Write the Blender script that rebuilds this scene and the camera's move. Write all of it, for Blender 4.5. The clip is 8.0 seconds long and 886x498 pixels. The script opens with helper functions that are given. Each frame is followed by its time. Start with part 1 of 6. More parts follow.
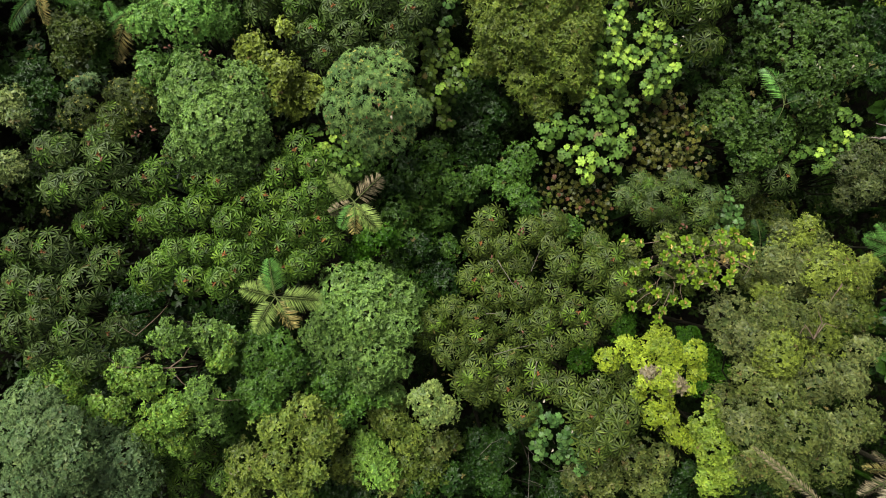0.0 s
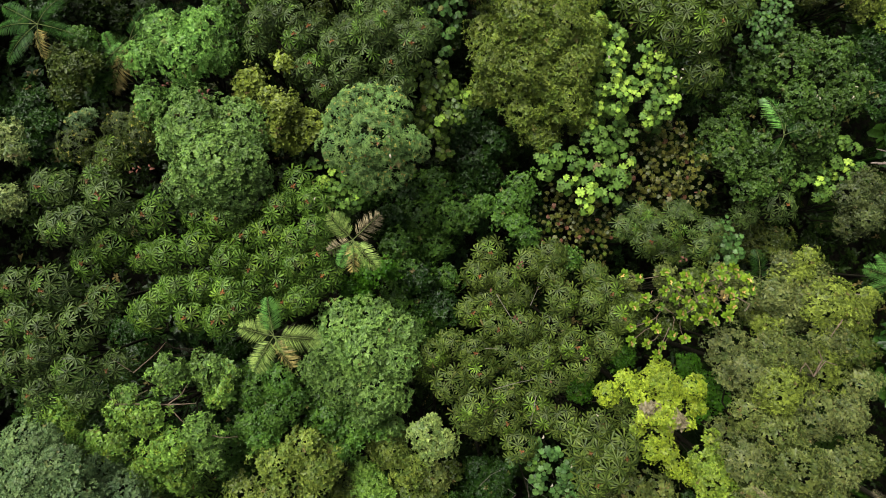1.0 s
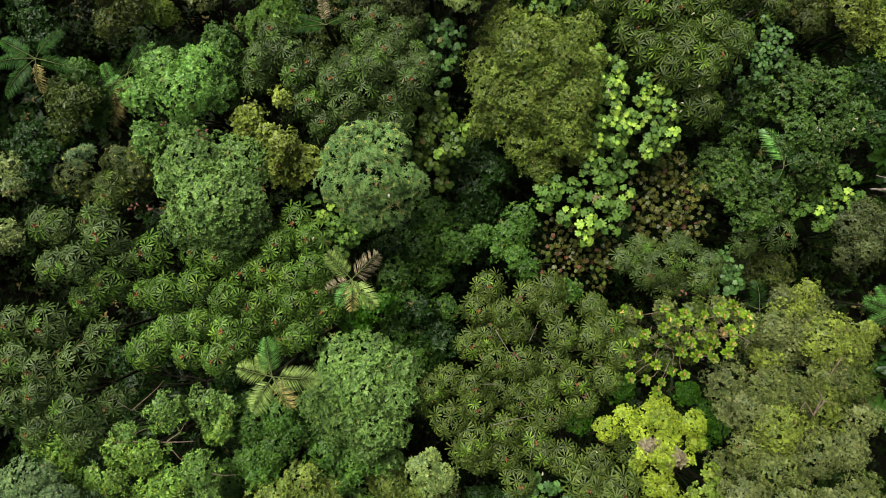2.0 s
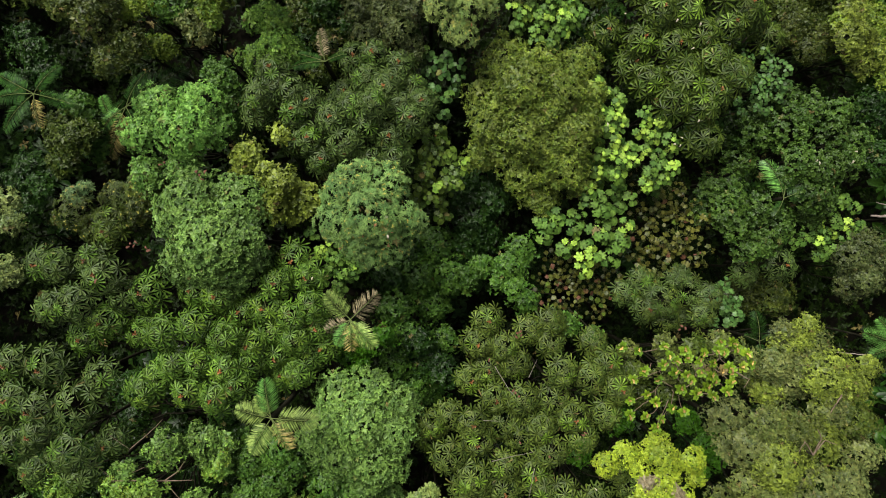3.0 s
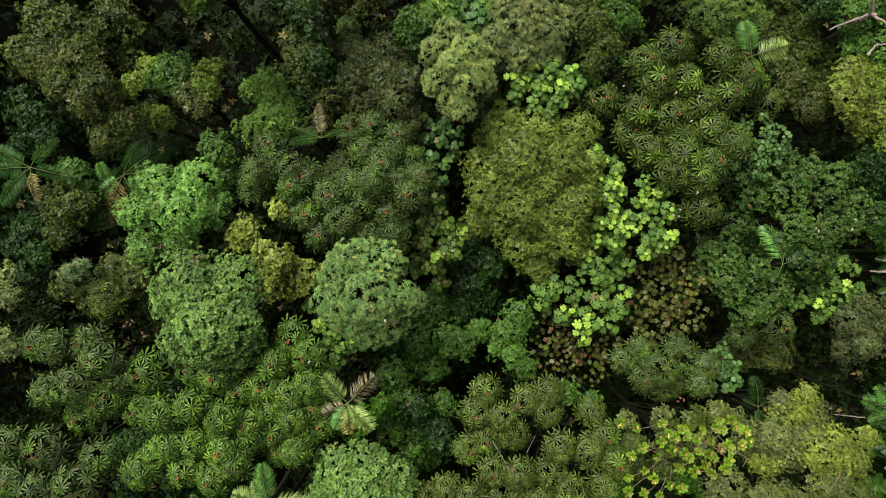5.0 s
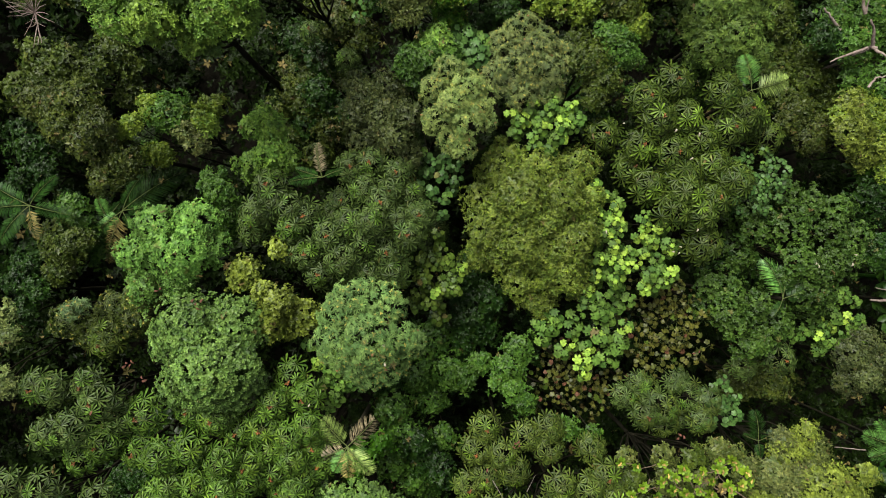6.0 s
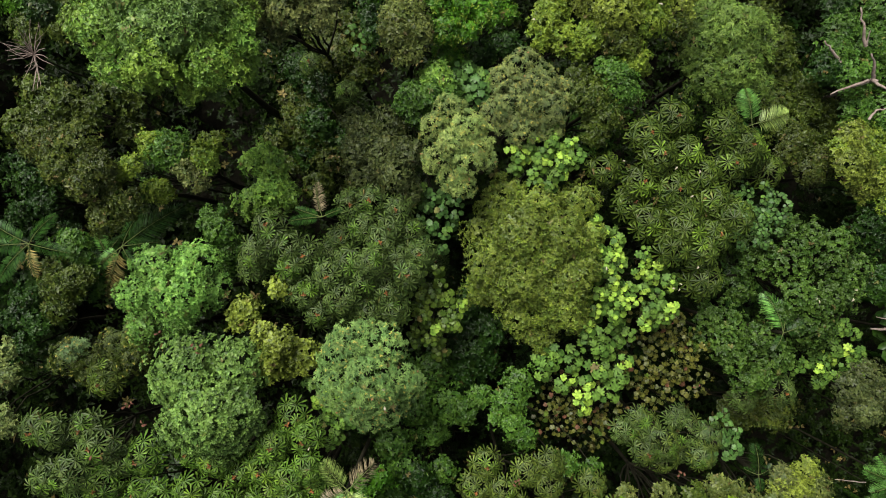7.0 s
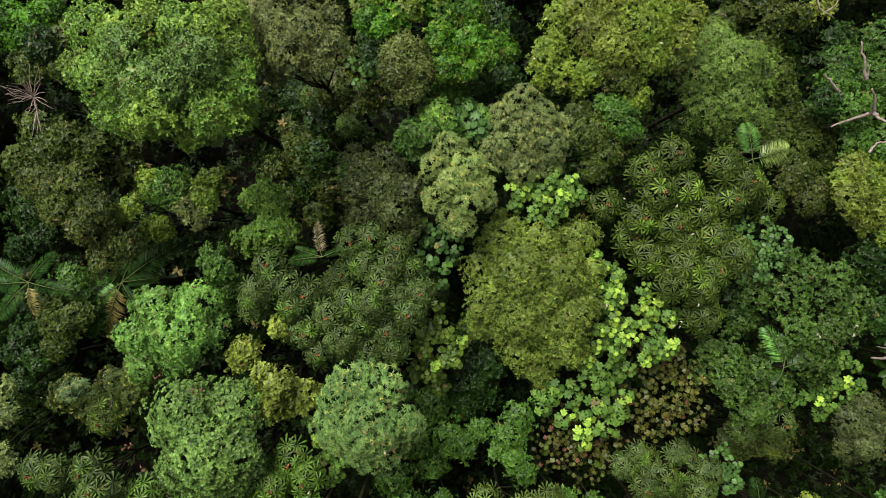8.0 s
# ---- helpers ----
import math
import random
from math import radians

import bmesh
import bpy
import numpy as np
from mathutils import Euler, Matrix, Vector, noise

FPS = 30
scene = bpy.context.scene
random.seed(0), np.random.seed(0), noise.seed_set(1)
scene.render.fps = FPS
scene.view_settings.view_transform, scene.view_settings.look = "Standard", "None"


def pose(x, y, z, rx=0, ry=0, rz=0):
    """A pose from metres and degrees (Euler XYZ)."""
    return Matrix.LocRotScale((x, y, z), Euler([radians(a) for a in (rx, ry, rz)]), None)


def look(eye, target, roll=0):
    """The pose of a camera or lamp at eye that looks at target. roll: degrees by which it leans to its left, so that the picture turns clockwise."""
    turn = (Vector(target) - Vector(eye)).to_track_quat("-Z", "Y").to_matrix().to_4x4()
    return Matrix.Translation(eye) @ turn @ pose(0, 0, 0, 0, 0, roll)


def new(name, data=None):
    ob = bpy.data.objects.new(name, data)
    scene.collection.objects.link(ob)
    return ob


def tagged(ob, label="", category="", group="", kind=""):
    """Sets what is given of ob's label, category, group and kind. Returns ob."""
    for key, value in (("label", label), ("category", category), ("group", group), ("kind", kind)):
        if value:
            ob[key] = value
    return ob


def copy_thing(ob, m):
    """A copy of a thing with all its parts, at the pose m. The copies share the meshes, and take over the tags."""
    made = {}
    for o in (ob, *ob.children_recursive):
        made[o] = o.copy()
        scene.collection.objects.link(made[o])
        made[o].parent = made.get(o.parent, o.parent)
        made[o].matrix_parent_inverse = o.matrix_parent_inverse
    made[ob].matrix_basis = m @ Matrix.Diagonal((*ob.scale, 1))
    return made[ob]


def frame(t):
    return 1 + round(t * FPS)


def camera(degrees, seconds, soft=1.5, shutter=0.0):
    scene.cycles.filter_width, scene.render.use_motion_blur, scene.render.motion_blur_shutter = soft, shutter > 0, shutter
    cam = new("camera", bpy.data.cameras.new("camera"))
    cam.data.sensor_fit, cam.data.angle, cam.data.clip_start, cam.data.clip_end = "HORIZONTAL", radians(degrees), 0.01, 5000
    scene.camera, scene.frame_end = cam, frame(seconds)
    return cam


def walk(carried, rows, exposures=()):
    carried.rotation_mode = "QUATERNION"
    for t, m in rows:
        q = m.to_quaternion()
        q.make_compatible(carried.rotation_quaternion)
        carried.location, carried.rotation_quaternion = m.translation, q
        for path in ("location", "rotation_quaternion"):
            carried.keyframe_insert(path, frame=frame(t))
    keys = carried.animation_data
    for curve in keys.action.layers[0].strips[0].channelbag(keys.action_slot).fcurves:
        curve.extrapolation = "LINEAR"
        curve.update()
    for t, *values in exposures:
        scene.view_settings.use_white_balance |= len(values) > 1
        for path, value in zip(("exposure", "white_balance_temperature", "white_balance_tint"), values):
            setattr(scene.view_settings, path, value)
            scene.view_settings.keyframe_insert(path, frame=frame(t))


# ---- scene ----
# The camera looks straight down and slides north over the canopy.
cam = camera(72.0, 8.0, soft=1.0)
PATH = [
    (0.0, 0.000, 0.000, 45.500, 0.000, -0.000),
    (0.5, 0.032, 0.781, 45.463, -0.006, 0.006),
    (1.0, 0.050, 1.564, 45.429, -0.018, 0.012),
    (1.5, 0.075, 2.364, 45.399, -0.036, 0.012),
    (3.0, 0.137, 4.807, 45.319, -0.060, 0.018),
    (3.5, 0.166, 5.631, 45.294, -0.072, 0.012),
    (4.0, 0.192, 6.461, 45.269, -0.072, 0.006),
    (4.5, 0.220, 7.315, 45.255, -0.084, -0.000),
    (6.0, 0.226, 9.916, 45.187, -0.096, -0.012),
    (6.5, 0.226, 10.782, 45.166, -0.096, -0.012),
    (7.0, 0.224, 11.654, 45.148, -0.108, -0.018),
    (7.5, 0.220, 12.525, 45.129, -0.108, -0.012),
    (8.0, 0.222, 13.395, 45.116, -0.108, -0.012),
]
walk(cam, [(t, pose(x, y, z, pitch, roll, 0)) for t, x, y, z, pitch, roll in PATH])


# ---- world and light: a bright overcast sky with a soft, high sun ----
SUN_ELEVATION, SUN_TURN = radians(56), radians(325)
world = bpy.data.worlds.new("overcast_sky")
scene.world = world
world.use_nodes = True
wn = world.node_tree
sky = wn.nodes.new("ShaderNodeTexSky")
sky.sky_type, sky.sun_disc = "NISHITA", False
sky.sun_elevation, sky.sun_rotation = SUN_ELEVATION, SUN_TURN
sky.air_density, sky.dust_density = 1.0, 4.0
grey = wn.nodes.new("ShaderNodeHueSaturation")
grey.inputs["Saturation"].default_value = 0.2
wn.links.new(sky.outputs["Color"], grey.inputs["Color"])
wn.links.new(grey.outputs["Color"], wn.nodes["Background"].inputs["Color"])
wn.nodes["Background"].inputs["Strength"].default_value = 0.05

sun = new("sun", bpy.data.lights.new("sun", "SUN"))
sun.data.energy, sun.data.angle, sun.data.color = 3.1, radians(30), (1.0, 0.97, 0.87)
sun.matrix_world = look((0, 0, 80), (-math.cos(SUN_ELEVATION) * math.sin(SUN_TURN), -math.cos(SUN_ELEVATION) * math.cos(SUN_TURN), 80 - math.sin(SUN_ELEVATION)))
scene.view_settings.exposure = 0.9


# ---- materials ----
def foliage(name, dark, light, odd=(0.14, 0.11, 0.04), odd_share=0.012, rough=0.4, gloss=0.2, thin=0.06, patch=1.4):
    """Leaf material: each leaf takes a tone between dark and light, patches of the crown vary, a few leaves have turned."""
    m = bpy.data.materials.new(name)
    m.use_nodes = True
    nt = m.node_tree
    shader = nt.nodes["Principled BSDF"]
    geo, info = nt.nodes.new("ShaderNodeNewGeometry"), nt.nodes.new("ShaderNodeObjectInfo")
    ramp = nt.nodes.new("ShaderNodeValToRGB")
    stops = ramp.color_ramp.elements
    stops[0].color, stops[1].color = (*dark, 1), (*light, 1)
    stops[1].position = 1.0 - odd_share
    turned = stops.new(min(1.0, 1.0 - odd_share + 0.012))
    turned.color = (*odd, 1)
    # the leaf's own number, shifted by the object's
    add = nt.nodes.new("ShaderNodeMath")
    add.operation = "ADD"
    wrap = nt.nodes.new("ShaderNodeMath")
    wrap.operation = "FRACT"
    nt.links.new(geo.outputs["Random Per Island"], add.inputs[0])
    nt.links.new(info.outputs["Random"], add.inputs[1])
    nt.links.new(add.outputs[0], wrap.inputs[0])
    nt.links.new(wrap.outputs[0], ramp.inputs[0])
    # broad patches over a crown
    coord = nt.nodes.new("ShaderNodeNewGeometry")
    cloud = nt.nodes.new("ShaderNodeTexNoise")
    cloud.inputs["Scale"].default_value, cloud.inputs["Detail"].default_value = 1.0 / patch, 3.0
    nt.links.new(coord.outputs["Position"], cloud.inputs["Vector"])
    span = nt.nodes.new("ShaderNodeMapRange")
    span.inputs["From Min"].default_value, span.inputs["From Max"].default_value = 0.3, 0.7
    span.inputs["To Min"].default_value, span.inputs["To Max"].default_value = 0.72, 1.3
    nt.links.new(cloud.outputs["Fac"], span.inputs["Value"])
    # each mass of foliage a little lighter or darker than the next
    own = nt.nodes.new("ShaderNodeMapRange")
    own.inputs["To Min"].default_value, own.inputs["To Max"].default_value = 0.78, 1.22
    nt.links.new(info.outputs["Random"], own.inputs["Value"])
    # young and old leaves side by side on a shoot
    shoots = nt.nodes.new("ShaderNodeTexNoise")
    shoots.inputs["Scale"].default_value, shoots.inputs["Detail"].default_value = 7.0, 1.0
    nt.links.new(coord.outputs["Position"], shoots.inputs["Vector"])
    age = nt.nodes.new("ShaderNodeMapRange")
    age.inputs["From Min"].default_value, age.inputs["From Max"].default_value = 0.32, 0.68
    age.inputs["To Min"].default_value, age.inputs["To Max"].default_value = 0.62, 1.32
    nt.links.new(shoots.outputs["Fac"], age.inputs["Value"])
    both, all_three = nt.nodes.new("ShaderNodeMath"), nt.nodes.new("ShaderNodeMath")
    both.operation = all_three.operation = "MULTIPLY"
    nt.links.new(span.outputs["Result"], both.inputs[0])
    nt.links.new(own.outputs["Result"], both.inputs[1])
    nt.links.new(both.outputs[0], all_three.inputs[0])
    nt.links.new(age.outputs["Result"], all_three.inputs[1])
    tone = nt.nodes.new("ShaderNodeHueSaturation")
    nt.links.new(ramp.outputs["Color"], tone.inputs["Color"])
    nt.links.new(all_three.outputs[0], tone.inputs["Value"])
    # fine blotches on the blade
    fine = nt.nodes.new("ShaderNodeTexNoise")
    fine.inputs["Scale"].default_value = 22.0
    nt.links.new(coord.outputs["Position"], fine.inputs["Vector"])
    shift = nt.nodes.new("ShaderNodeMapRange")
    shift.inputs["To Min"].default_value, shift.inputs["To Max"].default_value = 0.485, 0.515
    nt.links.new(fine.outputs["Fac"], shift.inputs["Value"])
    nt.links.new(shift.outputs["Result"], tone.inputs["Hue"])
    nt.links.new(tone.outputs["Color"], shader.inputs["Base Color"])
    shader.inputs["Roughness"].default_value = rough
    shader.inputs["Specular IOR Level"].default_value = gloss
    if thin:
        through_leaf, mix = nt.nodes.new("ShaderNodeBsdfTranslucent"), nt.nodes.new("ShaderNodeMixShader")
        mix.inputs["Fac"].default_value = thin
        nt.links.new(tone.outputs["Color"], through_leaf.inputs["Color"])
        nt.links.new(shader.outputs[0], mix.inputs[1])
        nt.links.new(through_leaf.outputs[0], mix.inputs[2])
        nt.links.new(mix.outputs[0], nt.nodes["Material Output"].inputs["Surface"])
    return m


def rough_surface(name, dark, light, scale, rough=0.9, bump=0.4, stretch=1.0):
    """Bark, dead wood or litter: two tones broken up at two scales, with relief."""
    m = bpy.data.materials.new(name)
    m.use_nodes = True
    nt = m.node_tree
    shader = nt.nodes["Principled BSDF"]
    geo, mapping = nt.nodes.new("ShaderNodeNewGeometry"), nt.nodes.new("ShaderNodeMapping")
    mapping.inputs["Scale"].default_value = (scale, scale, scale * stretch)
    nt.links.new(geo.outputs["Position"], mapping.inputs["Vector"])
    coarse, fine = nt.nodes.new("ShaderNodeTexNoise"), nt.nodes.new("ShaderNodeTexNoise")
    coarse.inputs["Scale"].default_value, fine.inputs["Scale"].default_value = 1.0, 9.0
    for tex in (coarse, fine):
        tex.inputs["Detail"].default_value = 5.0
        nt.links.new(mapping.outputs["Vector"], tex.inputs["Vector"])
    both = nt.nodes.new("ShaderNodeMath")
    both.operation = "MULTIPLY_ADD"
    nt.links.new(fine.outputs["Fac"], both.inputs[0])
    both.inputs[1].default_value = 0.6
    nt.links.new(coarse.outputs["Fac"], both.inputs[2])
    ramp = nt.nodes.new("ShaderNodeValToRGB")
    ramp.color_ramp.elements[0].position, ramp.color_ramp.elements[1].position = 0.55, 1.0
    ramp.color_ramp.elements[0].color, ramp.color_ramp.elements[1].color = (*dark, 1), (*light, 1)
    nt.links.new(both.outputs[0], ramp.inputs[0])
    nt.links.new(ramp.outputs["Color"], shader.inputs["Base Color"])
    shader.inputs["Roughness"].default_value = rough
    shader.inputs["Specular IOR Level"].default_value = 0.06
    relief = nt.nodes.new("ShaderNodeBump")
    relief.inputs["Strength"].default_value = bump
    relief.inputs["Distance"].default_value = 0.05
    nt.links.new(both.outputs[0], relief.inputs["Height"])
    nt.links.new(relief.outputs["Normal"], shader.inputs["Normal"])
    return m


# BARK is near-black: the shade on trunks in the gaps is put into it.
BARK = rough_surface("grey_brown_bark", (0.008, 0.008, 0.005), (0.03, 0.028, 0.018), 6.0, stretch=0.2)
TWIG_BARK = rough_surface("brown_twig_bark", (0.07, 0.05, 0.035), (0.2, 0.15, 0.11), 6.0, stretch=0.3)
PALE_BARK = rough_surface("pale_smooth_bark", (0.1, 0.085, 0.07), (0.22, 0.2, 0.17), 5.0, stretch=0.3, bump=0.2)
DEAD_WOOD = rough_surface("bleached_dead_wood", (0.15, 0.105, 0.09), (0.38, 0.31, 0.275), 7.0, stretch=0.25)
STRAW = rough_surface("withered_pale_leaf", (0.22, 0.19, 0.13), (0.45, 0.41, 0.32), 12.0, bump=0.2)
RED_LEAF = rough_surface("withered_red_brown_leaf", (0.060, 0.026, 0.018), (0.180, 0.085, 0.062), 12.0, bump=0.2)
# Litter far darker than brown leaves: the gloom of the gaps is painted in.
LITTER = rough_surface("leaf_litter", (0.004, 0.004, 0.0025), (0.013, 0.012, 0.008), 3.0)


FRESH = foliage("fresh_green_leaf", (0.058, 0.118, 0.025), (0.145, 0.245, 0.049))
JADE = foliage("bright_jade_leaf", (0.067, 0.164, 0.028), (0.158, 0.300, 0.052))
GREYGREEN = foliage("grey_green_leaf", (0.065, 0.137, 0.035), (0.155, 0.251, 0.064), rough=0.5)
OLIVE = foliage("olive_leaf", (0.074, 0.122, 0.020), (0.176, 0.225, 0.035))
OLIVE_DARK = foliage("dark_olive_leaf", (0.026, 0.047, 0.006), (0.062, 0.087, 0.012))
YELLOW = foliage("yellow_lime_leaf", (0.132, 0.208, 0.017), (0.308, 0.384, 0.029), odd_share=0.005)
LIME = foliage("lime_leaf", (0.078, 0.139, 0.015), (0.185, 0.255, 0.027))
MIX = foliage("mixed_olive_green_leaf", (0.053, 0.081, 0.018), (0.125, 0.149, 0.033), odd_share=0.03)
BLUE = foliage("blue_grey_leaf", (0.058, 0.112, 0.040), (0.138, 0.205, 0.070))
BLUEDARK = foliage("dark_blue_green_leaf", (0.047, 0.092, 0.035), (0.111, 0.169, 0.062))
PALE = foliage("pale_green_leaf", (0.096, 0.159, 0.041), (0.227, 0.292, 0.073))
TUFT = foliage("tufted_green_leaf", (0.081, 0.178, 0.027), (0.193, 0.327, 0.047))
CROWN = foliage("broad_crown_leaf", (0.085, 0.167, 0.022), (0.201, 0.307, 0.040))
DOME = foliage("dome_crown_leaf", (0.055, 0.108, 0.018), (0.130, 0.199, 0.033))
CLUST = foliage("clustered_leaf", (0.026, 0.060, 0.009), (0.060, 0.111, 0.017))
SMOKE = foliage("smoky_green_leaf", (0.034, 0.052, 0.015), (0.080, 0.098, 0.028))
LEAFY = foliage("leaf_green", (0.030, 0.079, 0.011), (0.070, 0.145, 0.018))
VIVID = foliage("vivid_green_leaf", (0.030, 0.100, 0.005), (0.071, 0.184, 0.011))
# Dark leaf green; on low trees in gaps it also stands in for shade.
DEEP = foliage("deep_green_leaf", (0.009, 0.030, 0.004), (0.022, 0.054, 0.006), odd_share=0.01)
# Leaf green taken far down: the shade under the canopy is in this colour.
SHADE_DARK = foliage("dusky_understory_leaf", (0.005, 0.011, 0.002), (0.010, 0.020, 0.003), odd_share=0.02, thin=0.0, gloss=0.05)
BROWN = foliage("brownish_leaf", (0.028, 0.048, 0.008), (0.068, 0.087, 0.012), odd_share=0.03)
GREY = foliage("grey_olive_leaf", (0.066, 0.097, 0.028), (0.158, 0.177, 0.050))
GREYLIGHT = foliage("silvery_leaf", (0.075, 0.117, 0.035), (0.178, 0.216, 0.062))
GOLD = foliage("golden_green_leaf", (0.076, 0.108, 0.016), (0.205, 0.259, 0.035), odd_share=0.02)
UMB = foliage("umbrella_leaf", (0.044, 0.099, 0.012), (0.101, 0.181, 0.022), odd_share=0.004, rough=0.42)
UMB_DARK = foliage("dark_umbrella_leaf", (0.033, 0.063, 0.013), (0.077, 0.117, 0.026), odd_share=0.004, rough=0.42)
UMB_OLIVE = foliage("olive_umbrella_leaf", (0.039, 0.068, 0.012), (0.091, 0.125, 0.020), odd_share=0.008, rough=0.42)
UMB_DEEP = foliage("deep_umbrella_leaf", (0.031, 0.059, 0.008), (0.072, 0.108, 0.014), odd_share=0.004, rough=0.42)
UMB_YOUNG = foliage("young_umbrella_leaf", (0.050, 0.095, 0.010), (0.135, 0.225, 0.022), odd_share=0.005, rough=0.42)
LOBE = foliage("lobed_leaf", (0.047, 0.108, 0.017), (0.111, 0.199, 0.029), rough=0.6, odd_share=0.004)
LOBE_YOUNG = foliage("young_lobed_leaf", (0.130, 0.247, 0.032), (0.308, 0.454, 0.056), rough=0.6, odd_share=0.004)
LOBE_MID = foliage("mid_lobed_leaf", (0.046, 0.090, 0.013), (0.111, 0.165, 0.023))
LOBE_RED = foliage("reddish_lobed_leaf", (0.045, 0.058, 0.012), (0.108, 0.108, 0.020), odd=(0.15, 0.07, 0.04), odd_share=0.05)
LOBE_BLUE = foliage("blue_green_lobed_leaf", (0.038, 0.093, 0.022), (0.087, 0.170, 0.040))
FROND = foliage("frond_green", (0.059, 0.164, 0.032), (0.139, 0.302, 0.058), odd_share=0.004)
FROND_PALE = foliage("pale_frond", (0.100, 0.158, 0.038), (0.260, 0.355, 0.085), odd_share=0.004)
FROND_DARK = foliage("dark_frond", (0.013, 0.046, 0.007), (0.034, 0.085, 0.013), odd_share=0.004)
DRY_FROND = foliage("dry_frond", (0.152, 0.154, 0.051), (0.357, 0.284, 0.092), odd_share=0.005, thin=0.1)
PINK_FROND = foliage("dry_pinkish_frond", (0.120, 0.105, 0.062), (0.290, 0.240, 0.140), odd_share=0.005, thin=0.1)
RUST = foliage("rust_bud", (0.090, 0.042, 0.014), (0.250, 0.100, 0.032), odd_share=0.01, thin=0.0)
HEAD = foliage("yellow_green_rosette", (0.069, 0.140, 0.010), (0.163, 0.258, 0.016), odd_share=0.02)
HEART = foliage("pale_young_shoot", (0.162, 0.184, 0.039), (0.384, 0.339, 0.070), odd=(0.3, 0.14, 0.07), odd_share=0.06)
HEAD_TIP = foliage("peach_rosette_heart", (0.240, 0.165, 0.050), (0.520, 0.360, 0.110), odd_share=0.02, thin=0.1)
YOUNG_SHOOT = {OLIVE: LIME, CROWN: LIME, TUFT: LIME, FRESH: TUFT, VIVID: LIME}
STALK = rough_surface("green_stalk", (0.07, 0.1, 0.03), (0.14, 0.17, 0.06), 8.0, rough=0.6, bump=0.1)


# ---- builders ----
def mesh_of(name, verts, faces, mats, index=None):
    """A mesh from arrays; all faces have the same number of corners."""
    me = bpy.data.meshes.new(name)
    verts, faces = np.asarray(verts, np.float32), np.asarray(faces, np.int32)
    sides = faces.shape[1]
    me.vertices.add(len(verts))
    me.vertices.foreach_set("co", verts.ravel())
    me.loops.add(faces.size)
    me.loops.foreach_set("vertex_index", faces.ravel())
    me.polygons.add(len(faces))
    me.polygons.foreach_set("loop_start", np.arange(0, faces.size, sides, dtype=np.int32))
    for m in mats:
        me.materials.append(m)
    if index is not None:
        me.polygons.foreach_set("material_index", np.asarray(index, np.int32))
    me.update(calc_edges=True)
    return me


def part(name, me, parent, label="", m=None):
    """One mesh object under a thing or a part."""
    ob = new(name, me)
    ob.parent = parent
    if m is not None:
        ob.matrix_local = m
    return tagged(ob, label) if label else ob


def thing(name, x, y, z, label, category, group=""):
    ob = new(name)
    ob.matrix_world = pose(x, y, z)
    return tagged(ob, label, category, group)


def unit(v):
    return v / np.maximum(np.linalg.norm(v, axis=-1, keepdims=True), 1e-9)


def tube(points, radii, sides=6):
    """Tapered tube along points: vertices and quads."""
    pts = np.asarray(points, float)
    way = unit(np.gradient(pts, axis=0))
    flat = unit(np.cross(way, np.where(np.abs(way[:, 2:3]) > 0.8, (1.0, 0.0, 0.0), (0.0, 0.0, 1.0))))
    third = np.cross(way, flat)
    turn = np.linspace(0, 2 * np.pi, sides, endpoint=False)
    ring = flat[:, None] * np.cos(turn)[None, :, None] + third[:, None] * np.sin(turn)[None, :, None]
    verts = (pts[:, None] + ring * np.asarray(radii, float)[:, None, None]).reshape(-1, 3)
    i, j = np.meshgrid(np.arange(len(pts) - 1), np.arange(sides), indexing="ij")
    a, b = i * sides + j, i * sides + (j + 1) % sides
    return verts, np.stack([a, b, b + sides, a + sides], -1).reshape(-1, 4)


def crooked(rng, a, b, steps, wander, sag=0.0):
    """Points from a to b that wander a little and bow upwards."""
    s = np.linspace(0, 1, steps)[:, None]
    a, b = np.asarray(a, float), np.asarray(b, float)
    bow = np.sin(np.pi * s)
    return a + (b - a) * s + bow * rng.normal(0, wander, (1, 3)) + np.where((s > 0) & (s < 1), rng.normal(0, wander * 0.3, (steps, 3)), 0) + bow * (0, 0, sag)


def ground_height(x, y):
    """The forest floor: a slope that falls to the east, gently uneven."""
    reach = 60.0
    fall = -0.19 * reach * np.tanh(np.asarray(x, float) / reach)
    return fall - 0.6 + 0.5 * np.sin(0.21 * x + 0.5) * np.cos(0.17 * np.asarray(y, float)) + 0.3 * np.sin(0.5 * x + 0.37 * y)


# Leaf blades in (along, across, up) of the leaf beyond its base, folded along the midrib.
BLADES = {
    "small": (np.array([(0.5, 0.5, 0.07), (1, 0, -0.08), (0.5, -0.5, 0.07)]), np.array([(0, 2, 1), (0, 3, 2)])),
    "oval": (np.array([(0.35, 0.44, 0.07), (0.78, 0.46, 0.03), (1, 0, -0.1), (0.78, -0.46, 0.03), (0.35, -0.44, 0.07)]), np.array([(0, 3, 2, 1), (0, 5, 4, 3)])),
}


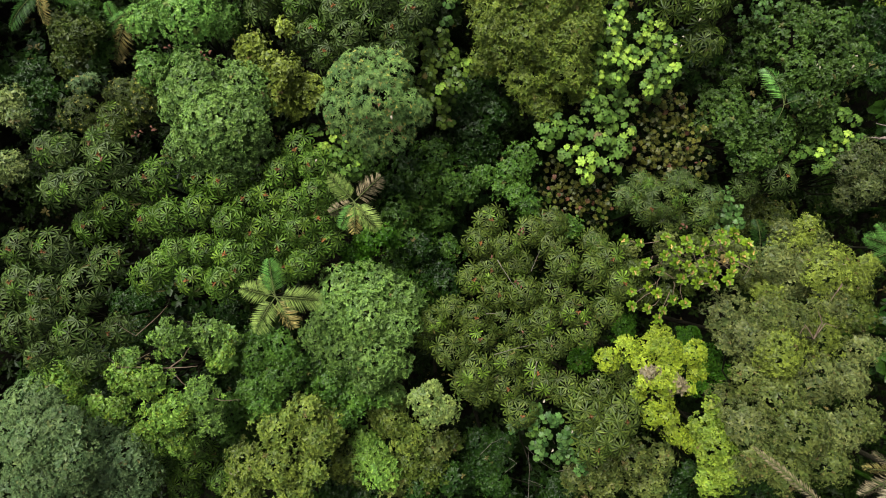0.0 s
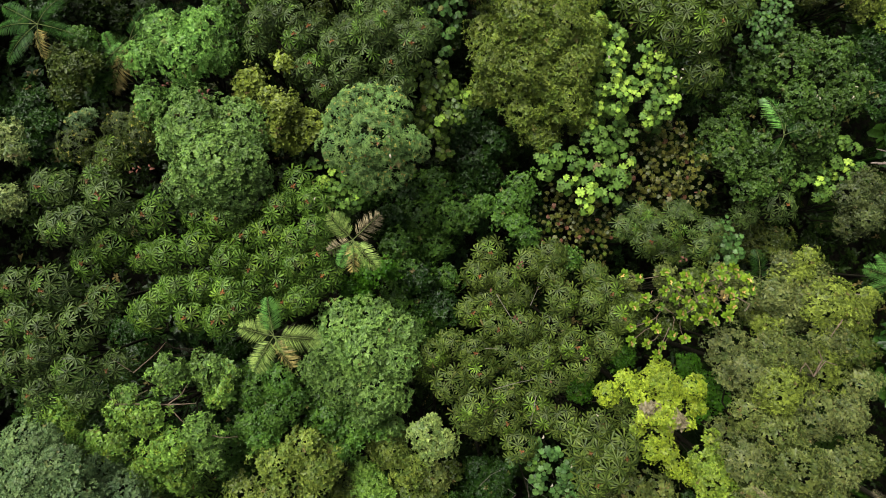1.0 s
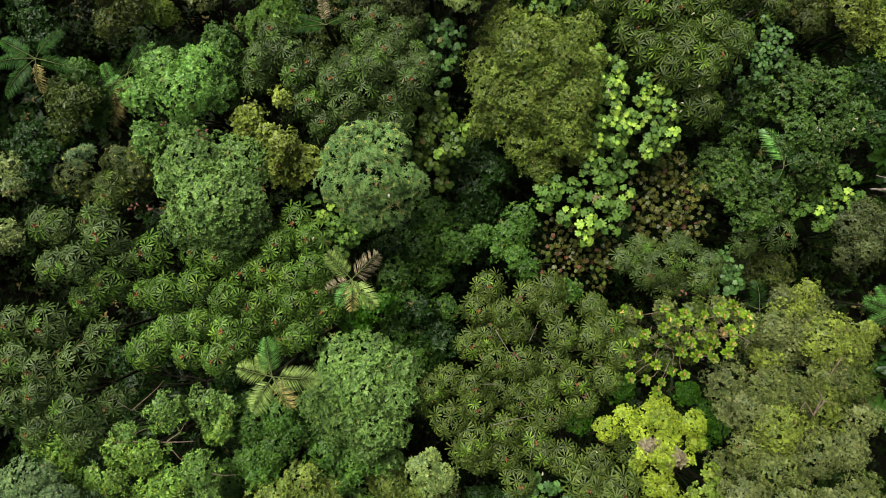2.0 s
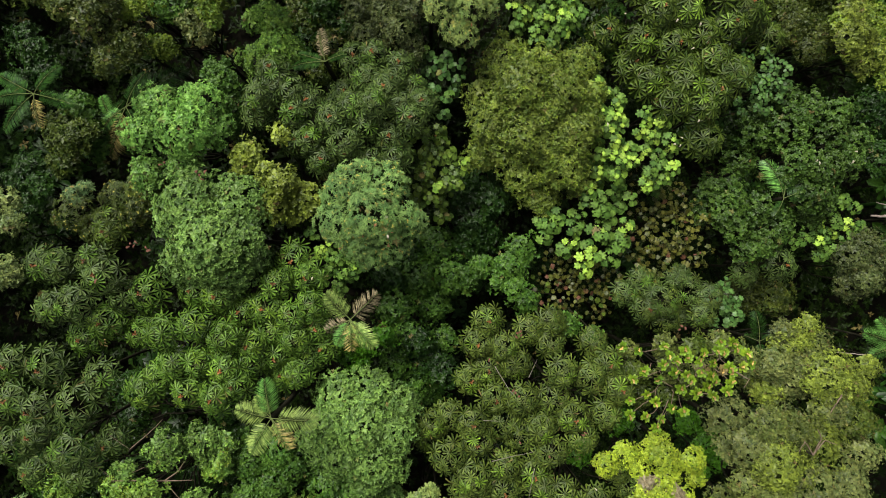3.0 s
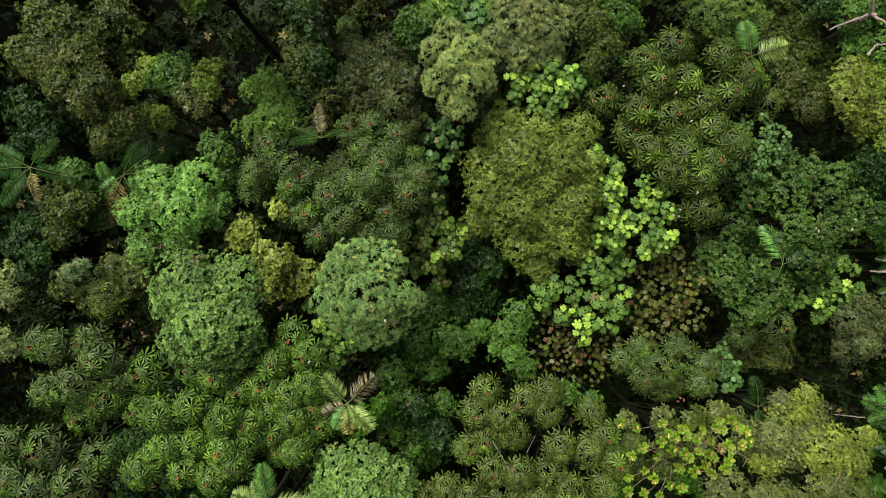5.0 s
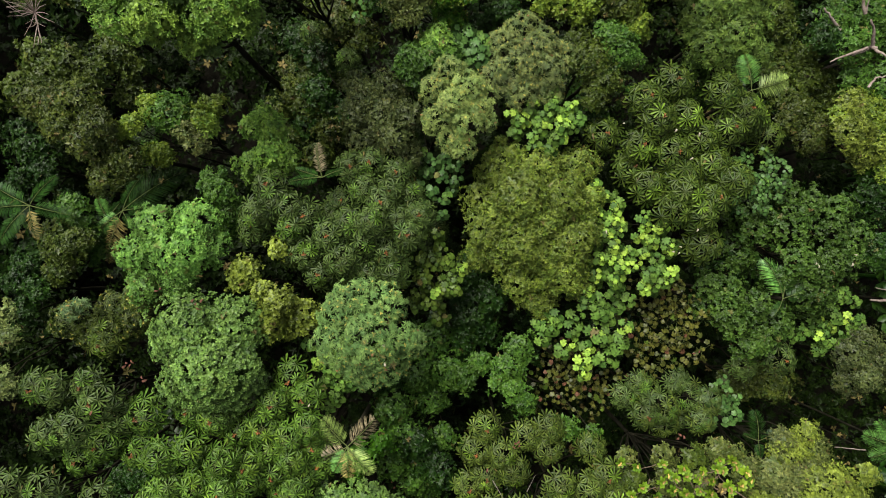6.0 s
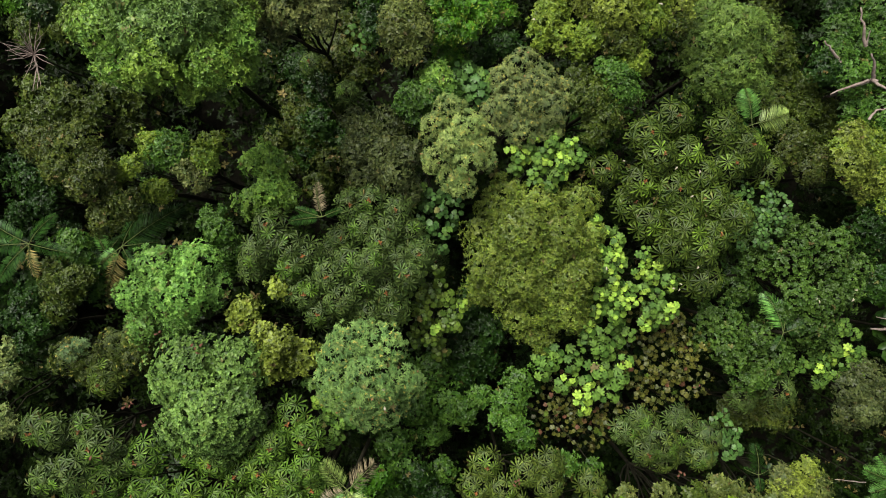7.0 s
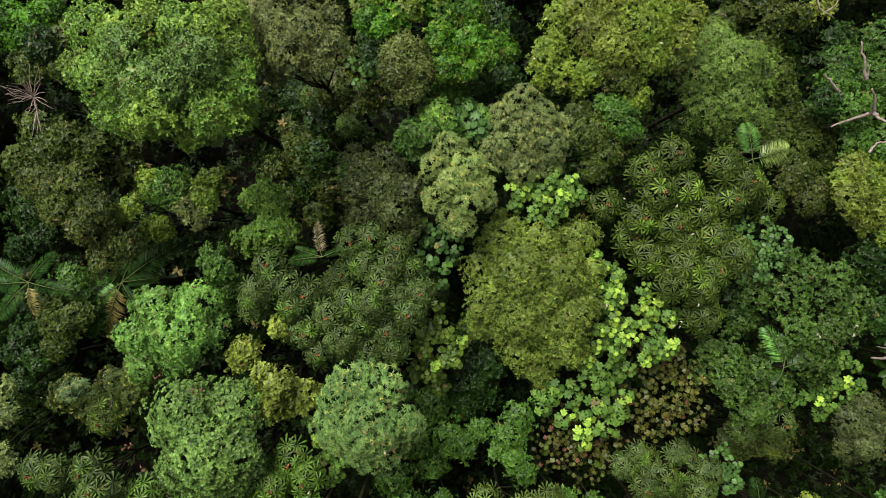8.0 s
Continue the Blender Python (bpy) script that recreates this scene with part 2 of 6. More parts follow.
class Habit:
    """How a kind of tree carries its leaves: rosettes `gap` metres apart, each of `count` blades of `leaf` metres lifted by `lift` degrees;
    the crown's surface swells into lumps `lump` metres apart that stand `bulge` metres proud; `ragged` is how unevenly the rosettes stand,
    `heart` the share of rosettes with a young shoot, whose blades are `tip` times as long."""

    def __init__(self, gap, count, leaf, ratio, lift=18, loose=0.3, lump=0.7, bulge=0.22, squash=0.88, blade="small", core=0.26, heart=0.0, tip=0.42, ragged=1.0):
        self.gap, self.count, self.leaf, self.ratio, self.lift, self.loose = gap, count, leaf, ratio, lift, loose
        self.lump, self.bulge, self.squash, self.blade, self.core, self.heart, self.tip, self.ragged = lump, bulge, squash, blade, core, heart, tip, ragged


def rosettes_at(rng, places, ups, habit):
    """Rosettes of leaf blades at places, facing ups; the blades of one rosette join at its heart."""
    k, total = habit.count, len(places)
    n = np.repeat(ups, k, 0)
    size = len(n)
    n = unit(n + rng.normal(0, 0.5 * habit.loose, n.shape))
    t1 = unit(np.cross(n, (0.31, 0.87, 0.12)))
    t2 = np.cross(n, t1)
    order = np.tile(np.arange(k) / k, total)
    turn = np.tile(np.arange(k) * 2.39996, total) + np.repeat(rng.uniform(0, 6.283, total), k) + rng.normal(0, habit.loose, size)
    flat = t1 * np.cos(turn)[:, None] + t2 * np.sin(turn)[:, None]
    # older blades lie flat, the young ones at the heart stand up and are shorter
    lift = np.radians(habit.lift) * (0.2 + 1.9 * order) + rng.normal(0, 0.8 * habit.loose, size)
    axis = unit(flat * np.cos(lift)[:, None] + n * np.sin(lift)[:, None])
    side = unit(np.cross(n, axis))
    up = np.cross(axis, side)
    length = habit.leaf * rng.uniform(0.75, 1.15, size) * (1.08 - 0.4 * order) * np.repeat(rng.uniform(0.8, 1.2, total), k)
    width = length * habit.ratio
    shape, faces = BLADES[habit.blade]
    m = len(shape)
    blades = np.repeat(places, k, 0)[:, None] + axis[:, None] * (shape[None, :, :1] * length[:, None, None]) + side[:, None] * (shape[None, :, 1:2] * width[:, None, None]) + up[:, None] * (shape[None, :, 2:3] * length[:, None, None])
    verts = np.concatenate([np.asarray(places)[:, None], blades.reshape(total, k * m, 3)], 1)
    local = faces[None] + np.where(faces[None] > 0, (np.arange(k) * m)[:, None, None], 0)
    all_faces = local.reshape(1, -1, faces.shape[1]) + (np.arange(total) * (1 + k * m))[:, None, None]
    return verts.reshape(-1, 3), all_faces.reshape(-1, faces.shape[1])


def dome_points(rng, n, low):
    """n directions spread evenly over a dome that reaches down to height `low`."""
    i = np.arange(n) + rng.random(n) * 0.8
    z = 1 - (1 - low) * i / n
    turn = i * 2.39996 + rng.uniform(0, 6.3)
    flat = np.sqrt(np.maximum(0.0, 1 - z * z))
    return np.stack([flat * np.cos(turn), flat * np.sin(turn), z], -1)


def clump_mesh(rng, centre, r, habit, mat):
    """A rounded mass of foliage at the end of a limb, swollen into lumps with crevices between them."""
    way = dome_points(rng, max(8, int(7.5 * r * r / habit.gap**2)), -0.2)
    knobs = unit(dome_points(rng, max(4, int(7.5 * r * r / habit.lump**2)), -0.2) + rng.normal(0, 0.12 * habit.lump / r, (max(4, int(7.5 * r * r / habit.lump**2)), 3)))
    near = way @ knobs.T
    own = np.argmax(near, 1)
    away = np.arccos(np.clip(near[np.arange(len(way)), own], -1, 1)) * r / (0.68 * habit.lump)
    rise = np.sqrt(np.maximum(0.0, 1 - away * away))
    keep = rise > rng.uniform(-0.1, 0.35, len(way))
    way, own, rise = way[keep], own[keep], rise[keep]
    swell = rng.normal(0, 0.09, len(knobs))[own]
    radius = r * (0.97 + swell) - habit.bulge * (1 - rise) - habit.ragged * habit.gap * rng.random(len(way)) ** 1.5
    places = np.asarray(centre) + way * radius[:, None] * (1, 1, habit.squash)
    ups = unit(way + (way - knobs[own]) * (2.4 * r * habit.bulge / habit.lump**2) + (0, 0, 0.75))
    verts, faces = rosettes_at(rng, places, ups, habit)
    if habit.core:
        # older, larger leaves deeper in the mass
        inner = dome_points(rng, max(5, int(7.5 * r * r / 0.2)), -0.1)
        deep = Habit(0.45, 7, habit.core, 0.55 if habit.ratio > 0.3 else 0.3, lift=6, blade=habit.blade)
        more, tris = rosettes_at(rng, np.asarray(centre) + inner * (0.74 * r - 0.3 * habit.bulge) * (1, 1, habit.squash), unit(inner + (0, 0, 0.9)), deep)
        verts, faces = np.concatenate([verts, more]), np.concatenate([faces, tris + len(verts)])
    if not habit.heart:
        return mesh_of("leaf_clump", verts, faces, [mat])
    # pale young shoots at the heart of some whorls, mostly on top of the lumps
    some = rng.random(len(places)) < habit.heart * (0.3 + rise)
    shoot = Habit(0.1, 6, habit.leaf * habit.tip, 0.42, lift=42, blade=habit.blade, loose=0.15)
    more, tris = rosettes_at(rng, places[some] + ups[some] * 0.04, ups[some], shoot)
    index = [0] * len(faces) + [1] * len(tris)
    return mesh_of("leaf_clump", np.concatenate([verts, more]), np.concatenate([faces, tris + len(verts)]), [mat, YOUNG_SHOOT.get(mat, HEART)], index)


def trunk_and_limbs(rng, tree, tips, girth, bark, fork=0.62, limb_girth=0.28):
    """A tapered trunk under the crown and a limb out to each tip (in the tree's own metres)."""
    tips = np.asarray(tips, float)
    mid = tips.mean(0)
    top = np.array((mid[0] * 0.8, mid[1] * 0.8, tips[:, 2].max() * fork))
    line = crooked(rng, (0, 0, -0.2), top, 7, 0.12)
    verts, faces = tube(line, girth * np.array([1.5, 1.05, 0.95, 0.88, 0.8, 0.72, 0.62]), 8)
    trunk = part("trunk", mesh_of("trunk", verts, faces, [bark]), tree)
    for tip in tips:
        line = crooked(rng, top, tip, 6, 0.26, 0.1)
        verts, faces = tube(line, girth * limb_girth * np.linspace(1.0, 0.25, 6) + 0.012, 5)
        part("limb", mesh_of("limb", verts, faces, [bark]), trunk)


def broadleaf(name, label, seed, x, y, habit, mat, blobs, bark=None, category="tree", girth=0.16):
    """A leafy tree at x, y; blobs: east, north, height and radius of each mass of foliage."""
    rng = np.random.default_rng(seed)
    z = float(ground_height(x, y))
    tree = thing(name, x, y, z, label, category)
    mats = mat if isinstance(mat, tuple) else (mat,)
    local = [(a - x, b - y, c - z, r) for a, b, c, r in blobs]
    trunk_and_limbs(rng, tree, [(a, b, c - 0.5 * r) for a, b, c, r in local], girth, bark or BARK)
    for a, b, c, r in local:
        r *= rng.uniform(0.9, 1.02)
        c += rng.uniform(-0.35, 0.15) * r
        part("leaf_clump", clump_mesh(rng, (a, b, c - r * habit.squash * 0.9), r, habit, mats[int(rng.integers(len(mats)))]), tree)["kind"] = "stuff"
    return tree


def digit_leaf(seed, mat, stalk, leaflets=13, size=0.57, width=0.05, droop=0.18):
    """One hand-shaped compound leaf: leaflets like spokes, on a stalk that runs back to the shoot."""
    rng = np.random.default_rng(seed)
    verts, faces, index = [], [], []
    for i in range(leaflets):
        turn = 2 * math.pi * (i + rng.uniform(-0.12, 0.12)) / leaflets
        length = size * rng.uniform(0.86, 1.06) * (0.8 + 0.2 * math.cos(turn))
        sag, w = droop * rng.uniform(0.5, 1.4), width * rng.uniform(0.85, 1.15)
        along, across = np.array((math.cos(turn), math.sin(turn), 0)), np.array((-math.sin(turn), math.cos(turn), 0))
        n = len(verts)
        for s, v, dz in ((0.03, 0, 0), (0.42, 0.6, 0.014), (0.84, 1.0, 0.01), (1.0, 0, 0), (0.84, -1.0, 0.01), (0.42, -0.6, 0.014)):
            verts.append(along * s * length + across * v * w + np.array((0, 0, dz + 0.05 * s - sag * s * s * length / size * 0.9)))
        faces += [(n, n + 3, n + 2, n + 1), (n, n + 5, n + 4, n + 3)]
        index += [0, 0]
    tv, tf = tube([(0, 0, 0), (-0.22, 0, -0.16), (-0.5, 0, -0.42)], [0.012, 0.014, 0.018], 4)
    faces += [tuple(f + len(verts)) for f in tf]
    index += [1] * len(tf)
    return mesh_of("leaf", np.concatenate([np.array(verts), tv]), faces, [mat, stalk], index)


def lobed_leaf(seed, mat, stalk, lobes=7, size=0.3, deep=0.66):
    """One broad leaf with blunt lobes, slightly cupped."""
    rng = np.random.default_rng(seed)
    verts, quads = [(0, 0, 0.0)], []
    for i in range(lobes):
        mid, half = 2 * math.pi * i / lobes + rng.uniform(-0.08, 0.08), math.pi / lobes
        long = size * rng.uniform(0.88, 1.1) * (0.88 + 0.16 * math.cos(mid))
        sag = rng.uniform(0.05, 0.15)
        for turn, r, dz in ((mid - 0.55 * half, 0.9 * long, -0.6 * sag), (mid, 1.03 * long, -sag), (mid + 0.55 * half, 0.9 * long, -0.6 * sag), (mid + half, deep * long, 0.05)):
            verts.append((r * math.cos(turn), r * math.sin(turn), 0.02 + dz))
        k, nxt = 1 + 4 * i, 1 + 4 * ((i + 1) % lobes)
        quads += [(0, k, k + 1, k + 2), (0, k + 2, k + 3, nxt)]
    verts = np.array(verts)
    tv, tf = tube([(0, 0, -0.005), (-0.15, 0, -0.12), (-0.3, 0, -0.32)], [0.006, 0.007, 0.009], 4)
    index = [0] * len(quads) + [1] * len(tf)
    quads += [tuple(f + len(verts)) for f in tf]
    return mesh_of("leaf", np.concatenate([verts, tv]), quads, [mat, stalk], index)


def leaf_pose(place, outward, tilt, spin, scale):
    """A leaf at place whose stalk points back along -outward and which leans out by tilt."""
    yaw = math.atan2(outward[1], outward[0])
    m = Matrix.Translation(place) @ Matrix.Rotation(yaw + spin, 4, "Z") @ Matrix.Rotation(tilt, 4, "Y")
    return m @ Matrix.Diagonal((scale, scale, scale, 1))


def bud_mesh(mat):
    """A shoot's rust-red bud sheaths: a handful of curled blades."""
    habit = Habit(0.1, 9, 0.13, 0.5, lift=40)
    verts, faces = rosettes_at(np.random.default_rng(5), np.array([(0.0, 0.0, 0.0)]), np.array([(0.0, 0.0, 1.0)]), habit)
    return mesh_of("bud", verts, faces, [mat])


def umbrella_tree(label, seed, x, y, leaf_meshes, bright_meshes, rosettes, buds=0.5, size=1.0, bark=None, name="umbrella_tree"):
    """A tree whose shoots end in whorls of large hand-shaped leaves; rosettes: east, north, height, radius of each whorl."""
    rng = random.Random(seed)
    z = float(ground_height(x, y))
    tree = thing(name, x, y, z, label, "tree", "umbrella trees")
    tips = [(a - x, b - y, c - z - 0.45 + rng.uniform(-0.6, 0.35)) for a, b, c, r in rosettes]
    trunk_and_limbs(np.random.default_rng(seed), tree, tips, 0.12, bark or BARK, fork=0.7, limb_girth=0.3)
    for (a, b, c, r), tip in zip(rosettes, tips):
        # a ring of leaves that lean out from the shoot, and a few younger ones standing over the bud
        start, outer, inner = rng.uniform(0, 6.28), rng.choice((8, 9, 9, 10)), rng.choice((3, 4, 4))
        reach = max(0.56 * size, 0.92 * r - 0.46 * size)
        spots = [(start + 6.283 * (i + rng.uniform(-0.15, 0.15)) / outer, reach * rng.uniform(0.9, 1.12), rng.uniform(0.55, 0.95), -0.3 * r, rng.uniform(0.84, 1.0)) for i in range(outer)]
        spots += [(start + 6.283 * (i + rng.uniform(-0.3, 0.3)) / inner, reach * rng.uniform(0.42, 0.58), rng.uniform(0.2, 0.45), 0.12, rng.uniform(0.66, 0.82)) for i in range(inner)]
        for turn, away, tilt, dz, big in spots:
            out = (math.cos(turn), math.sin(turn))
            place = (tip[0] + out[0] * away, tip[1] + out[1] * away, tip[2] + 0.4 + dz + rng.uniform(-0.08, 0.08))
            data = rng.choice(bright_meshes) if dz > 0 and rng.random() < 0.22 else rng.choice(leaf_meshes)
            part("leaf", data, tree, m=leaf_pose(place, out, tilt, rng.uniform(-0.2, 0.2), size * big))
        if rng.random() < buds:
            part("bud", BUD, tree, "rust-red bud sheaths", m=pose(tip[0], tip[1], tip[2] + 0.6, rz=rng.uniform(0, 360)))
    return tree


def lobed_tree(label, seed, x, y, leaf_meshes, bright_meshes, blobs, gap=0.75, size=1.0, bright=0.3, ring=6, name="lobed_leaf_tree", girth=0.1, category="tree", bark=None):
    """A tree or climber with broad lobed leaves, in loose whorls of `ring` at the shoot tips; bright: share of whorls with young leaves."""
    rng = random.Random(seed)
    z = float(ground_height(x, y))
    tree = thing(name, x, y, z, label, category)
    local = [(a - x, b - y, c - z, r) for a, b, c, r in blobs]
    trunk_and_limbs(np.random.default_rng(seed), tree, [(a, b, c - 0.5) for a, b, c, r in local], girth, bark or BARK, fork=0.6)
    for a, b, c, r in local:
        n = max(3, int(3.6 * r * r / gap**2))
        for i in range(n):
            h = 1 - 0.9 * (i + rng.random()) / n
            turn, flat = i * 2.39996 + rng.uniform(-0.4, 0.4), math.sqrt(max(0, 1 - h * h))
            rr = r * rng.uniform(0.7, 1.0)
            tip = (a + math.cos(turn) * flat * rr, b + math.sin(turn) * flat * rr, c - r * 0.7 + h * rr * 0.7 + rng.uniform(-0.2, 0.2))
            young, start = rng.random() < bright, rng.uniform(0, 6.28)
            for k in range(ring):
                way = start + 6.283 * (k + rng.uniform(-0.3, 0.3)) / ring
                out, away = (math.cos(way), math.sin(way)), size * rng.uniform(0.2, 0.38)
                place = (tip[0] + out[0] * away, tip[1] + out[1] * away, tip[2] - rng.uniform(0.0, 0.25) * size)
                pick = bright_meshes if young and rng.random() < 0.45 else leaf_meshes
                part("leaf", rng.choice(pick), tree, m=leaf_pose(place, out, rng.uniform(0.2, 0.75), rng.uniform(-0.5, 0.5), size * rng.uniform(0.6, 1.0)))
            if ring > 3:
                pick = bright_meshes if young else leaf_meshes
                part("leaf", rng.choice(pick), tree, m=leaf_pose((tip[0], tip[1], tip[2] + 0.08), (1, 0), rng.uniform(-0.2, 0.3), start, size * rng.uniform(0.5, 0.75)))
    return tree


def frond_mesh(seed, length, mat, rib, arch=0.28, leaflets=46, width=0.6, dry=0.0):
    """A feather-shaped frond along +x that arches over, with leaflets on both sides of the midrib."""
    rng = np.random.default_rng(seed)

    def spine(s):
        return np.array((length * (s - 0.06 * s**3), 0, length * arch * (1.25 * s - 1.75 * s * s)))

    verts, faces = [], []
    tv, tf = tube([spine(s) for s in np.linspace(0, 1, 9)], np.linspace(0.022, 0.005, 9), 4)
    midrib = mesh_of("midrib", tv, tf, [rib])
    for i in range(leaflets):
        s = 0.14 + 0.85 * (i + 0.5) / leaflets
        p, q = spine(s), spine(min(1.0, s + 0.02))
        ahead = unit(q - spine(s - 0.02))
        reach = width * length * 0.5 * (math.sin(math.pi * min(1, 0.12 + 0.86 * s)) ** 0.6) * rng.uniform(0.88, 1.08)
        for hand in (1, -1):
            out = unit(np.array((0.0, hand, 0.0)) + ahead * (0.35 + 0.5 * s) + rng.normal(0, 0.05 + 0.15 * dry, 3))
            wide = ahead * length * 0.85 / leaflets * 0.5
            sag = np.array((0, 0, -reach * (0.28 + 0.3 * dry) * rng.uniform(0.6, 1.4)))
            n = len(verts)
            verts += [p - wide * 0.5, p + out * reach * 0.5 - wide + sag * 0.2, p + out * reach + sag, p + out * reach * 0.5 + wide + sag * 0.2 + np.array((0, 0, 0.01))]
            faces.append((n, n + 1, n + 2, n + 3) if hand < 0 else (n, n + 3, n + 2, n + 1))
    return mesh_of("frond", np.array(verts), faces, [mat]), midrib


def palm(label, seed, x, y, top, fronds, girth=0.11, name="palm", bark=None, width=0.68):
    """A palm or tree fern; fronds: bearing in degrees (0 east, 90 north), length, material, arch."""
    z = float(ground_height(x, y))
    tree = thing(name, x, y, z, label, "palm", "palms")
    rng = np.random.default_rng(seed)
    line = crooked(rng, (0, 0, -0.2), (0, 0, top - z), 8, 0.08)
    verts, faces = tube(line, girth * np.linspace(1.4, 0.9, 8), 8)
    part("trunk", mesh_of("trunk", verts, faces, [bark or BARK]), tree)
    for i, (bearing, length, mat, arch) in enumerate(fronds):
        dry = 1.0 if mat in (DRY_FROND, PINK_FROND) else 0.0
        me, midrib = frond_mesh(seed * 50 + i, length, mat, STALK, arch, width=width, dry=dry)
        frond = part("frond", me, tree, "dry brown frond" if dry else "", m=pose(0, 0, top - z - 0.03, rx=float(rng.uniform(-12, 12)), rz=bearing))
        part("midrib", midrib, frond)
    return tree


def withered(tree, places, mat=None, label="pale curled dead leaf"):
    """Pale curled dead leaves caught on a tree's foliage."""
    rng = random.Random(len(tree.name) + len(places))
    for a, b, c in places:
        turn = rng.uniform(0, 6.28)
        bend = rng.uniform(0.05, 0.12)
        along = np.array((math.cos(turn), math.sin(turn), 0.1)) * rng.uniform(0.06, 0.11)
        across = np.array((-math.sin(turn), math.cos(turn), 0)) * rng.uniform(0.025, 0.05)
        up = np.array((0, 0, bend))
        o = np.array((a, b, c)) - np.array(tree.location)
        rows = [o - along, o - along * 0.4 + up, o + along * 0.4 + up, o + along]
        verts = np.concatenate([[p - across * w, p + across * w] for p, w in zip(rows, (0.3, 1.0, 0.9, 0.2))])
        part("withered_leaf", mesh_of("withered_leaf", verts, [(2 * i, 2 * i + 2, 2 * i + 3, 2 * i + 1) for i in range(3)], [mat or STRAW]), tree, label)


def dead_limb(parent, line, girth, name="limb", wood=None):
    """One bleached branch through the given points."""
    pts = np.array(line, float)
    s, fine = np.linspace(0, 1, len(pts)), np.linspace(0, 1, max(6, 3 * len(pts)))
    smooth = np.stack([np.interp(fine, s, pts[:, i]) for i in range(3)], -1)
    smooth[1:-1] += np.random.default_rng(int(abs(pts.sum()) * 100)).normal(0, min(0.03, girth * 0.3), smooth[1:-1].shape)
    verts, faces = tube(smooth, np.linspace(girth, girth * 0.35, len(fine)), 7)
    ring = len(verts) - 7
    faces = [tuple(f) for f in faces] + [(ring, ring + 1, ring + 2, ring + 3), (ring, ring + 3, ring + 4, ring + 6)]
    part(name, mesh_of(name, verts, faces, [wood or DEAD_WOOD]), parent)


# ---- leaf shapes shared by alike pieces, and how each kind of tree carries its leaves ----
def digit_set(seed, mat):
    return [digit_leaf(seed + i, mat, STALK, leaflets=10 + i % 3, droop=0.14 + 0.06 * (i % 3)) for i in range(5)]


def lobed_set(seed, mat, lobes=7, size=0.3, deep=0.66):
    return [lobed_leaf(seed + i, mat, STALK, lobes=lobes, size=size, deep=deep) for i in range(4)]


UMB_LEAVES, UMB_DARK_LEAVES, UMB_OLIVE_LEAVES = digit_set(1, UMB), digit_set(11, UMB_DARK), digit_set(21, UMB_OLIVE)
UMB_YOUNG_LEAVES, UMB_DEEP_LEAVES = digit_set(31, UMB_YOUNG), digit_set(101, UMB_DEEP)
LOBE_LEAVES, LOBE_YOUNG_LEAVES = lobed_set(41, LOBE), lobed_set(51, LOBE_YOUNG)
LOBE_MID_LEAVES, LOBE_RED_LEAVES, LOBE_BLUE_LEAVES = lobed_set(61, LOBE_MID), lobed_set(71, LOBE_RED, 5, 0.24), lobed_set(81, LOBE_BLUE, 7, 0.28, 0.8)
BUD = bud_mesh(RUST)

FINE = Habit(0.2, 9, 0.14, 0.45, lift=32, lump=0.6, bulge=0.18)
SPRAY = Habit(0.23, 9, 0.165, 0.4, lift=32, lump=0.7, bulge=0.28, ragged=1.2)
TUFTS = Habit(0.2, 9, 0.16, 0.34, lift=38, lump=0.74, bulge=0.46, loose=0.4, heart=0.3, tip=0.9, ragged=1.3)
WHORL = Habit(0.285, 11, 0.19, 0.2, lift=10, lump=1.2, bulge=0.05, loose=0.04, blade="oval", heart=0.3, core=0.18, ragged=0.6)
BROAD = Habit(0.31, 8, 0.2, 0.48, lift=26, lump=0.8, bulge=0.42, loose=0.35, core=0.22, ragged=1.7)
PUFF = Habit(0.19, 9, 0.145, 0.4, lift=36, lump=0.8, bulge=0.32, loose=0.4, ragged=1.1)
CAULI = Habit(0.19, 8, 0.12, 0.5, lift=34, loose=0.18, lump=0.45, bulge=0.12, squash=0.92, blade="oval", ragged=0.8)
ROUND = Habit(0.22, 8, 0.165, 0.42, lift=32, lump=0.65, bulge=0.2)
CLUSTER = Habit(0.3, 9, 0.165, 0.5, lift=28, lump=0.7, bulge=0.42, blade="oval", loose=0.2, core=0.16, ragged=1.6)
LOBES = Habit(0.115, 8, 0.08, 0.42, lift=38, lump=0.4, bulge=0.1, squash=0.95, ragged=0.7)
DOMED = Habit(0.24, 9, 0.2, 0.25, lift=16, lump=0.72, bulge=0.26, ragged=1.1)
SOFT = Habit(0.155, 8, 0.11, 0.38, lift=36, lump=0.72, bulge=0.36, loose=0.4, ragged=1.5)
KNOTS = Habit(0.24, 8, 0.14, 0.5, lift=30, lump=0.52, bulge=0.36, blade="oval", ragged=1.5)
SPIKY = Habit(0.18, 8, 0.14, 0.36, lift=40, lump=0.5, bulge=0.14, loose=0.25, squash=0.92, ragged=0.8)
FELT = Habit(0.145, 8, 0.1, 0.38, lift=34, lump=0.9, bulge=0.16, loose=0.4, ragged=0.7)
DUST = Habit(0.175, 8, 0.125, 0.4, lift=36, lump=0.6, bulge=0.26, loose=0.4, ragged=1.2)


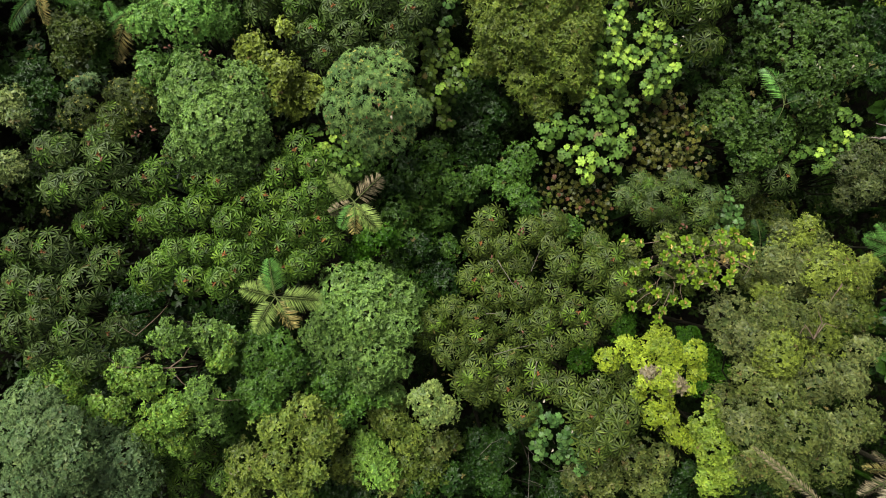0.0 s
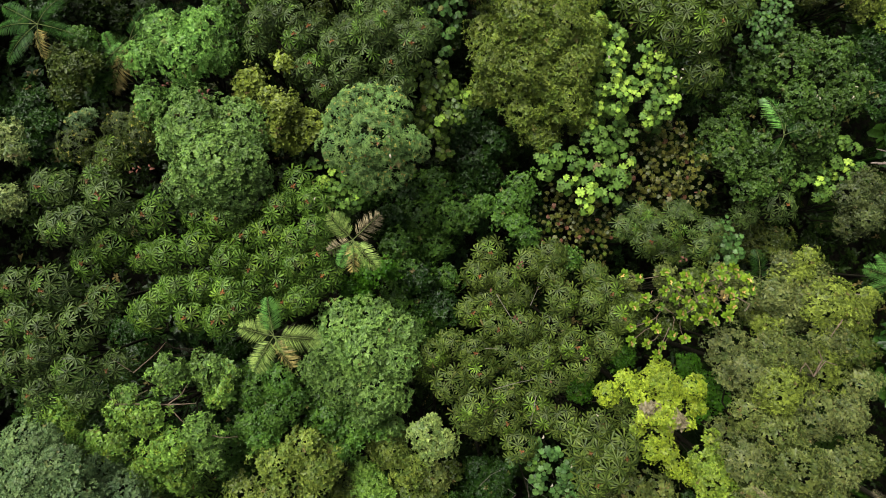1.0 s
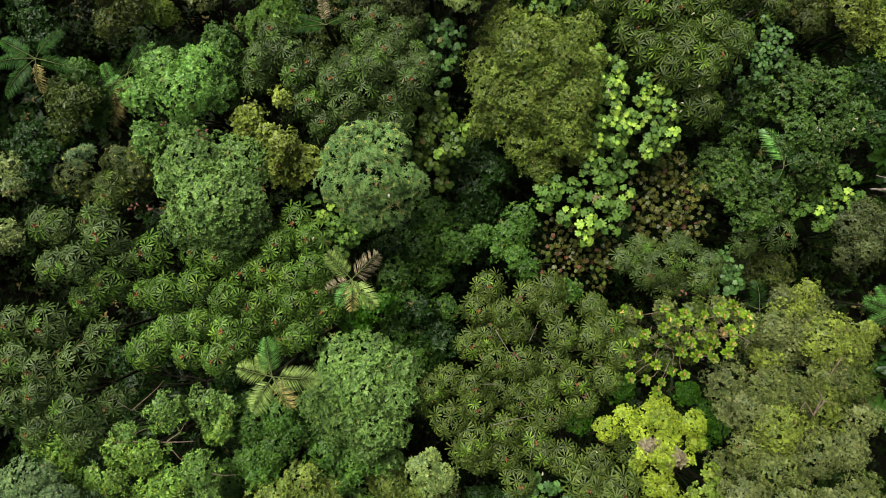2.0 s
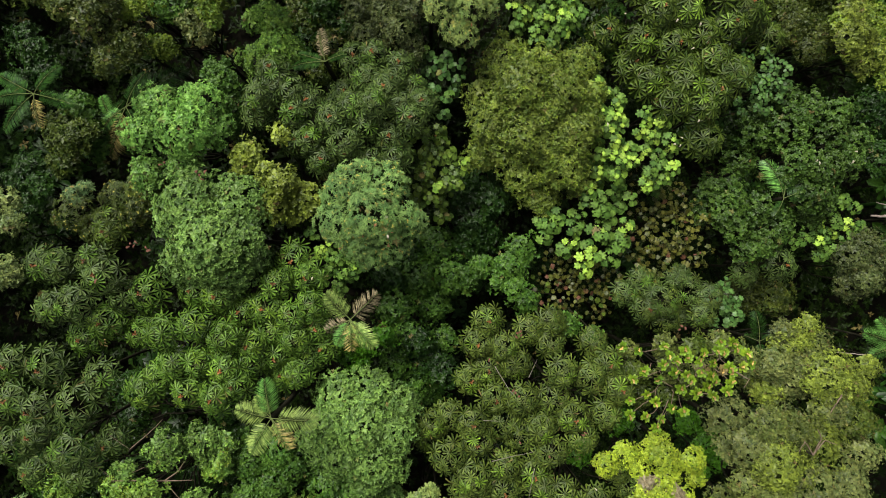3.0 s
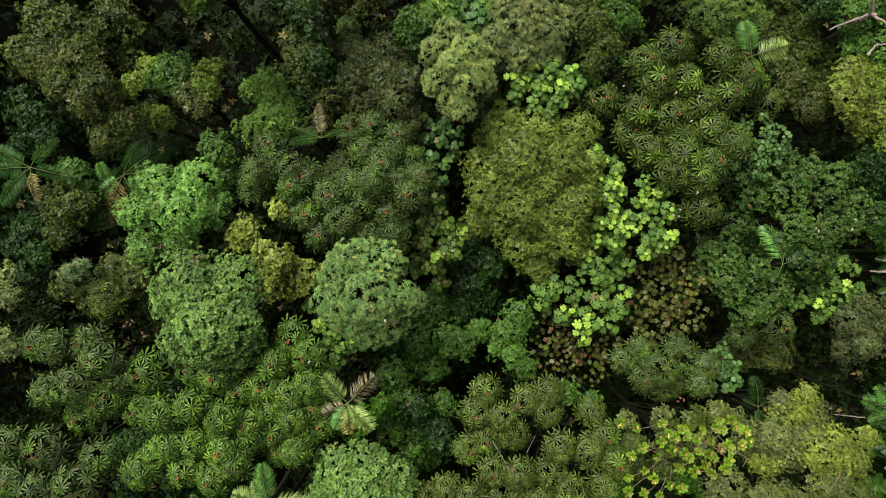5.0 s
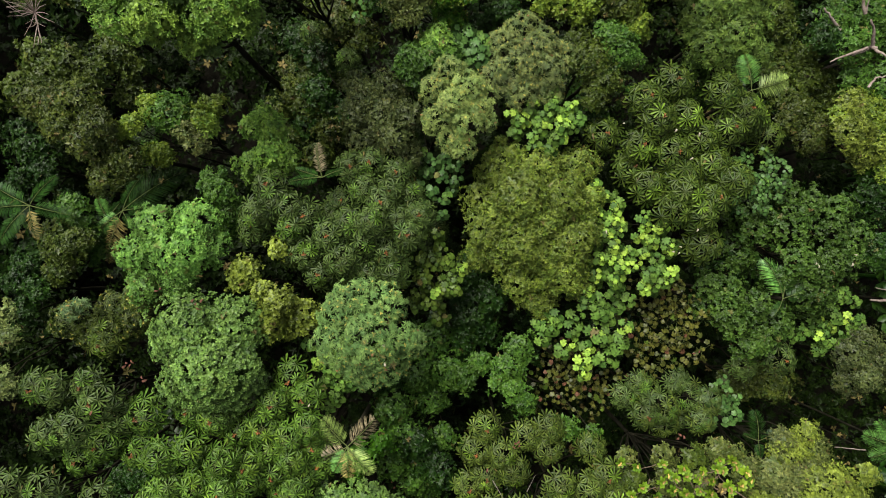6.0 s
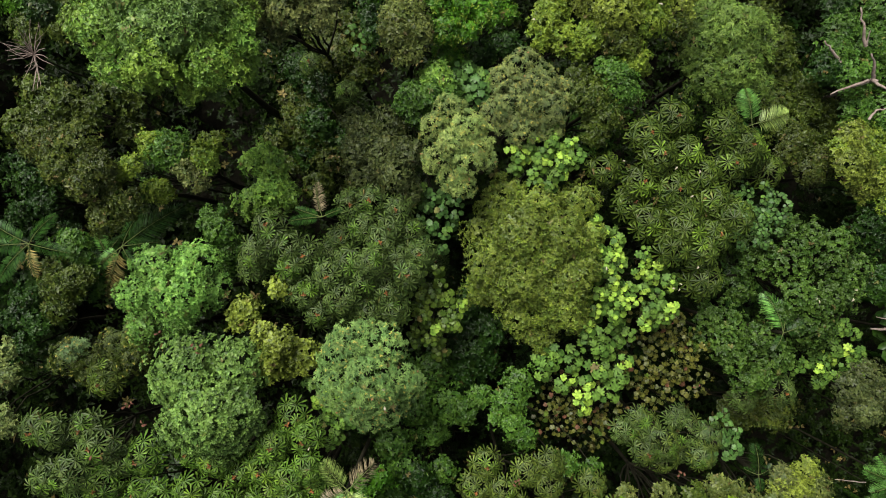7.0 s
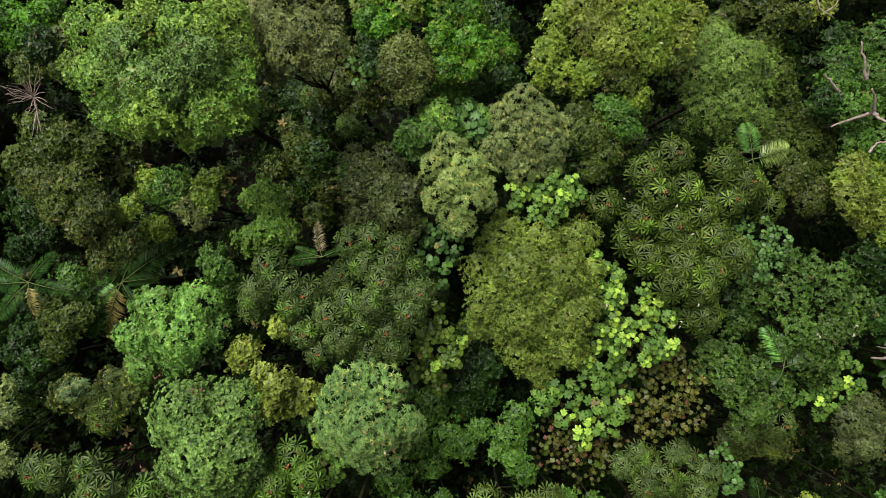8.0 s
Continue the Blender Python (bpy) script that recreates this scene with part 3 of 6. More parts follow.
def head_mesh():
    """A cupped rosette of yellow-green blades round a peach-coloured heart."""
    outer = Habit(0.1, 22, 0.235, 0.52, lift=36, blade="oval", loose=0.16)
    inner = Habit(0.1, 5, 0.1, 0.6, lift=40, blade="oval", loose=0.15)
    o, up = np.array([(0.0, 0.0, 0.0)]), np.array([(0.0, 0.0, 1.0)])
    v1, f1 = rosettes_at(np.random.default_rng(3), o, up, outer)
    v2, f2 = rosettes_at(np.random.default_rng(4), o + (0.02, 0.05, 0.13), up, inner)
    return mesh_of("rosette", np.concatenate([v1, v2]), np.concatenate([f1, f2 + len(v1)]), [HEAD, HEAD_TIP], [0] * len(f1) + [1] * len(f2))


def heads(places):
    """Yellow-green rosettes on the shoot tips of the knotty tree."""
    tree = bpy.data.objects["tip_rosette_tree"]
    rng, twigs, me = random.Random(8), np.random.default_rng(8), head_mesh()
    for a, b, c, _ in places:
        m = pose(a, b, c + rng.uniform(0.3, 0.6), rng.uniform(-14, 14), rng.uniform(-14, 14), rng.uniform(0, 360))
        m = m @ Matrix.Scale(rng.uniform(0.9, 1.2), 4)
        part("rosette", me, tree, "yellow-green rosette with a peach heart", m=Matrix.Translation(-tree.location) @ m)
        # the grey twig that carries it, running back towards the middle of the crown
        tip = np.array(m.translation - tree.location)
        back = tip + ((11.0 - a) * 0.3 + rng.uniform(-0.5, 0.5), (-0.8 - b) * 0.3 + rng.uniform(-0.5, 0.5), -rng.uniform(0.05, 0.3))
        verts, faces = tube(crooked(twigs, back, tip, 6, 0.07), np.linspace(0.022, 0.011, 6), 5)
        part("twig", mesh_of("twig", verts, faces, [TWIG_BARK]), tree)


# ---- forest floor ----

def floor_sheet():
    axis = np.concatenate([-np.geomspace(2500, 46, 14), np.linspace(-44, 44, 89), np.geomspace(46, 2500, 14)])
    gx, gy = np.meshgrid(axis, axis + 7.0, indexing="ij")
    verts = np.stack([gx, gy, ground_height(gx, gy)], -1).reshape(-1, 3)
    k = len(axis)
    i, j = np.meshgrid(np.arange(k - 1), np.arange(k - 1), indexing="ij")
    a = (i * k + j).ravel()
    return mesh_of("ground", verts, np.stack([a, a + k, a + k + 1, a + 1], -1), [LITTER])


tagged(new("ground", floor_sheet()), "forest floor covered in brown leaf litter, painted near-black for deep shade", "ground", kind="structure")

# ---- canopy trees ----

umbrella_tree("umbrella tree with dark grey-green hand-shaped leaves", 11, -16.1, -0.9, UMB_DARK_LEAVES, UMB_LEAVES, [
    (-16.07, -0.09, 21.04, 1.31), (-14.15, -0.56, 20.43, 1.16), (-14.74, -1.63, 20.8, 1.33), (-16.59, -1.8, 20.94, 1.18), (-17.74, 0.02, 20.61, 1.15),
    (-17.51, -1.35, 20.77, 1.03),
])
umbrella_tree("umbrella tree with dark grey-green hand-shaped leaves", 12, -16.4, -3.5, UMB_DARK_LEAVES, UMB_LEAVES, [
    (-17.69, -3.43, 20.68, 1.2), (-16.51, -2.77, 20.83, 1.03), (-15.38, -3.57, 20.8, 1.26), (-14.14, -3.56, 20.03, 1.06), (-17.09, -4.5, 20.71, 1.1),
    (-15.05, -4.66, 20.48, 1.11), (-19.08, -2.33, 20.05, 1.18),
])
tree = umbrella_tree("umbrella tree with grey-green leaves and rust-red buds", 13, -14.9, 3.4, UMB_DARK_LEAVES, UMB_LEAVES, [
    (-15.74, 4.06, 21.03, 1.13), (-13.67, 3.76, 21.08, 1.24), (-14.73, 2.61, 21.2, 1.24), (-15.67, 2.41, 20.96, 0.96), (-13.23, 2.89, 20.72, 0.96),
    (-16.59, 4.11, 20.7, 0.83), (-14.32, 4.31, 21.12, 0.9),
])
withered(tree, [(-13.26, 5.02, 19.20), (-13.11, 4.90, 19.20), (-13.01, 5.07, 19.20), (-13.36, 4.85, 19.20), (-13.38, 3.52, 21.60)], RED_LEAF, "red-brown dead leaf")
umbrella_tree("small umbrella tree among ferns", 14, -15.1, 5.8, UMB_OLIVE_LEAVES, UMB_YOUNG_LEAVES, [
    (-15.11, 6.15, 18.51, 1.15), (-15.07, 5.53, 17.89, 0.87),
])
umbrella_tree("broad umbrella tree with mid-green hand-shaped leaves", 15, -10.6, 0.7, UMB_LEAVES, UMB_YOUNG_LEAVES, [
    (-12.22, 2.97, 20.09, 1.18), (-10.5, 3.02, 20.27, 1.08), (-9.24, 2.79, 20.2, 1.13), (-8.44, 2.14, 20.13, 1.06), (-14.05, 1.69, 19.76, 1.19),
    (-12.77, 1.24, 20.25, 1.12), (-11.42, 1.36, 20.56, 1.11), (-10.13, 1.59, 20.61, 1.11), (-8.91, 1.14, 20.45, 1.04), (-15.13, 0.95, 19.33, 0.87),
    (-8.09, 0.68, 20.14, 1.03), (-10.01, 0.02, 20.6, 1.11), (-8.94, -0.21, 20.37, 1.05), (-11.18, -0.02, 20.56, 1.04), (-12, -0.72, 20.3, 1.03),
    (-10.72, -1.31, 20.29, 1.12), (-9.38, -1.43, 20.12, 1.06), (-8.53, -0.87, 20.07, 0.94), (-12.39, -1.2, 20.09, 0.71), (-8.1, 0.02, 20.09, 0.94),
])
tree = umbrella_tree("umbrella tree with mid-green leaves beside a palm", 16, -6.3, 2.3, UMB_LEAVES, UMB_YOUNG_LEAVES, [
    (-6.33, 4.22, 19.64, 1.25), (-6.95, 3.33, 19.98, 1.14), (-5.67, 3.54, 19.89, 1.04), (-7.43, 2.27, 19.96, 1.07), (-6.33, 1.86, 20.12, 1.13),
    (-5.41, 2.34, 20.02, 1.09), (-7.25, 1.26, 19.76, 1.07), (-6.19, 0.93, 19.7, 0.96), (-5.35, 1.34, 19.71, 0.81),
])
withered(tree, [(-5.15, 3.59, 20.70)])
umbrella_tree("umbrella tree with mid-green leaves lower in the canopy", 17, -6.3, -0.2, UMB_LEAVES, UMB_YOUNG_LEAVES, [
    (-5.78, 0.02, 18.86, 1.14), (-7.15, 0.02, 18.8, 1.09), (-6.26, -0.67, 18.9, 0.99), (-7.03, -0.77, 18.78, 0.89), (-5.22, 0.4, 18.52, 0.7),
])
umbrella_tree("umbrella tree with dark leaves in a deep gap", 18, -14.0, -9.4, UMB_LEAVES, UMB_YOUNG_LEAVES, [
    (-13.44, -10.17, 17.28, 1.05), (-11.91, -10.2, 17.2, 1.18), (-12.41, -11.33, 17.14, 1.18), (-10.71, -11.16, 16.89, 1.06), (-11.53, -9.43, 17.15, 0.89),
    (-18.1, -6.79, 16.08, 0.98), (-20.25, -6.69, 15.31, 0.84),
])
tree = umbrella_tree("slender umbrella tree with olive leaves", 19, 3.3, 0.1, UMB_OLIVE_LEAVES, UMB_YOUNG_LEAVES, [
    (2.31, 1.37, 16.55, 1.13), (1.77, 0.29, 16.61, 1.18), (3.08, 0.03, 16.85, 1.11), (3.68, -0.77, 16.75, 1.07), (2.3, -1.04, 16.63, 1.18),
    (1.46, -1.46, 16.24, 1.14), (5.36, 1.23, 16.73, 1.01), (5.33, 0.24, 16.89, 1.11), (4.31, 0.83, 16.63, 0.96),
])
withered(tree, [(3.59, 0.87, 17.00), (3.75, 0.77, 17.00), (3.54, 0.69, 17.00), (3.70, 0.95, 17.00), (2.27, -0.37, 17.00)], RED_LEAF, "red-brown dead leaf")
tree = umbrella_tree("broad umbrella tree with olive leaves and rust-red buds", 20, 5.7, -2.2, UMB_OLIVE_LEAVES, UMB_YOUNG_LEAVES, [
    (5.44, -0.73, 18.31, 1.13), (6.77, -0.98, 18.25, 1.14), (3.7, -2, 18.17, 1.14), (2.54, -2.1, 17.57, 1.14), (5.15, -2.03, 18.52, 1.2),
    (7.63, -0.49, 17.87, 1.13), (8.13, -1.56, 17.91, 1.15), (4.48, -3.25, 18.32, 1.13), (5.96, -2.78, 18.49, 1.2), (7.64, -2.82, 18.11, 1.14),
    (6.47, -3.82, 18.22, 1.01), (4.98, -4.35, 18.07, 1.17), (3.73, -3.86, 17.93, 1.23), (7.36, 0.29, 16.73, 0.96),
])
withered(tree, [(3.29, -1.52, 18.60), (3.44, -1.67, 18.60), (3.19, -1.42, 18.60), (6.31, -3.18, 18.90), (6.21, -3.25, 18.90), (4.73, -4.22, 18.90), (3.48, -3.62, 18.90)], RED_LEAF, "red-brown dead leaf")
umbrella_tree("umbrella tree with olive leaves and pale branches", 21, 1.6, -4.7, UMB_OLIVE_LEAVES, UMB_YOUNG_LEAVES, [
    (2.95, -3.28, 18.02, 1.22), (1.47, -3.07, 18.12, 1.14), (0.41, -2.85, 17.84, 1.13), (-0.36, -3.37, 17.73, 0.93), (1.66, -4.05, 18.36, 1.21),
    (0.4, -4.58, 18.2, 1.21), (1.46, -5.58, 18.28, 1.21), (2.99, -5.09, 18.18, 1.14), (4.35, -5.72, 17.55, 1.17), (2.97, -6.42, 17.88, 1.15),
    (1.74, -6.67, 17.94, 0.92), (1.12, -6.12, 18.1, 0.91), (-0.65, -4.31, 16.25, 0.98),
])
tree = umbrella_tree("umbrella tree with olive leaves and a pale young whorl", 22, 6.4, -6.4, UMB_OLIVE_LEAVES, UMB_YOUNG_LEAVES, [
    (3.56, -7.51, 17.63, 1.16), (4.74, -6.15, 18.28, 1.06), (5.66, -6.54, 18.48, 1.2), (6.92, -6.37, 18.43, 1.13), (8.34, -5.56, 17.47, 1.09),
    (9.05, -6.57, 17.27, 0.99),
])
withered(tree, [(4.44, -6.71, 18.60), (6.86, -5.78, 18.50)])
umbrella_tree("umbrella tree with long glossy leaves", 23, 7.1, -7.9, UMB_OLIVE_LEAVES, UMB_YOUNG_LEAVES, [
    (6.34, -7.15, 18.97, 1.13), (7.31, -8.04, 19.29, 1.41), (7.85, -7.36, 19.1, 1.13), (6.82, -8.86, 19.01, 1.03),
], size=1.25)
tree = umbrella_tree("umbrella tree with dark green hand-shaped leaves", 24, 11.7, 15.8, UMB_DEEP_LEAVES, UMB_YOUNG_LEAVES, [
    (11.21, 17.8, 16.63, 1.27), (9.9, 17.01, 16.6, 1.19), (8.24, 15.48, 15.91, 1.22), (10.34, 15.94, 16.85, 1.26), (11.87, 16.19, 16.95, 1.25),
    (9.65, 14.77, 16.56, 1.27), (12.7, 15.15, 16.83, 1.26), (11.15, 14.37, 16.79, 1.26), (14.19, 15.7, 16.47, 1.27), (14.86, 16.53, 16.2, 1.13),
    (13.17, 13.85, 16.49, 1.19), (13.66, 17.35, 16.47, 1.01),
], size=1.22)
withered(tree, [(10.91, 15.31, 17.20), (11.97, 15.13, 17.20), (8.56, 15.65, 17.10), (11.64, 14.02, 17.20)])
tree = umbrella_tree("umbrella tree with dark green leaves over a dark gap", 25, 12.6, 13.0, UMB_DEEP_LEAVES, UMB_YOUNG_LEAVES, [
    (10.15, 12.92, 16.65, 1.27), (11.59, 12.53, 16.99, 1.25), (14.01, 13.05, 16.85, 1.26), (13.22, 12.27, 16.96, 1.1), (11.13, 11.74, 16.84, 1.18),
    (12.41, 11.49, 16.91, 1.18), (9.48, 13.85, 16.28, 1.07), (12.83, 10.07, 15.94, 1.41), (16.62, 15.53, 15.19, 1.22), (15.46, 16.22, 15.82, 1.09),
    (11.72, 13.37, 16.99, 1.09),
], size=1.22)
withered(tree, [(12.02, 10.75, 16.90), (11.28, 9.96, 16.80)])
tree = umbrella_tree("umbrella tree with olive-grey leaves", 26, 11.4, 2.2, UMB_OLIVE_LEAVES + UMB_DARK_LEAVES, UMB_LEAVES, [
    (10.64, 2.26, 16.51, 1.29), (10.19, 3.01, 16.25, 1.08), (12.01, 2.72, 16.44, 1.29), (13.11, 2.43, 16.08, 1.09), (10.93, 1.45, 16.45, 1.18),
    (9.93, 1.87, 16.21, 1.03), (12.64, 1.6, 16.22, 0.92),
], size=0.88)
withered(tree, [(11.36, 1.15, 16.60), (11.52, 1.04, 16.60), (11.25, 0.99, 16.60)], RED_LEAF, "red-brown dead leaf")
umbrella_tree("small grey-leaved umbrella tree", 27, 10.7, 2.6, UMB_DARK_LEAVES, UMB_LEAVES, [
    (9.22, 2.54, 15.43, 1), (9.87, 3.22, 15.58, 0.89), (11.73, 3.37, 15.43, 0.89), (12.13, 1.29, 15.14, 0.84),
], size=0.85)
umbrella_tree("small dark umbrella tree beside a deep gap", 28, 17.5, 3.7, UMB_DARK_LEAVES, UMB_LEAVES, [
    (18.44, 3.92, 13.2, 1.26), (16.6, 3.5, 12.99, 0.96),
])
umbrella_tree("umbrella tree with grey-green leaves", 29, -7.0, 11.5, UMB_DARK_LEAVES, UMB_LEAVES, [
    (-7.36, 12.65, 19.06, 1.16), (-6.52, 11.65, 19.29, 1.15), (-7.8, 11.4, 19.19, 1.08), (-8.11, 10.82, 18.95, 0.87), (-6.38, 10.84, 19.09, 0.96),
    (-5.82, 11.31, 18.93, 0.87), (-7.16, 11.94, 19.31, 0.96),
])
umbrella_tree("umbrella tree with grey-green leaves and rust-red buds", 30, -3.2, 12.7, UMB_DARK_LEAVES, UMB_LEAVES, [
    (-3.95, 13.57, 17.66, 1.17), (-3.13, 13.83, 17.68, 1.12), (-4.48, 12.09, 17.54, 1.15), (-3.41, 12.61, 17.82, 1.01), (-5.06, 11.5, 17.16, 1.04),
    (-1.92, 13.37, 17.56, 1.12), (-1.37, 12.34, 17.35, 1.13), (-2.16, 12.48, 17.68, 1.02),
])
umbrella_tree("umbrella tree with grey-green leaves and a bare branch", 31, -3.3, 10.5, UMB_DARK_LEAVES, UMB_LEAVES, [
    (-4.20, 8.95, 18.80, 1.05), (-3.10, 8.75, 18.80, 1.05), (-1.95, 8.95, 18.60, 1.00), (-5.25, 8.75, 18.40, 1.00),
    (-2.47, 11.88, 19.12, 1.16), (-1.75, 11.15, 19.1, 1.08), (-0.8, 11.36, 18.68, 1.08), (-4.69, 10.43, 19.13, 1.08), (-3.21, 10.22, 19.34, 1.07),
    (-5.75, 9.64, 18.67, 0.98), (-4.2, 9.47, 19.13, 0.96), (-2.22, 9.72, 19.19, 1.06), (-1.32, 10.46, 18.99, 0.97), (-3.89, 10.98, 19.29, 0.96),
    (-6.45, 9.65, 18.34, 0.99), (-2.86, 10.98, 19.33, 0.86),
])
umbrella_tree("dark umbrella tree low in a gap", 32, -4.0, 17.4, UMB_DARK_LEAVES, UMB_LEAVES, [
    (-4.81, 19.88, 13.85, 0.99), (-0.2, 10.93, 12.26, 1.1), (-6.84, 21.5, 13.18, 1.01),
], size=0.9)
tree = broadleaf("round_crown_tree", "rounded tree crown of dense fresh green leaves", 33, -9.3, 5.2, CAULI, FRESH, [
    (-10.24, 6.56, 21.16, 1.62), (-8.65, 6.56, 21.18, 1.49), (-9.25, 4.95, 22.39, 1.71), (-8.15, 5.13, 21.33, 1.3), (-10.52, 4.22, 21.03, 1.25),
    (-8.93, 4.04, 21.17, 1.4), (-7.98, 4.41, 20.6, 0.97), (-10.97, 5.92, 21.03, 1.02),
])
withered(tree, [(-9.61, 7.83, 21.20), (-9.48, 7.70, 21.20), (-9.26, 7.83, 21.20), (-9.39, 7.54, 21.20), (-11.31, 8.19, 20.60), (-11.13, 8.28, 20.60), (-11.56, 4.85, 21.30), (-11.47, 4.72, 21.30)], RED_LEAF, "red-brown dead leaf")
broadleaf("round_crown_tree", "rounded tree crown of bright jade-green leaves", 34, -11.4, 9.7, SPIKY, JADE, [
    (-11.94, 10.89, 20.3, 1.2), (-10.28, 10.94, 20.13, 1.2), (-10.69, 9.84, 21.27, 1.37), (-9.7, 9.91, 19.85, 0.94), (-12.76, 9.65, 20.04, 0.88),
    (-11.41, 8.44, 19.18, 0.87), (-13.2, 8.18, 18.47, 0.94),
])
tree = broadleaf("whorled_tree", "tree with pale grey-green whorls of narrow leaves", 35, -2.8, 6.1, WHORL, GREYGREEN, [
    (-3.38, 7.76, 20.2, 1.17), (-2.2, 7.5, 20.28, 1.05), (-4.07, 7.15, 20.28, 1.05), (-2.79, 6.05, 21.22, 1.3), (-1.67, 6.02, 20.42, 1.02),
    (-4.3, 5.86, 20.29, 1.03), (-3.34, 5.08, 20.45, 1.02), (-2.15, 5.05, 20.27, 1.12), (-1.05, 5.88, 19.72, 0.57), (-2.99, 4.49, 19.86, 0.67),
])
withered(tree, [(-2.13, 6.04, 21.00), (-2.07, 5.29, 21.00)])
broadleaf("olive_tree_crown", "large tree with an olive-green lumpy crown", 36, 4.9, 10.9, TUFTS, OLIVE, [
    (4.95, 11.20, 18.00, 1.25), (3.15, 11.45, 17.40, 1.20), (6.75, 11.25, 17.15, 1.05), (5.00, 9.45, 17.45, 1.15), (3.00, 9.60, 16.70, 1.05), (4.10, 13.05, 17.55, 1.10),
    (3.3, 13.84, 16.57, 1.53), (4.8, 13.58, 17.1, 1.43), (6.87, 13.85, 16.23, 1.28), (2.32, 12.51, 16.21, 1.29), (3.88, 12.32, 18.09, 1.6),
    (5.71, 12.05, 17.71, 1.52), (7.2, 12.27, 16.85, 0.89), (2.49, 10.69, 16.75, 1.37), (4.16, 10.29, 17.88, 1.62), (6.28, 10.24, 17.44, 1.41),
    (7.15, 10.71, 17.02, 0.78), (4.09, 8.55, 16.57, 1.38), (5.92, 8.84, 16.7, 1.53), (5.07, 7.45, 15.41, 1.21), (7.01, 8.08, 15.38, 0.94),
    (2.2, 9.48, 15.15, 1.11),
], girth=0.18)
broadleaf("tip_rosette_tree", "tree with grey-green foliage and knotty grey twigs", 37, 11.0, -0.8, SPRAY, (MIX, OLIVE_DARK), [
    (10.39, 0.23, 17.75, 0.80), (11.80, 0.23, 17.54, 0.80), (13.39, 0.24, 16.79, 0.78), (10.61, -0.79, 17.97, 0.92), (12.33, -1.06, 17.51, 0.80),
    (14.43, 0.03, 16.19, 0.62), (11.45, -1.51, 17.78, 0.71), (9.08, -1.08, 17.03, 0.90), (9.60, -2.12, 17.06, 0.99), (8.90, -1.89, 16.58, 0.79),
    (10.55, -2.10, 17.32, 0.72), (8.94, -0.03, 16.64, 0.61),
])
broadleaf("spreading_tree", "spreading tree with pale olive-green foliage", 38, 16.4, -0.4, SOFT, (GOLD, MIX, GREY), [
    (16.61, 0.24, 17.32, 1.25), (17.95, -0.03, 16.85, 1.12), (15.73, -0.55, 17.49, 1.14), (16.3, 0.76, 17.04, 0.9), (17.59, 1.05, 16.57, 0.8),
    (15.06, -1.09, 16.79, 1.17), (16.62, -1.33, 17.29, 1.36), (15.67, -1.89, 16.75, 1.07),
])
broadleaf("spreading_tree", "tree with smooth olive foliage and a bare bough", 39, 18.4, -1.3, SOFT, (GOLD, GREY), [
    (17.69, -1.01, 18.83, 1.43), (18.88, -1.6, 18.55, 1), (17.72, -2.54, 18.41, 1.26), (17.25, -0.75, 17.55, 0.93), (20.33, -0.76, 17.04, 0.79),
])
broadleaf("great_spreading_tree", "great spreading tree with mixed olive-green foliage and bare boughs", 40, 15.4, -4.6, SOFT, (MIX, GOLD, GREY, BROWN, MIX), [
    (13.36, -3.06, 18.2, 1.26), (13.6, -3.93, 19.66, 1.2), (13.05, -4.33, 18.21, 0.81), (14.35, -2.91, 19.51, 1.16), (15.32, -3.34, 19.91, 1.38),
    (14.46, -4.48, 20.16, 1.36), (16.64, -3.85, 19.7, 1.34), (18.74, -3.04, 18.39, 1.21), (13.65, -5.65, 19.56, 1.11), (13.55, -7.29, 17.91, 1.23),
    (14.52, -6.37, 20.14, 1.5), (16.16, -5.68, 20.09, 1.37), (18.54, -5.99, 18.68, 1.24), (19.23, -4.62, 18.41, 1),
], girth=0.2)
broadleaf("great_spreading_tree", "great spreading tree with golden olive-green foliage", 41, 15.1, -8.4, SOFT, (GOLD, MIX, MIX, GREY), [
    (13.16, -7.65, 20.4, 1.35), (14.6, -7.59, 21.49, 1.38), (16.59, -7.65, 20.57, 1.11), (14.45, -9.29, 20.98, 1.32), (16.19, -8.97, 20.76, 1.15),
    (18.57, -7.71, 19.4, 1.09), (13.6, -8.88, 20.88, 1.14), (13.39, -9.54, 19.03, 0.98),
], girth=0.2)
broadleaf("lime_tree_crown", "tree crown of light lime-green leaves", 42, 12.4, -9.0, CAULI, LIME, [
    (12.33, -8.88, 18.94, 1.13), (12, -8.19, 18.63, 0.9), (12.83, -9.93, 18.77, 1.09), (12.18, -10.51, 18.56, 0.85), (12.67, -7.36, 17.25, 0.52),
])
broadleaf("yellow_tree", "bright yellow-lime tree with a lobed crown", 43, 10.0, -6.1, LOBES, YELLOW, [
    (7.63, -5.13, 17.67, 0.74), (8.40, -4.53, 18.37, 0.69), (9.84, -3.83, 18.12, 0.56), (9.57, -4.43, 18.19, 0.67), (9.91, -4.51, 18.91, 0.81),
    (11.35, -4.73, 18.47, 0.75), (11.63, -5.68, 18.04, 0.51), (10.11, -5.18, 19.02, 0.70), (8.96, -5.18, 18.49, 0.53), (9.00, -5.94, 18.81, 0.57),
    (9.75, -5.82, 19.21, 0.67), (11.08, -6.27, 18.34, 0.44), (9.84, -6.77, 18.56, 0.61), (9.47, -7.51, 18.39, 0.69), (10.13, -7.51, 18.57, 0.55),
    (10.90, -8.64, 17.49, 0.63), (11.61, -9.12, 17.15, 0.64), (11.88, -8.45, 17.27, 0.48), (8.88, -6.76, 17.96, 0.40),
])
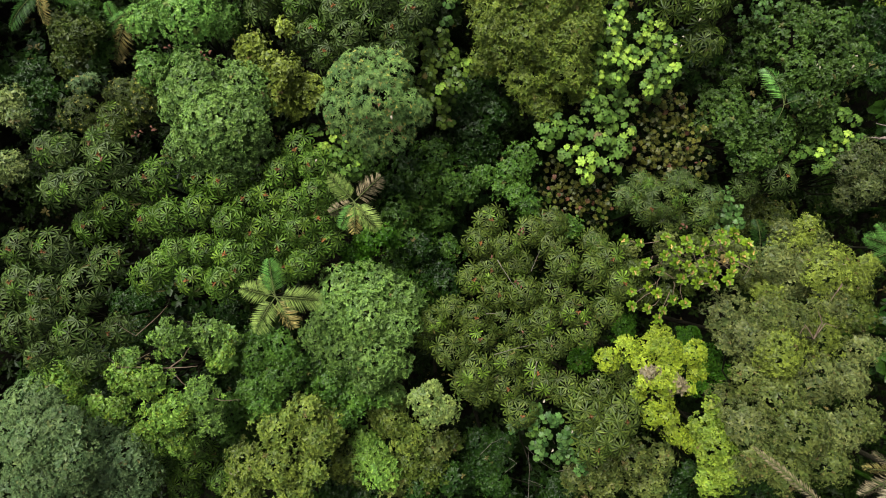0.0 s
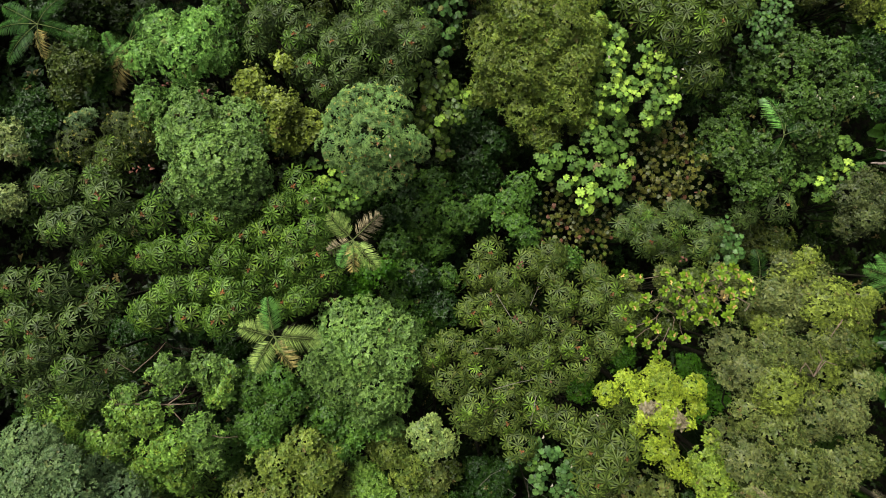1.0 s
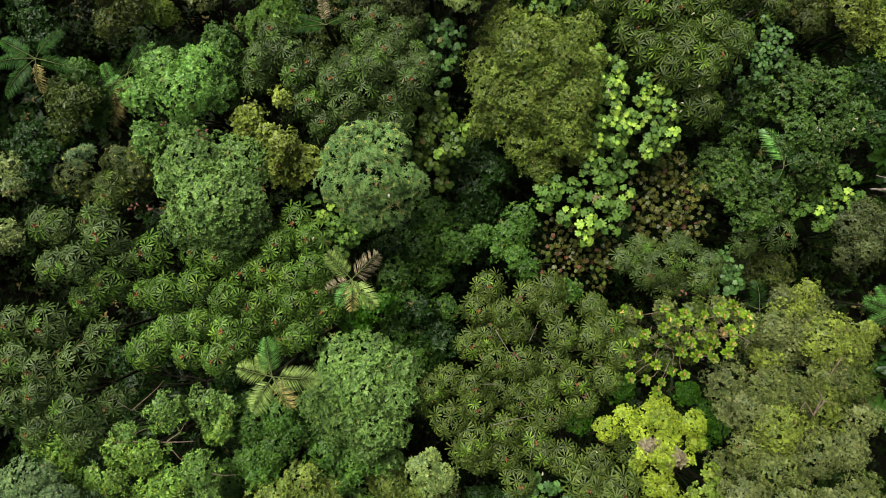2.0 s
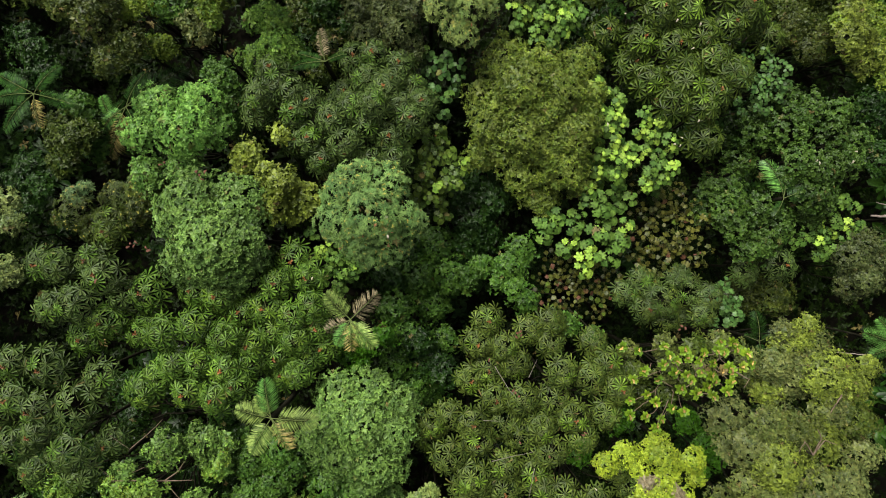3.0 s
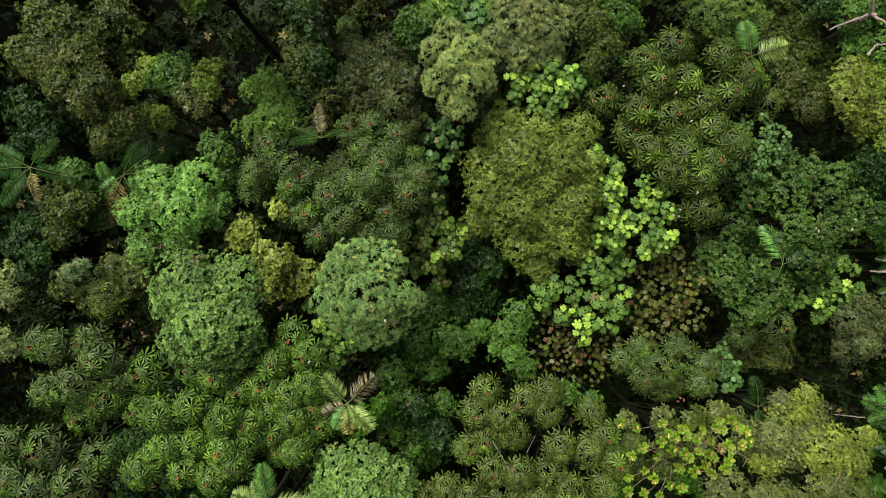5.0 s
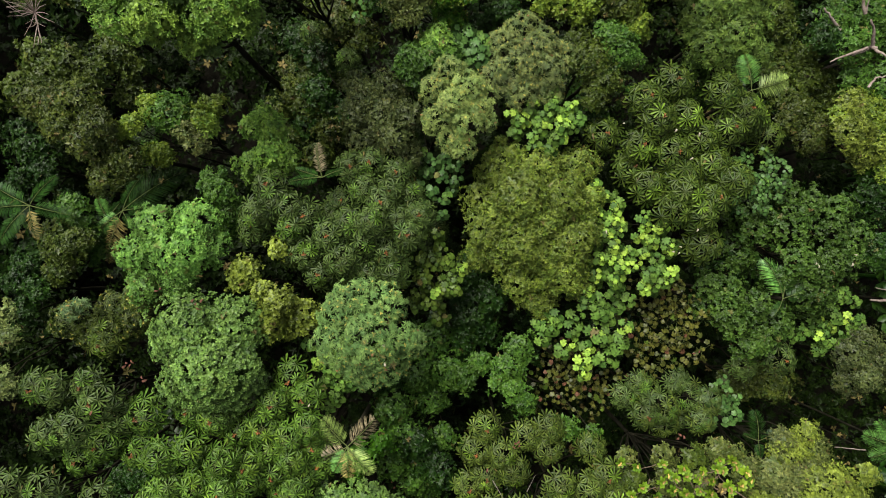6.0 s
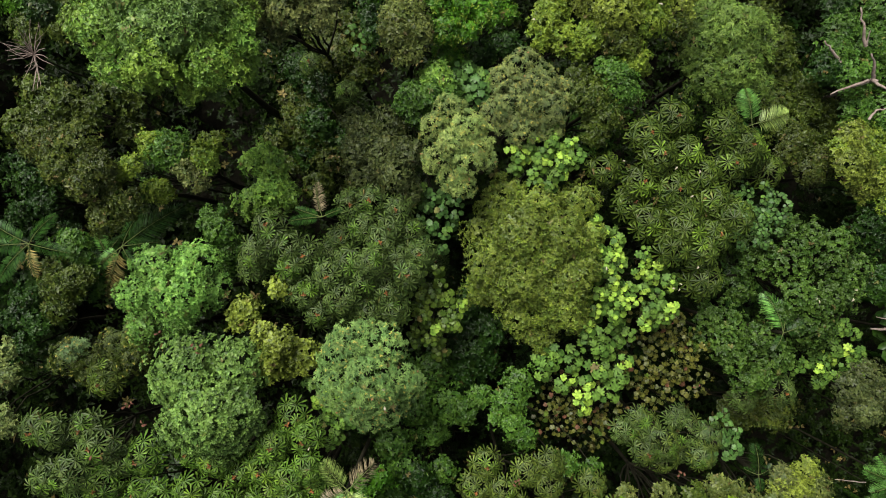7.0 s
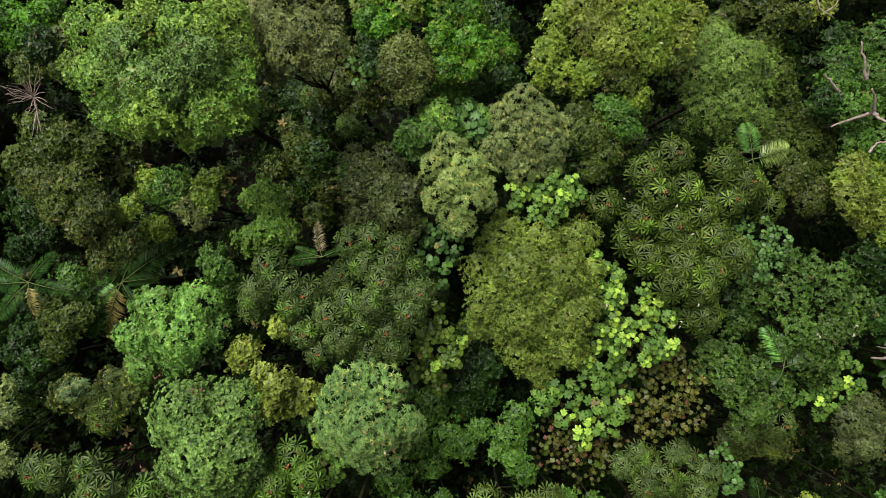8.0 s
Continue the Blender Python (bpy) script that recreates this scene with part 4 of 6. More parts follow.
broadleaf("withered_shoot", "withered grey twigs and leaves within a yellow tree", 44, 9.7, -5.7, DUST, PINK_FROND, [
    (9.14, -5.47, 19.00, 0.51), (10.22, -5.94, 19.11, 0.57),
], girth=0.05)
broadleaf("round_crown_tree", "rounded tree crown of mid-green glossy leaves", 45, -3.5, -3.7, ROUND, FRESH, [
    (-4.57, -2.01, 18.71, 1.44), (-3.08, -1.77, 18.67, 1.44), (-1.82, -2.3, 18.28, 1.06), (-4.97, -3.22, 18.96, 1.18), (-3.38, -3.11, 19.85, 1.47),
    (-2.03, -3.48, 18.85, 1.14), (-4.47, -4.45, 18.99, 1.38), (-3.05, -4.69, 18.98, 1.38), (-5.74, -4.13, 17.83, 1.03), (-3.41, -5.96, 17.64, 1.08),
    (-2.12, -5.34, 17.64, 0.83),
])
broadleaf("broad_leaf_tree", "low tree with fresh green leaves", 46, -4.3, -6.9, BROAD, (FRESH, LEAFY), [
    (-5.35, -6.59, 17.18, 1.15), (-4.21, -7.04, 17.45, 1.25), (-3.21, -6.87, 17.09, 1), (-4.78, -7.91, 17.14, 1), (-2.48, -6.98, 16.41, 0.92),
    (-6.02, -5.89, 16.49, 0.91),
])
broadleaf("pale_tree", "small pale green tree", 47, -0.4, -7.2, FINE, PALE, [
    (-0.83, -7.01, 17.6, 0.88), (0.05, -7.54, 17.55, 0.83), (-0.57, -7.79, 17.59, 0.78), (-0.42, -6.56, 17.31, 0.52),
])
broadleaf("tufted_tree", "tree with tufted green foliage and exposed branches", 48, -12.7, -6.0, TUFTS, (TUFT, FRESH, TUFT), [
    (-11.86, -3.87, 19.59, 1.01), (-10.63, -3.94, 19.08, 1.18), (-9.86, -4.93, 19.02, 0.83), (-13.47, -4.55, 19.81, 0.67), (-16.96, -6.26, 18.35, 0.96),
    (-15.51, -7.12, 19.1, 1.03), (-13.85, -5.48, 19.91, 0.95), (-12.49, -5.64, 20.27, 0.98), (-14.2, -7.03, 19.7, 0.96), (-11.82, -7.09, 20.09, 1.13),
    (-10.56, -6.44, 19.84, 1.09), (-10.25, -7.55, 19.29, 1.02), (-11.65, -8.48, 19.42, 1.02), (-13.05, -8.18, 19.62, 0.86), (-17.86, -5.64, 17.73, 0.82),
    (-9.81, -4.01, 18.29, 0.86),
])
broadleaf("olive_tree_crown", "tree with olive-green leaves", 49, -8.6, -6.3, SPRAY, LEAFY, [
    (-8.74, -5.05, 18.09, 1.12), (-7.59, -4.67, 17.66, 1.08), (-7.68, -6.09, 18.25, 1.06), (-8.67, -4.18, 17.48, 0.88), (-7, -5.43, 17.74, 0.98),
    (-8.88, -6.58, 18.28, 0.91), (-10.18, -7.9, 17.47, 1.09), (-8.4, -7.11, 18.19, 0.96), (-10.14, -9.46, 16.26, 1.08),
])
tree = broadleaf("olive_tree_crown", "tree with yellowish olive leaves", 50, -7.0, -9.5, SPRAY, OLIVE, [
    (-6.51, -7.72, 17.83, 1.23), (-7.65, -8.33, 18.33, 1.31), (-5.87, -8.89, 18.18, 1.06), (-9.02, -9.96, 18, 1.33), (-7.61, -10.04, 18.47, 1.2),
    (-6.27, -10.38, 17.78, 1.08), (-5.14, -8.06, 16.59, 0.91), (-9.5, -11.51, 17.32, 1.25), (-6.98, -11.32, 18, 1.15), (-5.37, -8.79, 17.1, 0.84),
])
withered(tree, [(-9.64, -10.20, 17.70), (-9.33, -10.12, 17.70), (-9.48, -10.33, 17.70)])
broadleaf("olive_tree_crown", "small tree with yellow-olive leaves", 51, -2.5, -8.6, SPRAY, OLIVE, [
    (-2.59, -8.57, 15.77, 1.16), (-1.74, -9.56, 15.25, 1.12), (-3.18, -8.33, 15.43, 0.89), (-2.35, -7.79, 15.37, 0.84),
])
broadleaf("leafy_tree", "small tree with fresh green leaves", 52, -3.6, -10.5, SPRAY, TUFT, [
    (-3.69, -10.49, 15.78, 1.27), (-3.04, -11.25, 15.45, 1.11), (-4.04, -9.65, 15.24, 0.95),
])
broadleaf("leafy_tree", "small tree with brownish leaves", 53, -4.7, -11.0, DUST, (BROWN, GOLD), [
    (-4.71, -10.43, 15.39, 1.12), (-5.14, -11.14, 15.36, 0.89), (-4.19, -11.5, 15.15, 0.84),
])
broadleaf("leafy_tree", "dark olive tree in a gap", 54, -0.9, -11.0, BROAD, (OLIVE_DARK, MIX), [
    (-1.74, -10.97, 15.22, 1.35), (-0.4, -10.19, 15.05, 1.13), (-0.62, -11.49, 15.19, 1.12), (-2.4, -12.03, 14.67, 1.03), (0.46, -10.07, 14.38, 0.87),
])
broadleaf("blue_grey_tree", "large tree with soft blue-grey foliage", 55, -16.4, -8.2, FELT, BLUE, [
    (-16.84, -6.5, 21.4, 1.25), (-15.44, -7.37, 22.16, 1.3), (-16.35, -7.73, 22.41, 1.41), (-14.91, -8.55, 21.91, 1.22), (-16.03, -9.07, 22.24, 1.42),
    (-16.35, -6.36, 21.07, 0.86), (-18.51, -7.39, 21.27, 1.35), (-17.54, -10.27, 21.36, 1.34), (-15.63, -10.34, 21.2, 1.35),
], girth=0.18)
broadleaf("blue_grey_tree", "tree with dark blue-green foliage", 56, -14.4, -9.1, FELT, BLUEDARK, [
    (-14.71, -8.04, 20.07, 1.13), (-13.68, -9.04, 20.56, 1.34), (-14.7, -9.3, 20.48, 1.3), (-13.23, -9.91, 20.09, 1.08), (-14.14, -10.43, 20.15, 1.17),
    (-15.79, -7.89, 19.45, 0.82),
], girth=0.2)
broadleaf("leafy_tree", "tree with yellowish olive leaves and twigs", 57, 8.8, -11.0, BROAD, MIX, [
    (7.63, -10.44, 16.7, 1.28), (9.19, -10.12, 16.83, 1.22), (10.82, -10.41, 16.01, 1.15), (7.94, -11.48, 16.75, 1.17), (10.48, -11.95, 15.43, 1.23),
    (6.87, -11.71, 15.35, 1.12),
])
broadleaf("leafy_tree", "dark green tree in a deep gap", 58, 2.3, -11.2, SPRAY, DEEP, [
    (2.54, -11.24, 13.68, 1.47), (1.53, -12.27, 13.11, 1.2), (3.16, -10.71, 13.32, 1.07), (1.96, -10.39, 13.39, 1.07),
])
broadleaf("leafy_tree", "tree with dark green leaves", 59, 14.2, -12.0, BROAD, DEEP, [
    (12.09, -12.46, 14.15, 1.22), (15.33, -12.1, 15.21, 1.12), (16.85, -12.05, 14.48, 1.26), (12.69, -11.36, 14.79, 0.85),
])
broadleaf("silvery_tree", "tree with silvery pale leaves and grey twigs", 60, -19.7, 5.0, DUST, GREYLIGHT, [
    (-19.97, 6.82, 17.84, 0.92), (-19.26, 5.91, 18.47, 0.75), (-20.05, 3.79, 18.42, 1.1), (-19.67, 3.56, 18.25, 0.71),
])
broadleaf("leafy_tree", "dark green tree beside a gap", 61, -20.3, 7.6, BROAD, DEEP, [
    (-20.96, 8.92, 15.51, 1.17), (-20.03, 8, 15.85, 0.93), (-19.66, 7.6, 15.79, 0.77), (-21.09, 8.17, 15.72, 0.99), (-20.57, 6.66, 15.66, 1.11),
    (-19.77, 6.01, 14.76, 0.85),
])
broadleaf("whorled_tree", "small blue-green whorled shrub", 62, -15.7, 7.3, WHORL, BLUE, [
    (-15.95, 7.15, 19.18, 0.54), (-15.53, 7.42, 19.08, 0.44),
], girth=0.06)
broadleaf("leafy_tree", "bank of ferny olive-green foliage", 63, -14.9, 6.8, WHORL, OLIVE_DARK, [
    (-14.77, 7.04, 17.98, 1.07), (-13.8, 7.52, 17.62, 1.03), (-17.38, 6.41, 16.82, 1.01), (-14.14, 6.53, 17.96, 0.92), (-13.49, 7.9, 17.17, 0.79),
    (-14.15, 6.45, 16.63, 0.91), (-16.6, 5.88, 16.79, 0.9),
])
broadleaf("olive_tree_crown", "tree with olive-brown and green leaves", 64, -17.6, 9.9, SPRAY, OLIVE_DARK, [
    (-17.6, 9.75, 17.74, 0.98), (-17.64, 8.92, 17.26, 0.99), (-16.93, 10.12, 17.57, 1.04), (-18.03, 10.76, 17.26, 0.79),
])
broadleaf("leafy_tree", "tree with glossy green leaves", 65, -17.2, 10.8, BROAD, LEAFY, [
    (-17.15, 11.21, 16.76, 1.17), (-16.84, 9.77, 16.14, 1.03), (-16.87, 10.4, 16.79, 0.96), (-17.98, 11.94, 16.29, 0.97),
])
broadleaf("leafy_tree", "tree with golden green leaves", 66, -7.3, 7.8, KNOTS, GOLD, [
    (-8.39, 8.92, 19.20, 0.93), (-7.45, 7.97, 19.89, 0.81), (-6.71, 7.54, 19.99, 0.99), (-5.90, 6.99, 19.40, 1.02), (-7.21, 6.66, 19.75, 0.91),
    (-8.67, 8.50, 19.21, 0.68), (-7.07, 9.86, 18.84, 0.59), (-6.61, 6.29, 18.46, 0.75),
])
broadleaf("whorled_tree", "tree with silvery whorls of narrow leaves", 67, 4.2, 18.5, WHORL, GREYLIGHT, [
    (4.06, 20.41, 16.78, 1), (3, 19.58, 16.94, 0.99), (4.73, 19.21, 17.49, 1.23), (3.69, 18.41, 17.66, 1.22), (2.74, 18.03, 16.88, 0.89),
    (5.33, 18.21, 17.31, 1.08), (5.88, 19.07, 16.89, 0.99), (4.01, 17.25, 17.16, 0.98), (3.36, 17.64, 17.21, 0.93), (5.2, 17.41, 17, 0.89),
])
broadleaf("leafy_tree", "tree with olive-green leaves", 68, 7.3, 18.4, SPRAY, OLIVE_DARK, [
    (7.16, 18.75, 17.2, 1.14), (7.92, 17.99, 17.08, 1.09), (7.54, 17.26, 16.74, 1), (6.75, 19.73, 16.49, 0.95),
])
broadleaf("whorled_tree", "tree with pale yellow-green whorls", 69, 1.0, 16.0, WHORL, PALE, [
    (0.63, 17.8, 18.26, 0.85), (-0.12, 17.07, 18.51, 0.84), (1.35, 16.97, 18.83, 0.93), (0.66, 16.21, 19.13, 0.92), (1.83, 16.24, 18.85, 0.83),
    (0.13, 15.63, 18.86, 0.83), (1.34, 15.5, 18.96, 0.82), (2.1, 15.58, 18.58, 0.59), (0.67, 14.8, 18.52, 0.84), (1.13, 14.44, 18.15, 0.7),
])
broadleaf("leafy_tree", "tree with soft green leaves", 70, -0.6, 18.7, SPRAY, (LEAFY, TUFT), [
    (-1.14, 18.65, 17.72, 0.96), (-0.13, 19.46, 17.51, 1.02), (0.43, 18.98, 17.33, 0.88), (-0.9, 17.92, 17.5, 0.87), (-1.55, 18.39, 17.32, 0.77),
    (-0.38, 18.54, 17.88, 0.91),
])
broadleaf("vivid_tree", "tree with vivid green leaves", 71, 1.3, 22.3, TUFTS, VIVID, [
    (0.38, 23.97, 17.76, 1.12), (1.44, 24.11, 17.77, 1.01), (0.13, 22.83, 18.11, 0.95), (1.42, 22.75, 18.33, 1.04), (2.65, 22.66, 17.88, 0.96),
    (2.18, 22.07, 18.13, 0.8), (0.43, 21.57, 18.14, 1.05), (1.37, 21.47, 18.22, 0.8), (0.38, 20.83, 17.14, 0.99), (3.25, 22.45, 17.44, 0.62),
    (0.93, 20.39, 15.98, 0.81),
], girth=0.2)
broadleaf("pale_tree", "tree with pale yellow-green leaves", 72, -2.2, 24.1, BROAD, (VIVID, LIME), [
    (-3.11, 23.77, 18.25, 1.05), (-2.03, 23.76, 18.66, 1.08), (-2.55, 23.26, 18.31, 0.79), (-1.36, 24.13, 18.43, 0.99), (-3.39, 24.67, 18.01, 1),
    (-0.88, 24.85, 17.88, 1.14),
])
broadleaf("brown_green_tree", "tree with smooth brownish olive foliage", 73, -1.5, 21.4, DUST, MIX, [
    (-1.46, 22.19, 18.69, 1.08), (-0.97, 21.35, 18.85, 0.97), (-1.81, 21.1, 18.9, 0.97), (-1.36, 20.5, 18.41, 0.94), (-1.94, 21.78, 18.81, 0.88),
])
broadleaf("leafy_tree", "deep green tree with broad leaves", 74, -0.2, 23.1, BROAD, DEEP, [
    (-3.24, 23.29, 14.96, 1.12), (-2.94, 22.39, 15.15, 1), (-3.4, 24.06, 14.74, 1.01), (2.88, 24.98, 15.29, 1.38), (2.08, 21.49, 14.89, 1.23),
    (3.61, 22.39, 13.68, 1.17),
])
tree = broadleaf("lush_tree", "large lush tree with green and golden leaves", 75, 9.3, 22.8, PUFF, (LIME, TUFT, GOLD, LIME, BROWN), [
    (7.27, 23.52, 17.59, 1.33), (8.15, 22.59, 18.07, 1.3), (9.39, 23.33, 18.1, 1.3), (8.52, 21.46, 17.66, 1.22), (9.77, 22.23, 17.94, 1.16),
    (11.24, 23.15, 17.35, 1.18), (11.26, 22.12, 17.16, 0.78), (7.39, 21.82, 17.31, 1.08), (9.28, 20.64, 16.9, 0.99), (9.89, 20.49, 16, 0.65),
    (12.01, 24.36, 16.74, 1.16), (10.38, 24.65, 17.46, 1.28), (8.26, 24.56, 17.68, 1.27), (6.94, 24.9, 16.83, 1.31),
], girth=0.18)
withered(tree, [(9.86, 22.40, 18.20), (4.26, 21.76, 18.10)])
broadleaf("leafy_tree", "tree with light green leaves", 76, 8.5, 19.5, ROUND, LEAFY, [
    (8.63, 19.24, 17.32, 0.98), (8.36, 19.75, 17.33, 0.77), (7.95, 20.15, 16.96, 0.78), (9.15, 18.86, 16.87, 0.63),
])
broadleaf("leafy_tree", "tree with yellowish lime leaves", 77, 5.7, 22.4, ROUND, LIME, [
    (5.03, 22.35, 17.26, 0.98), (5.83, 21.62, 17.11, 0.99), (5.41, 22.86, 17.28, 0.88), (4.83, 21.61, 16.88, 0.73), (6.78, 21.22, 16.4, 0.8),
    (6.09, 24.76, 15.85, 1.08),
])
broadleaf("dome_tree", "large dome-shaped tree with mid-green foliage", 78, 15.1, 22.0, DOMED, DOME, [
    (14.99, 24.39, 13.63, 1.58), (15.36, 22.91, 14.66, 1.64), (14.06, 22.42, 14.4, 1.54), (15.79, 21.29, 14.35, 1.6), (14.46, 20.77, 14.15, 1.49),
    (13.67, 21.56, 13.31, 1.06), (16.57, 22.8, 14.08, 1.38), (16.84, 20.35, 13.44, 1.17), (15.75, 20.09, 13.28, 1.3), (13.77, 23.53, 13.77, 1.16),
], girth=0.18)
broadleaf("leafy_tree", "tree with olive leaves behind a dome crown", 79, 17.5, 23.7, SPRAY, OLIVE_DARK, [
    (19.13, 23.25, 11.56, 1.31), (19.60, 22.38, 10.96, 1.01), (17.98, 24.76, 11.86, 1.24), (16.68, 26.43, 10.72, 1.28),
])
broadleaf("leafy_tree", "tree with golden leaves", 80, 22.3, 16.1, ROUND, (GOLD, LIME), [
    (22.45, 17.58, 12.92, 1.13), (23.20, 17.26, 13.14, 1.23), (22.21, 16.06, 13.28, 1.23), (23.47, 15.48, 13.17, 1.12), (23.89, 16.73, 13.13, 0.85),
    (23.27, 14.83, 12.29, 0.86), (24.62, 14.38, 12.31, 0.98), (21.82, 17.05, 12.89, 0.85),
])
broadleaf("leafy_tree", "tree with reddish brown leaves", 81, 20.5, 16.8, DUST, BROWN, [
    (20.18, 17.63, 11.79, 1.11), (20.85, 16.08, 11.81, 1.17), (19.6, 16.92, 11.72, 0.99), (21.45, 16.77, 11.73, 0.93),
])
broadleaf("leafy_tree", "tree with mid-green leaves around dead limbs", 82, 22.6, 21.7, SPRAY, (DEEP, LEAFY), [
    (22.35, 25.04, 11.78, 1.24), (22.13, 23.56, 12.57, 1.21), (21.08, 21.39, 12.8, 1.2), (22.46, 21.05, 12.95, 1.31), (23.28, 19.4, 12.21, 1.22),
    (21.61, 22.32, 12.9, 1.07), (23.53, 22.67, 12.71, 1.2), (24.25, 18.38, 11.27, 1.13),
])
broadleaf("leafy_tree", "tree with dark olive leaves", 83, 20.9, 19.8, SPRAY, OLIVE_DARK, [
    (19.83, 19.96, 10.9, 1.4), (20.16, 18.71, 10.75, 1.27), (21.3, 19.69, 10.98, 1.14), (22.61, 19.47, 10.41, 1.16), (21.18, 21.03, 10.66, 1.15),
    (20.13, 21.44, 10.26, 0.97), (19.36, 19.46, 10.48, 0.96), (22.38, 18.53, 10.27, 1.03),
])
broadleaf("leafy_tree", "tree with yellowish leaves", 84, 19.2, 26.4, BROAD, (BROWN, GOLD), [
    (18.34, 26.06, 12.87, 1.25), (19.6, 25.96, 12.76, 1.02), (17.46, 26.76, 12.26, 1.22), (21.29, 26.87, 11.99, 1.11),
])
broadleaf("great_spreading_tree", "great tree with a lumpy bright green crown", 85, -9.7, 19.7, PUFF, (CROWN, CROWN, FRESH, TUFT), [
    (-13.89, 22.23, 21.82, 1.19), (-11.65, 21.27, 23.82, 1.09), (-10.30, 21.46, 24.24, 1.12), (-10.92, 20.31, 24.45, 1.24), (-13.66, 20.25, 22.48, 0.91),
    (-12.02, 19.44, 23.87, 1.14), (-9.21, 21.17, 24.50, 1.10), (-8.29, 19.98, 25.22, 1.28), (-10.15, 19.16, 24.83, 1.18), (-9.12, 19.11, 25.02, 0.98),
    (-8.30, 21.05, 24.31, 1.12), (-7.48, 20.41, 23.91, 1.18), (-11.63, 18.52, 23.58, 1.25), (-9.94, 18.29, 24.58, 1.19), (-8.40, 18.49, 24.52, 1.28),
    (-7.33, 19.47, 23.76, 1.09), (-7.41, 18.78, 22.49, 0.96), (-8.95, 17.80, 23.21, 0.92), (-8.69, 17.70, 22.32, 0.71), (-10.58, 17.92, 23.61, 0.91),
    (-7.86, 21.74, 23.52, 1.20), (-7.82, 18.33, 23.73, 1.04),
], girth=0.22)
broadleaf("grey_crown_tree", "large tree with a smooth grey-olive crown", 86, -5.7, 21.6, SOFT, GREY, [
    (-6.45, 22.05, 22.17, 1.23), (-5.16, 22.03, 22.23, 1.23), (-4.39, 21.6, 21.63, 0.91), (-5.78, 20.94, 22.3, 1.1), (-4.83, 20.89, 21.82, 0.91),
    (-7.14, 21.05, 21.32, 0.88), (-6.36, 20.44, 21.12, 0.71), (-4.25, 22.68, 21.2, 0.71), (-7.32, 22.8, 21.45, 1.1),
], girth=0.18)
broadleaf("vivid_tree", "tree with vivid green leaves", 87, -19.7, 24.1, BROAD, VIVID, [
    (-19.25, 24.09, 17.23, 1.24), (-18.71, 24.77, 16.49, 1.06), (-20.12, 23.29, 16.93, 0.94), (-20.8, 24.36, 16.89, 1.31),
])
broadleaf("leafy_tree", "tree with dark olive leaves", 88, -17.6, 22.1, SPRAY, (OLIVE_DARK, DEEP), [
    (-17.61, 22.44, 18.53, 1.03), (-18.62, 21.62, 18.14, 1.1), (-16.98, 22.93, 17.97, 0.86), (-17.02, 21.57, 18.3, 0.89),
])
broadleaf("leafy_tree", "tree with dark olive-green leaves and dead twigs", 89, -16.4, 18.3, BROAD, OLIVE_DARK, [
    (-17.87, 17.82, 18.14, 1.35), (-18.64, 18.9, 17.75, 1.27), (-16.58, 18.25, 18.52, 1.18), (-15, 18.88, 17.83, 1.16), (-15.51, 17.84, 18.34, 1.09),
    (-14.45, 18.44, 17.02, 0.94), (-19.94, 17.54, 17, 1.3), (-14.7, 17.27, 17.05, 1.04), (-15.22, 19.76, 17.52, 1.02),
])
broadleaf("brown_green_tree", "tree with brownish grey-green foliage", 90, -14.8, 14.7, DUST, BROWN, [
    (-15.03, 16.04, 20.69, 1.18), (-13.88, 14.89, 21.03, 1.07), (-13.44, 13.79, 20.29, 1.06), (-14.13, 12.86, 19.88, 0.94), (-14.54, 14.22, 21.04, 0.94),
    (-16.02, 15.77, 20.5, 1.05), (-15.61, 14.95, 20.84, 0.85), (-13.33, 13.37, 19.62, 0.8), (-17.3, 16.2, 19.69, 0.94),
])
broadleaf("lime_tree_crown", "small lime-green tree crown", 91, -13.2, 14.9, FINE, LIME, [
    (-12.96, 15.04, 20.03, 0.67), (-13.40, 14.81, 19.88, 0.43),
], girth=0.07)
broadleaf("leafy_tree", "tree with yellow-green and mid-green leaves", 92, -12.1, 15.6, SPRAY, (LIME, LEAFY, LIME, CROWN), [
    (-12.23, 16.09, 17.91, 1.16), (-11.19, 15.85, 17.85, 1.16), (-13.11, 16.38, 17.54, 0.97), (-10.84, 15.61, 17.6, 0.87), (-13.08, 14.35, 17.18, 0.78),
    (-13.74, 14.41, 16.88, 0.73), (-10.55, 16.62, 17.02, 0.78),
])
broadleaf("leafy_tree", "small grey-leaved tree above a gap", 93, -11.4, 15.1, DUST, GREY, [
    (-11.22, 14.84, 17.78, 0.86), (-11.57, 15.28, 17.68, 0.71),
], girth=0.07)
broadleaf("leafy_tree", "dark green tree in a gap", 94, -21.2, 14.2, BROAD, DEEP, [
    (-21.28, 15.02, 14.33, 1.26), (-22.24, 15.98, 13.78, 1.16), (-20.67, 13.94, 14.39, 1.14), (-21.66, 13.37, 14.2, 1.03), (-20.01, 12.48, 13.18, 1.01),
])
broadleaf("grey_crown_tree", "tree with a dark grey-green crown", 95, -2.8, 16.1, DUST, SMOKE, [
    (-3.48, 16.93, 17.3, 1.13), (-2.42, 17.46, 17.14, 1.09), (-2.63, 16.12, 17.62, 1.22), (-3.44, 15.12, 17.26, 1.08), (-2.14, 15.12, 17.31, 1.08),
    (-1.38, 16.09, 17.17, 0.93), (-1.42, 14.38, 16.41, 0.9), (-4.06, 17.81, 16.58, 0.74), (-3.87, 16.08, 17.28, 0.83),
])
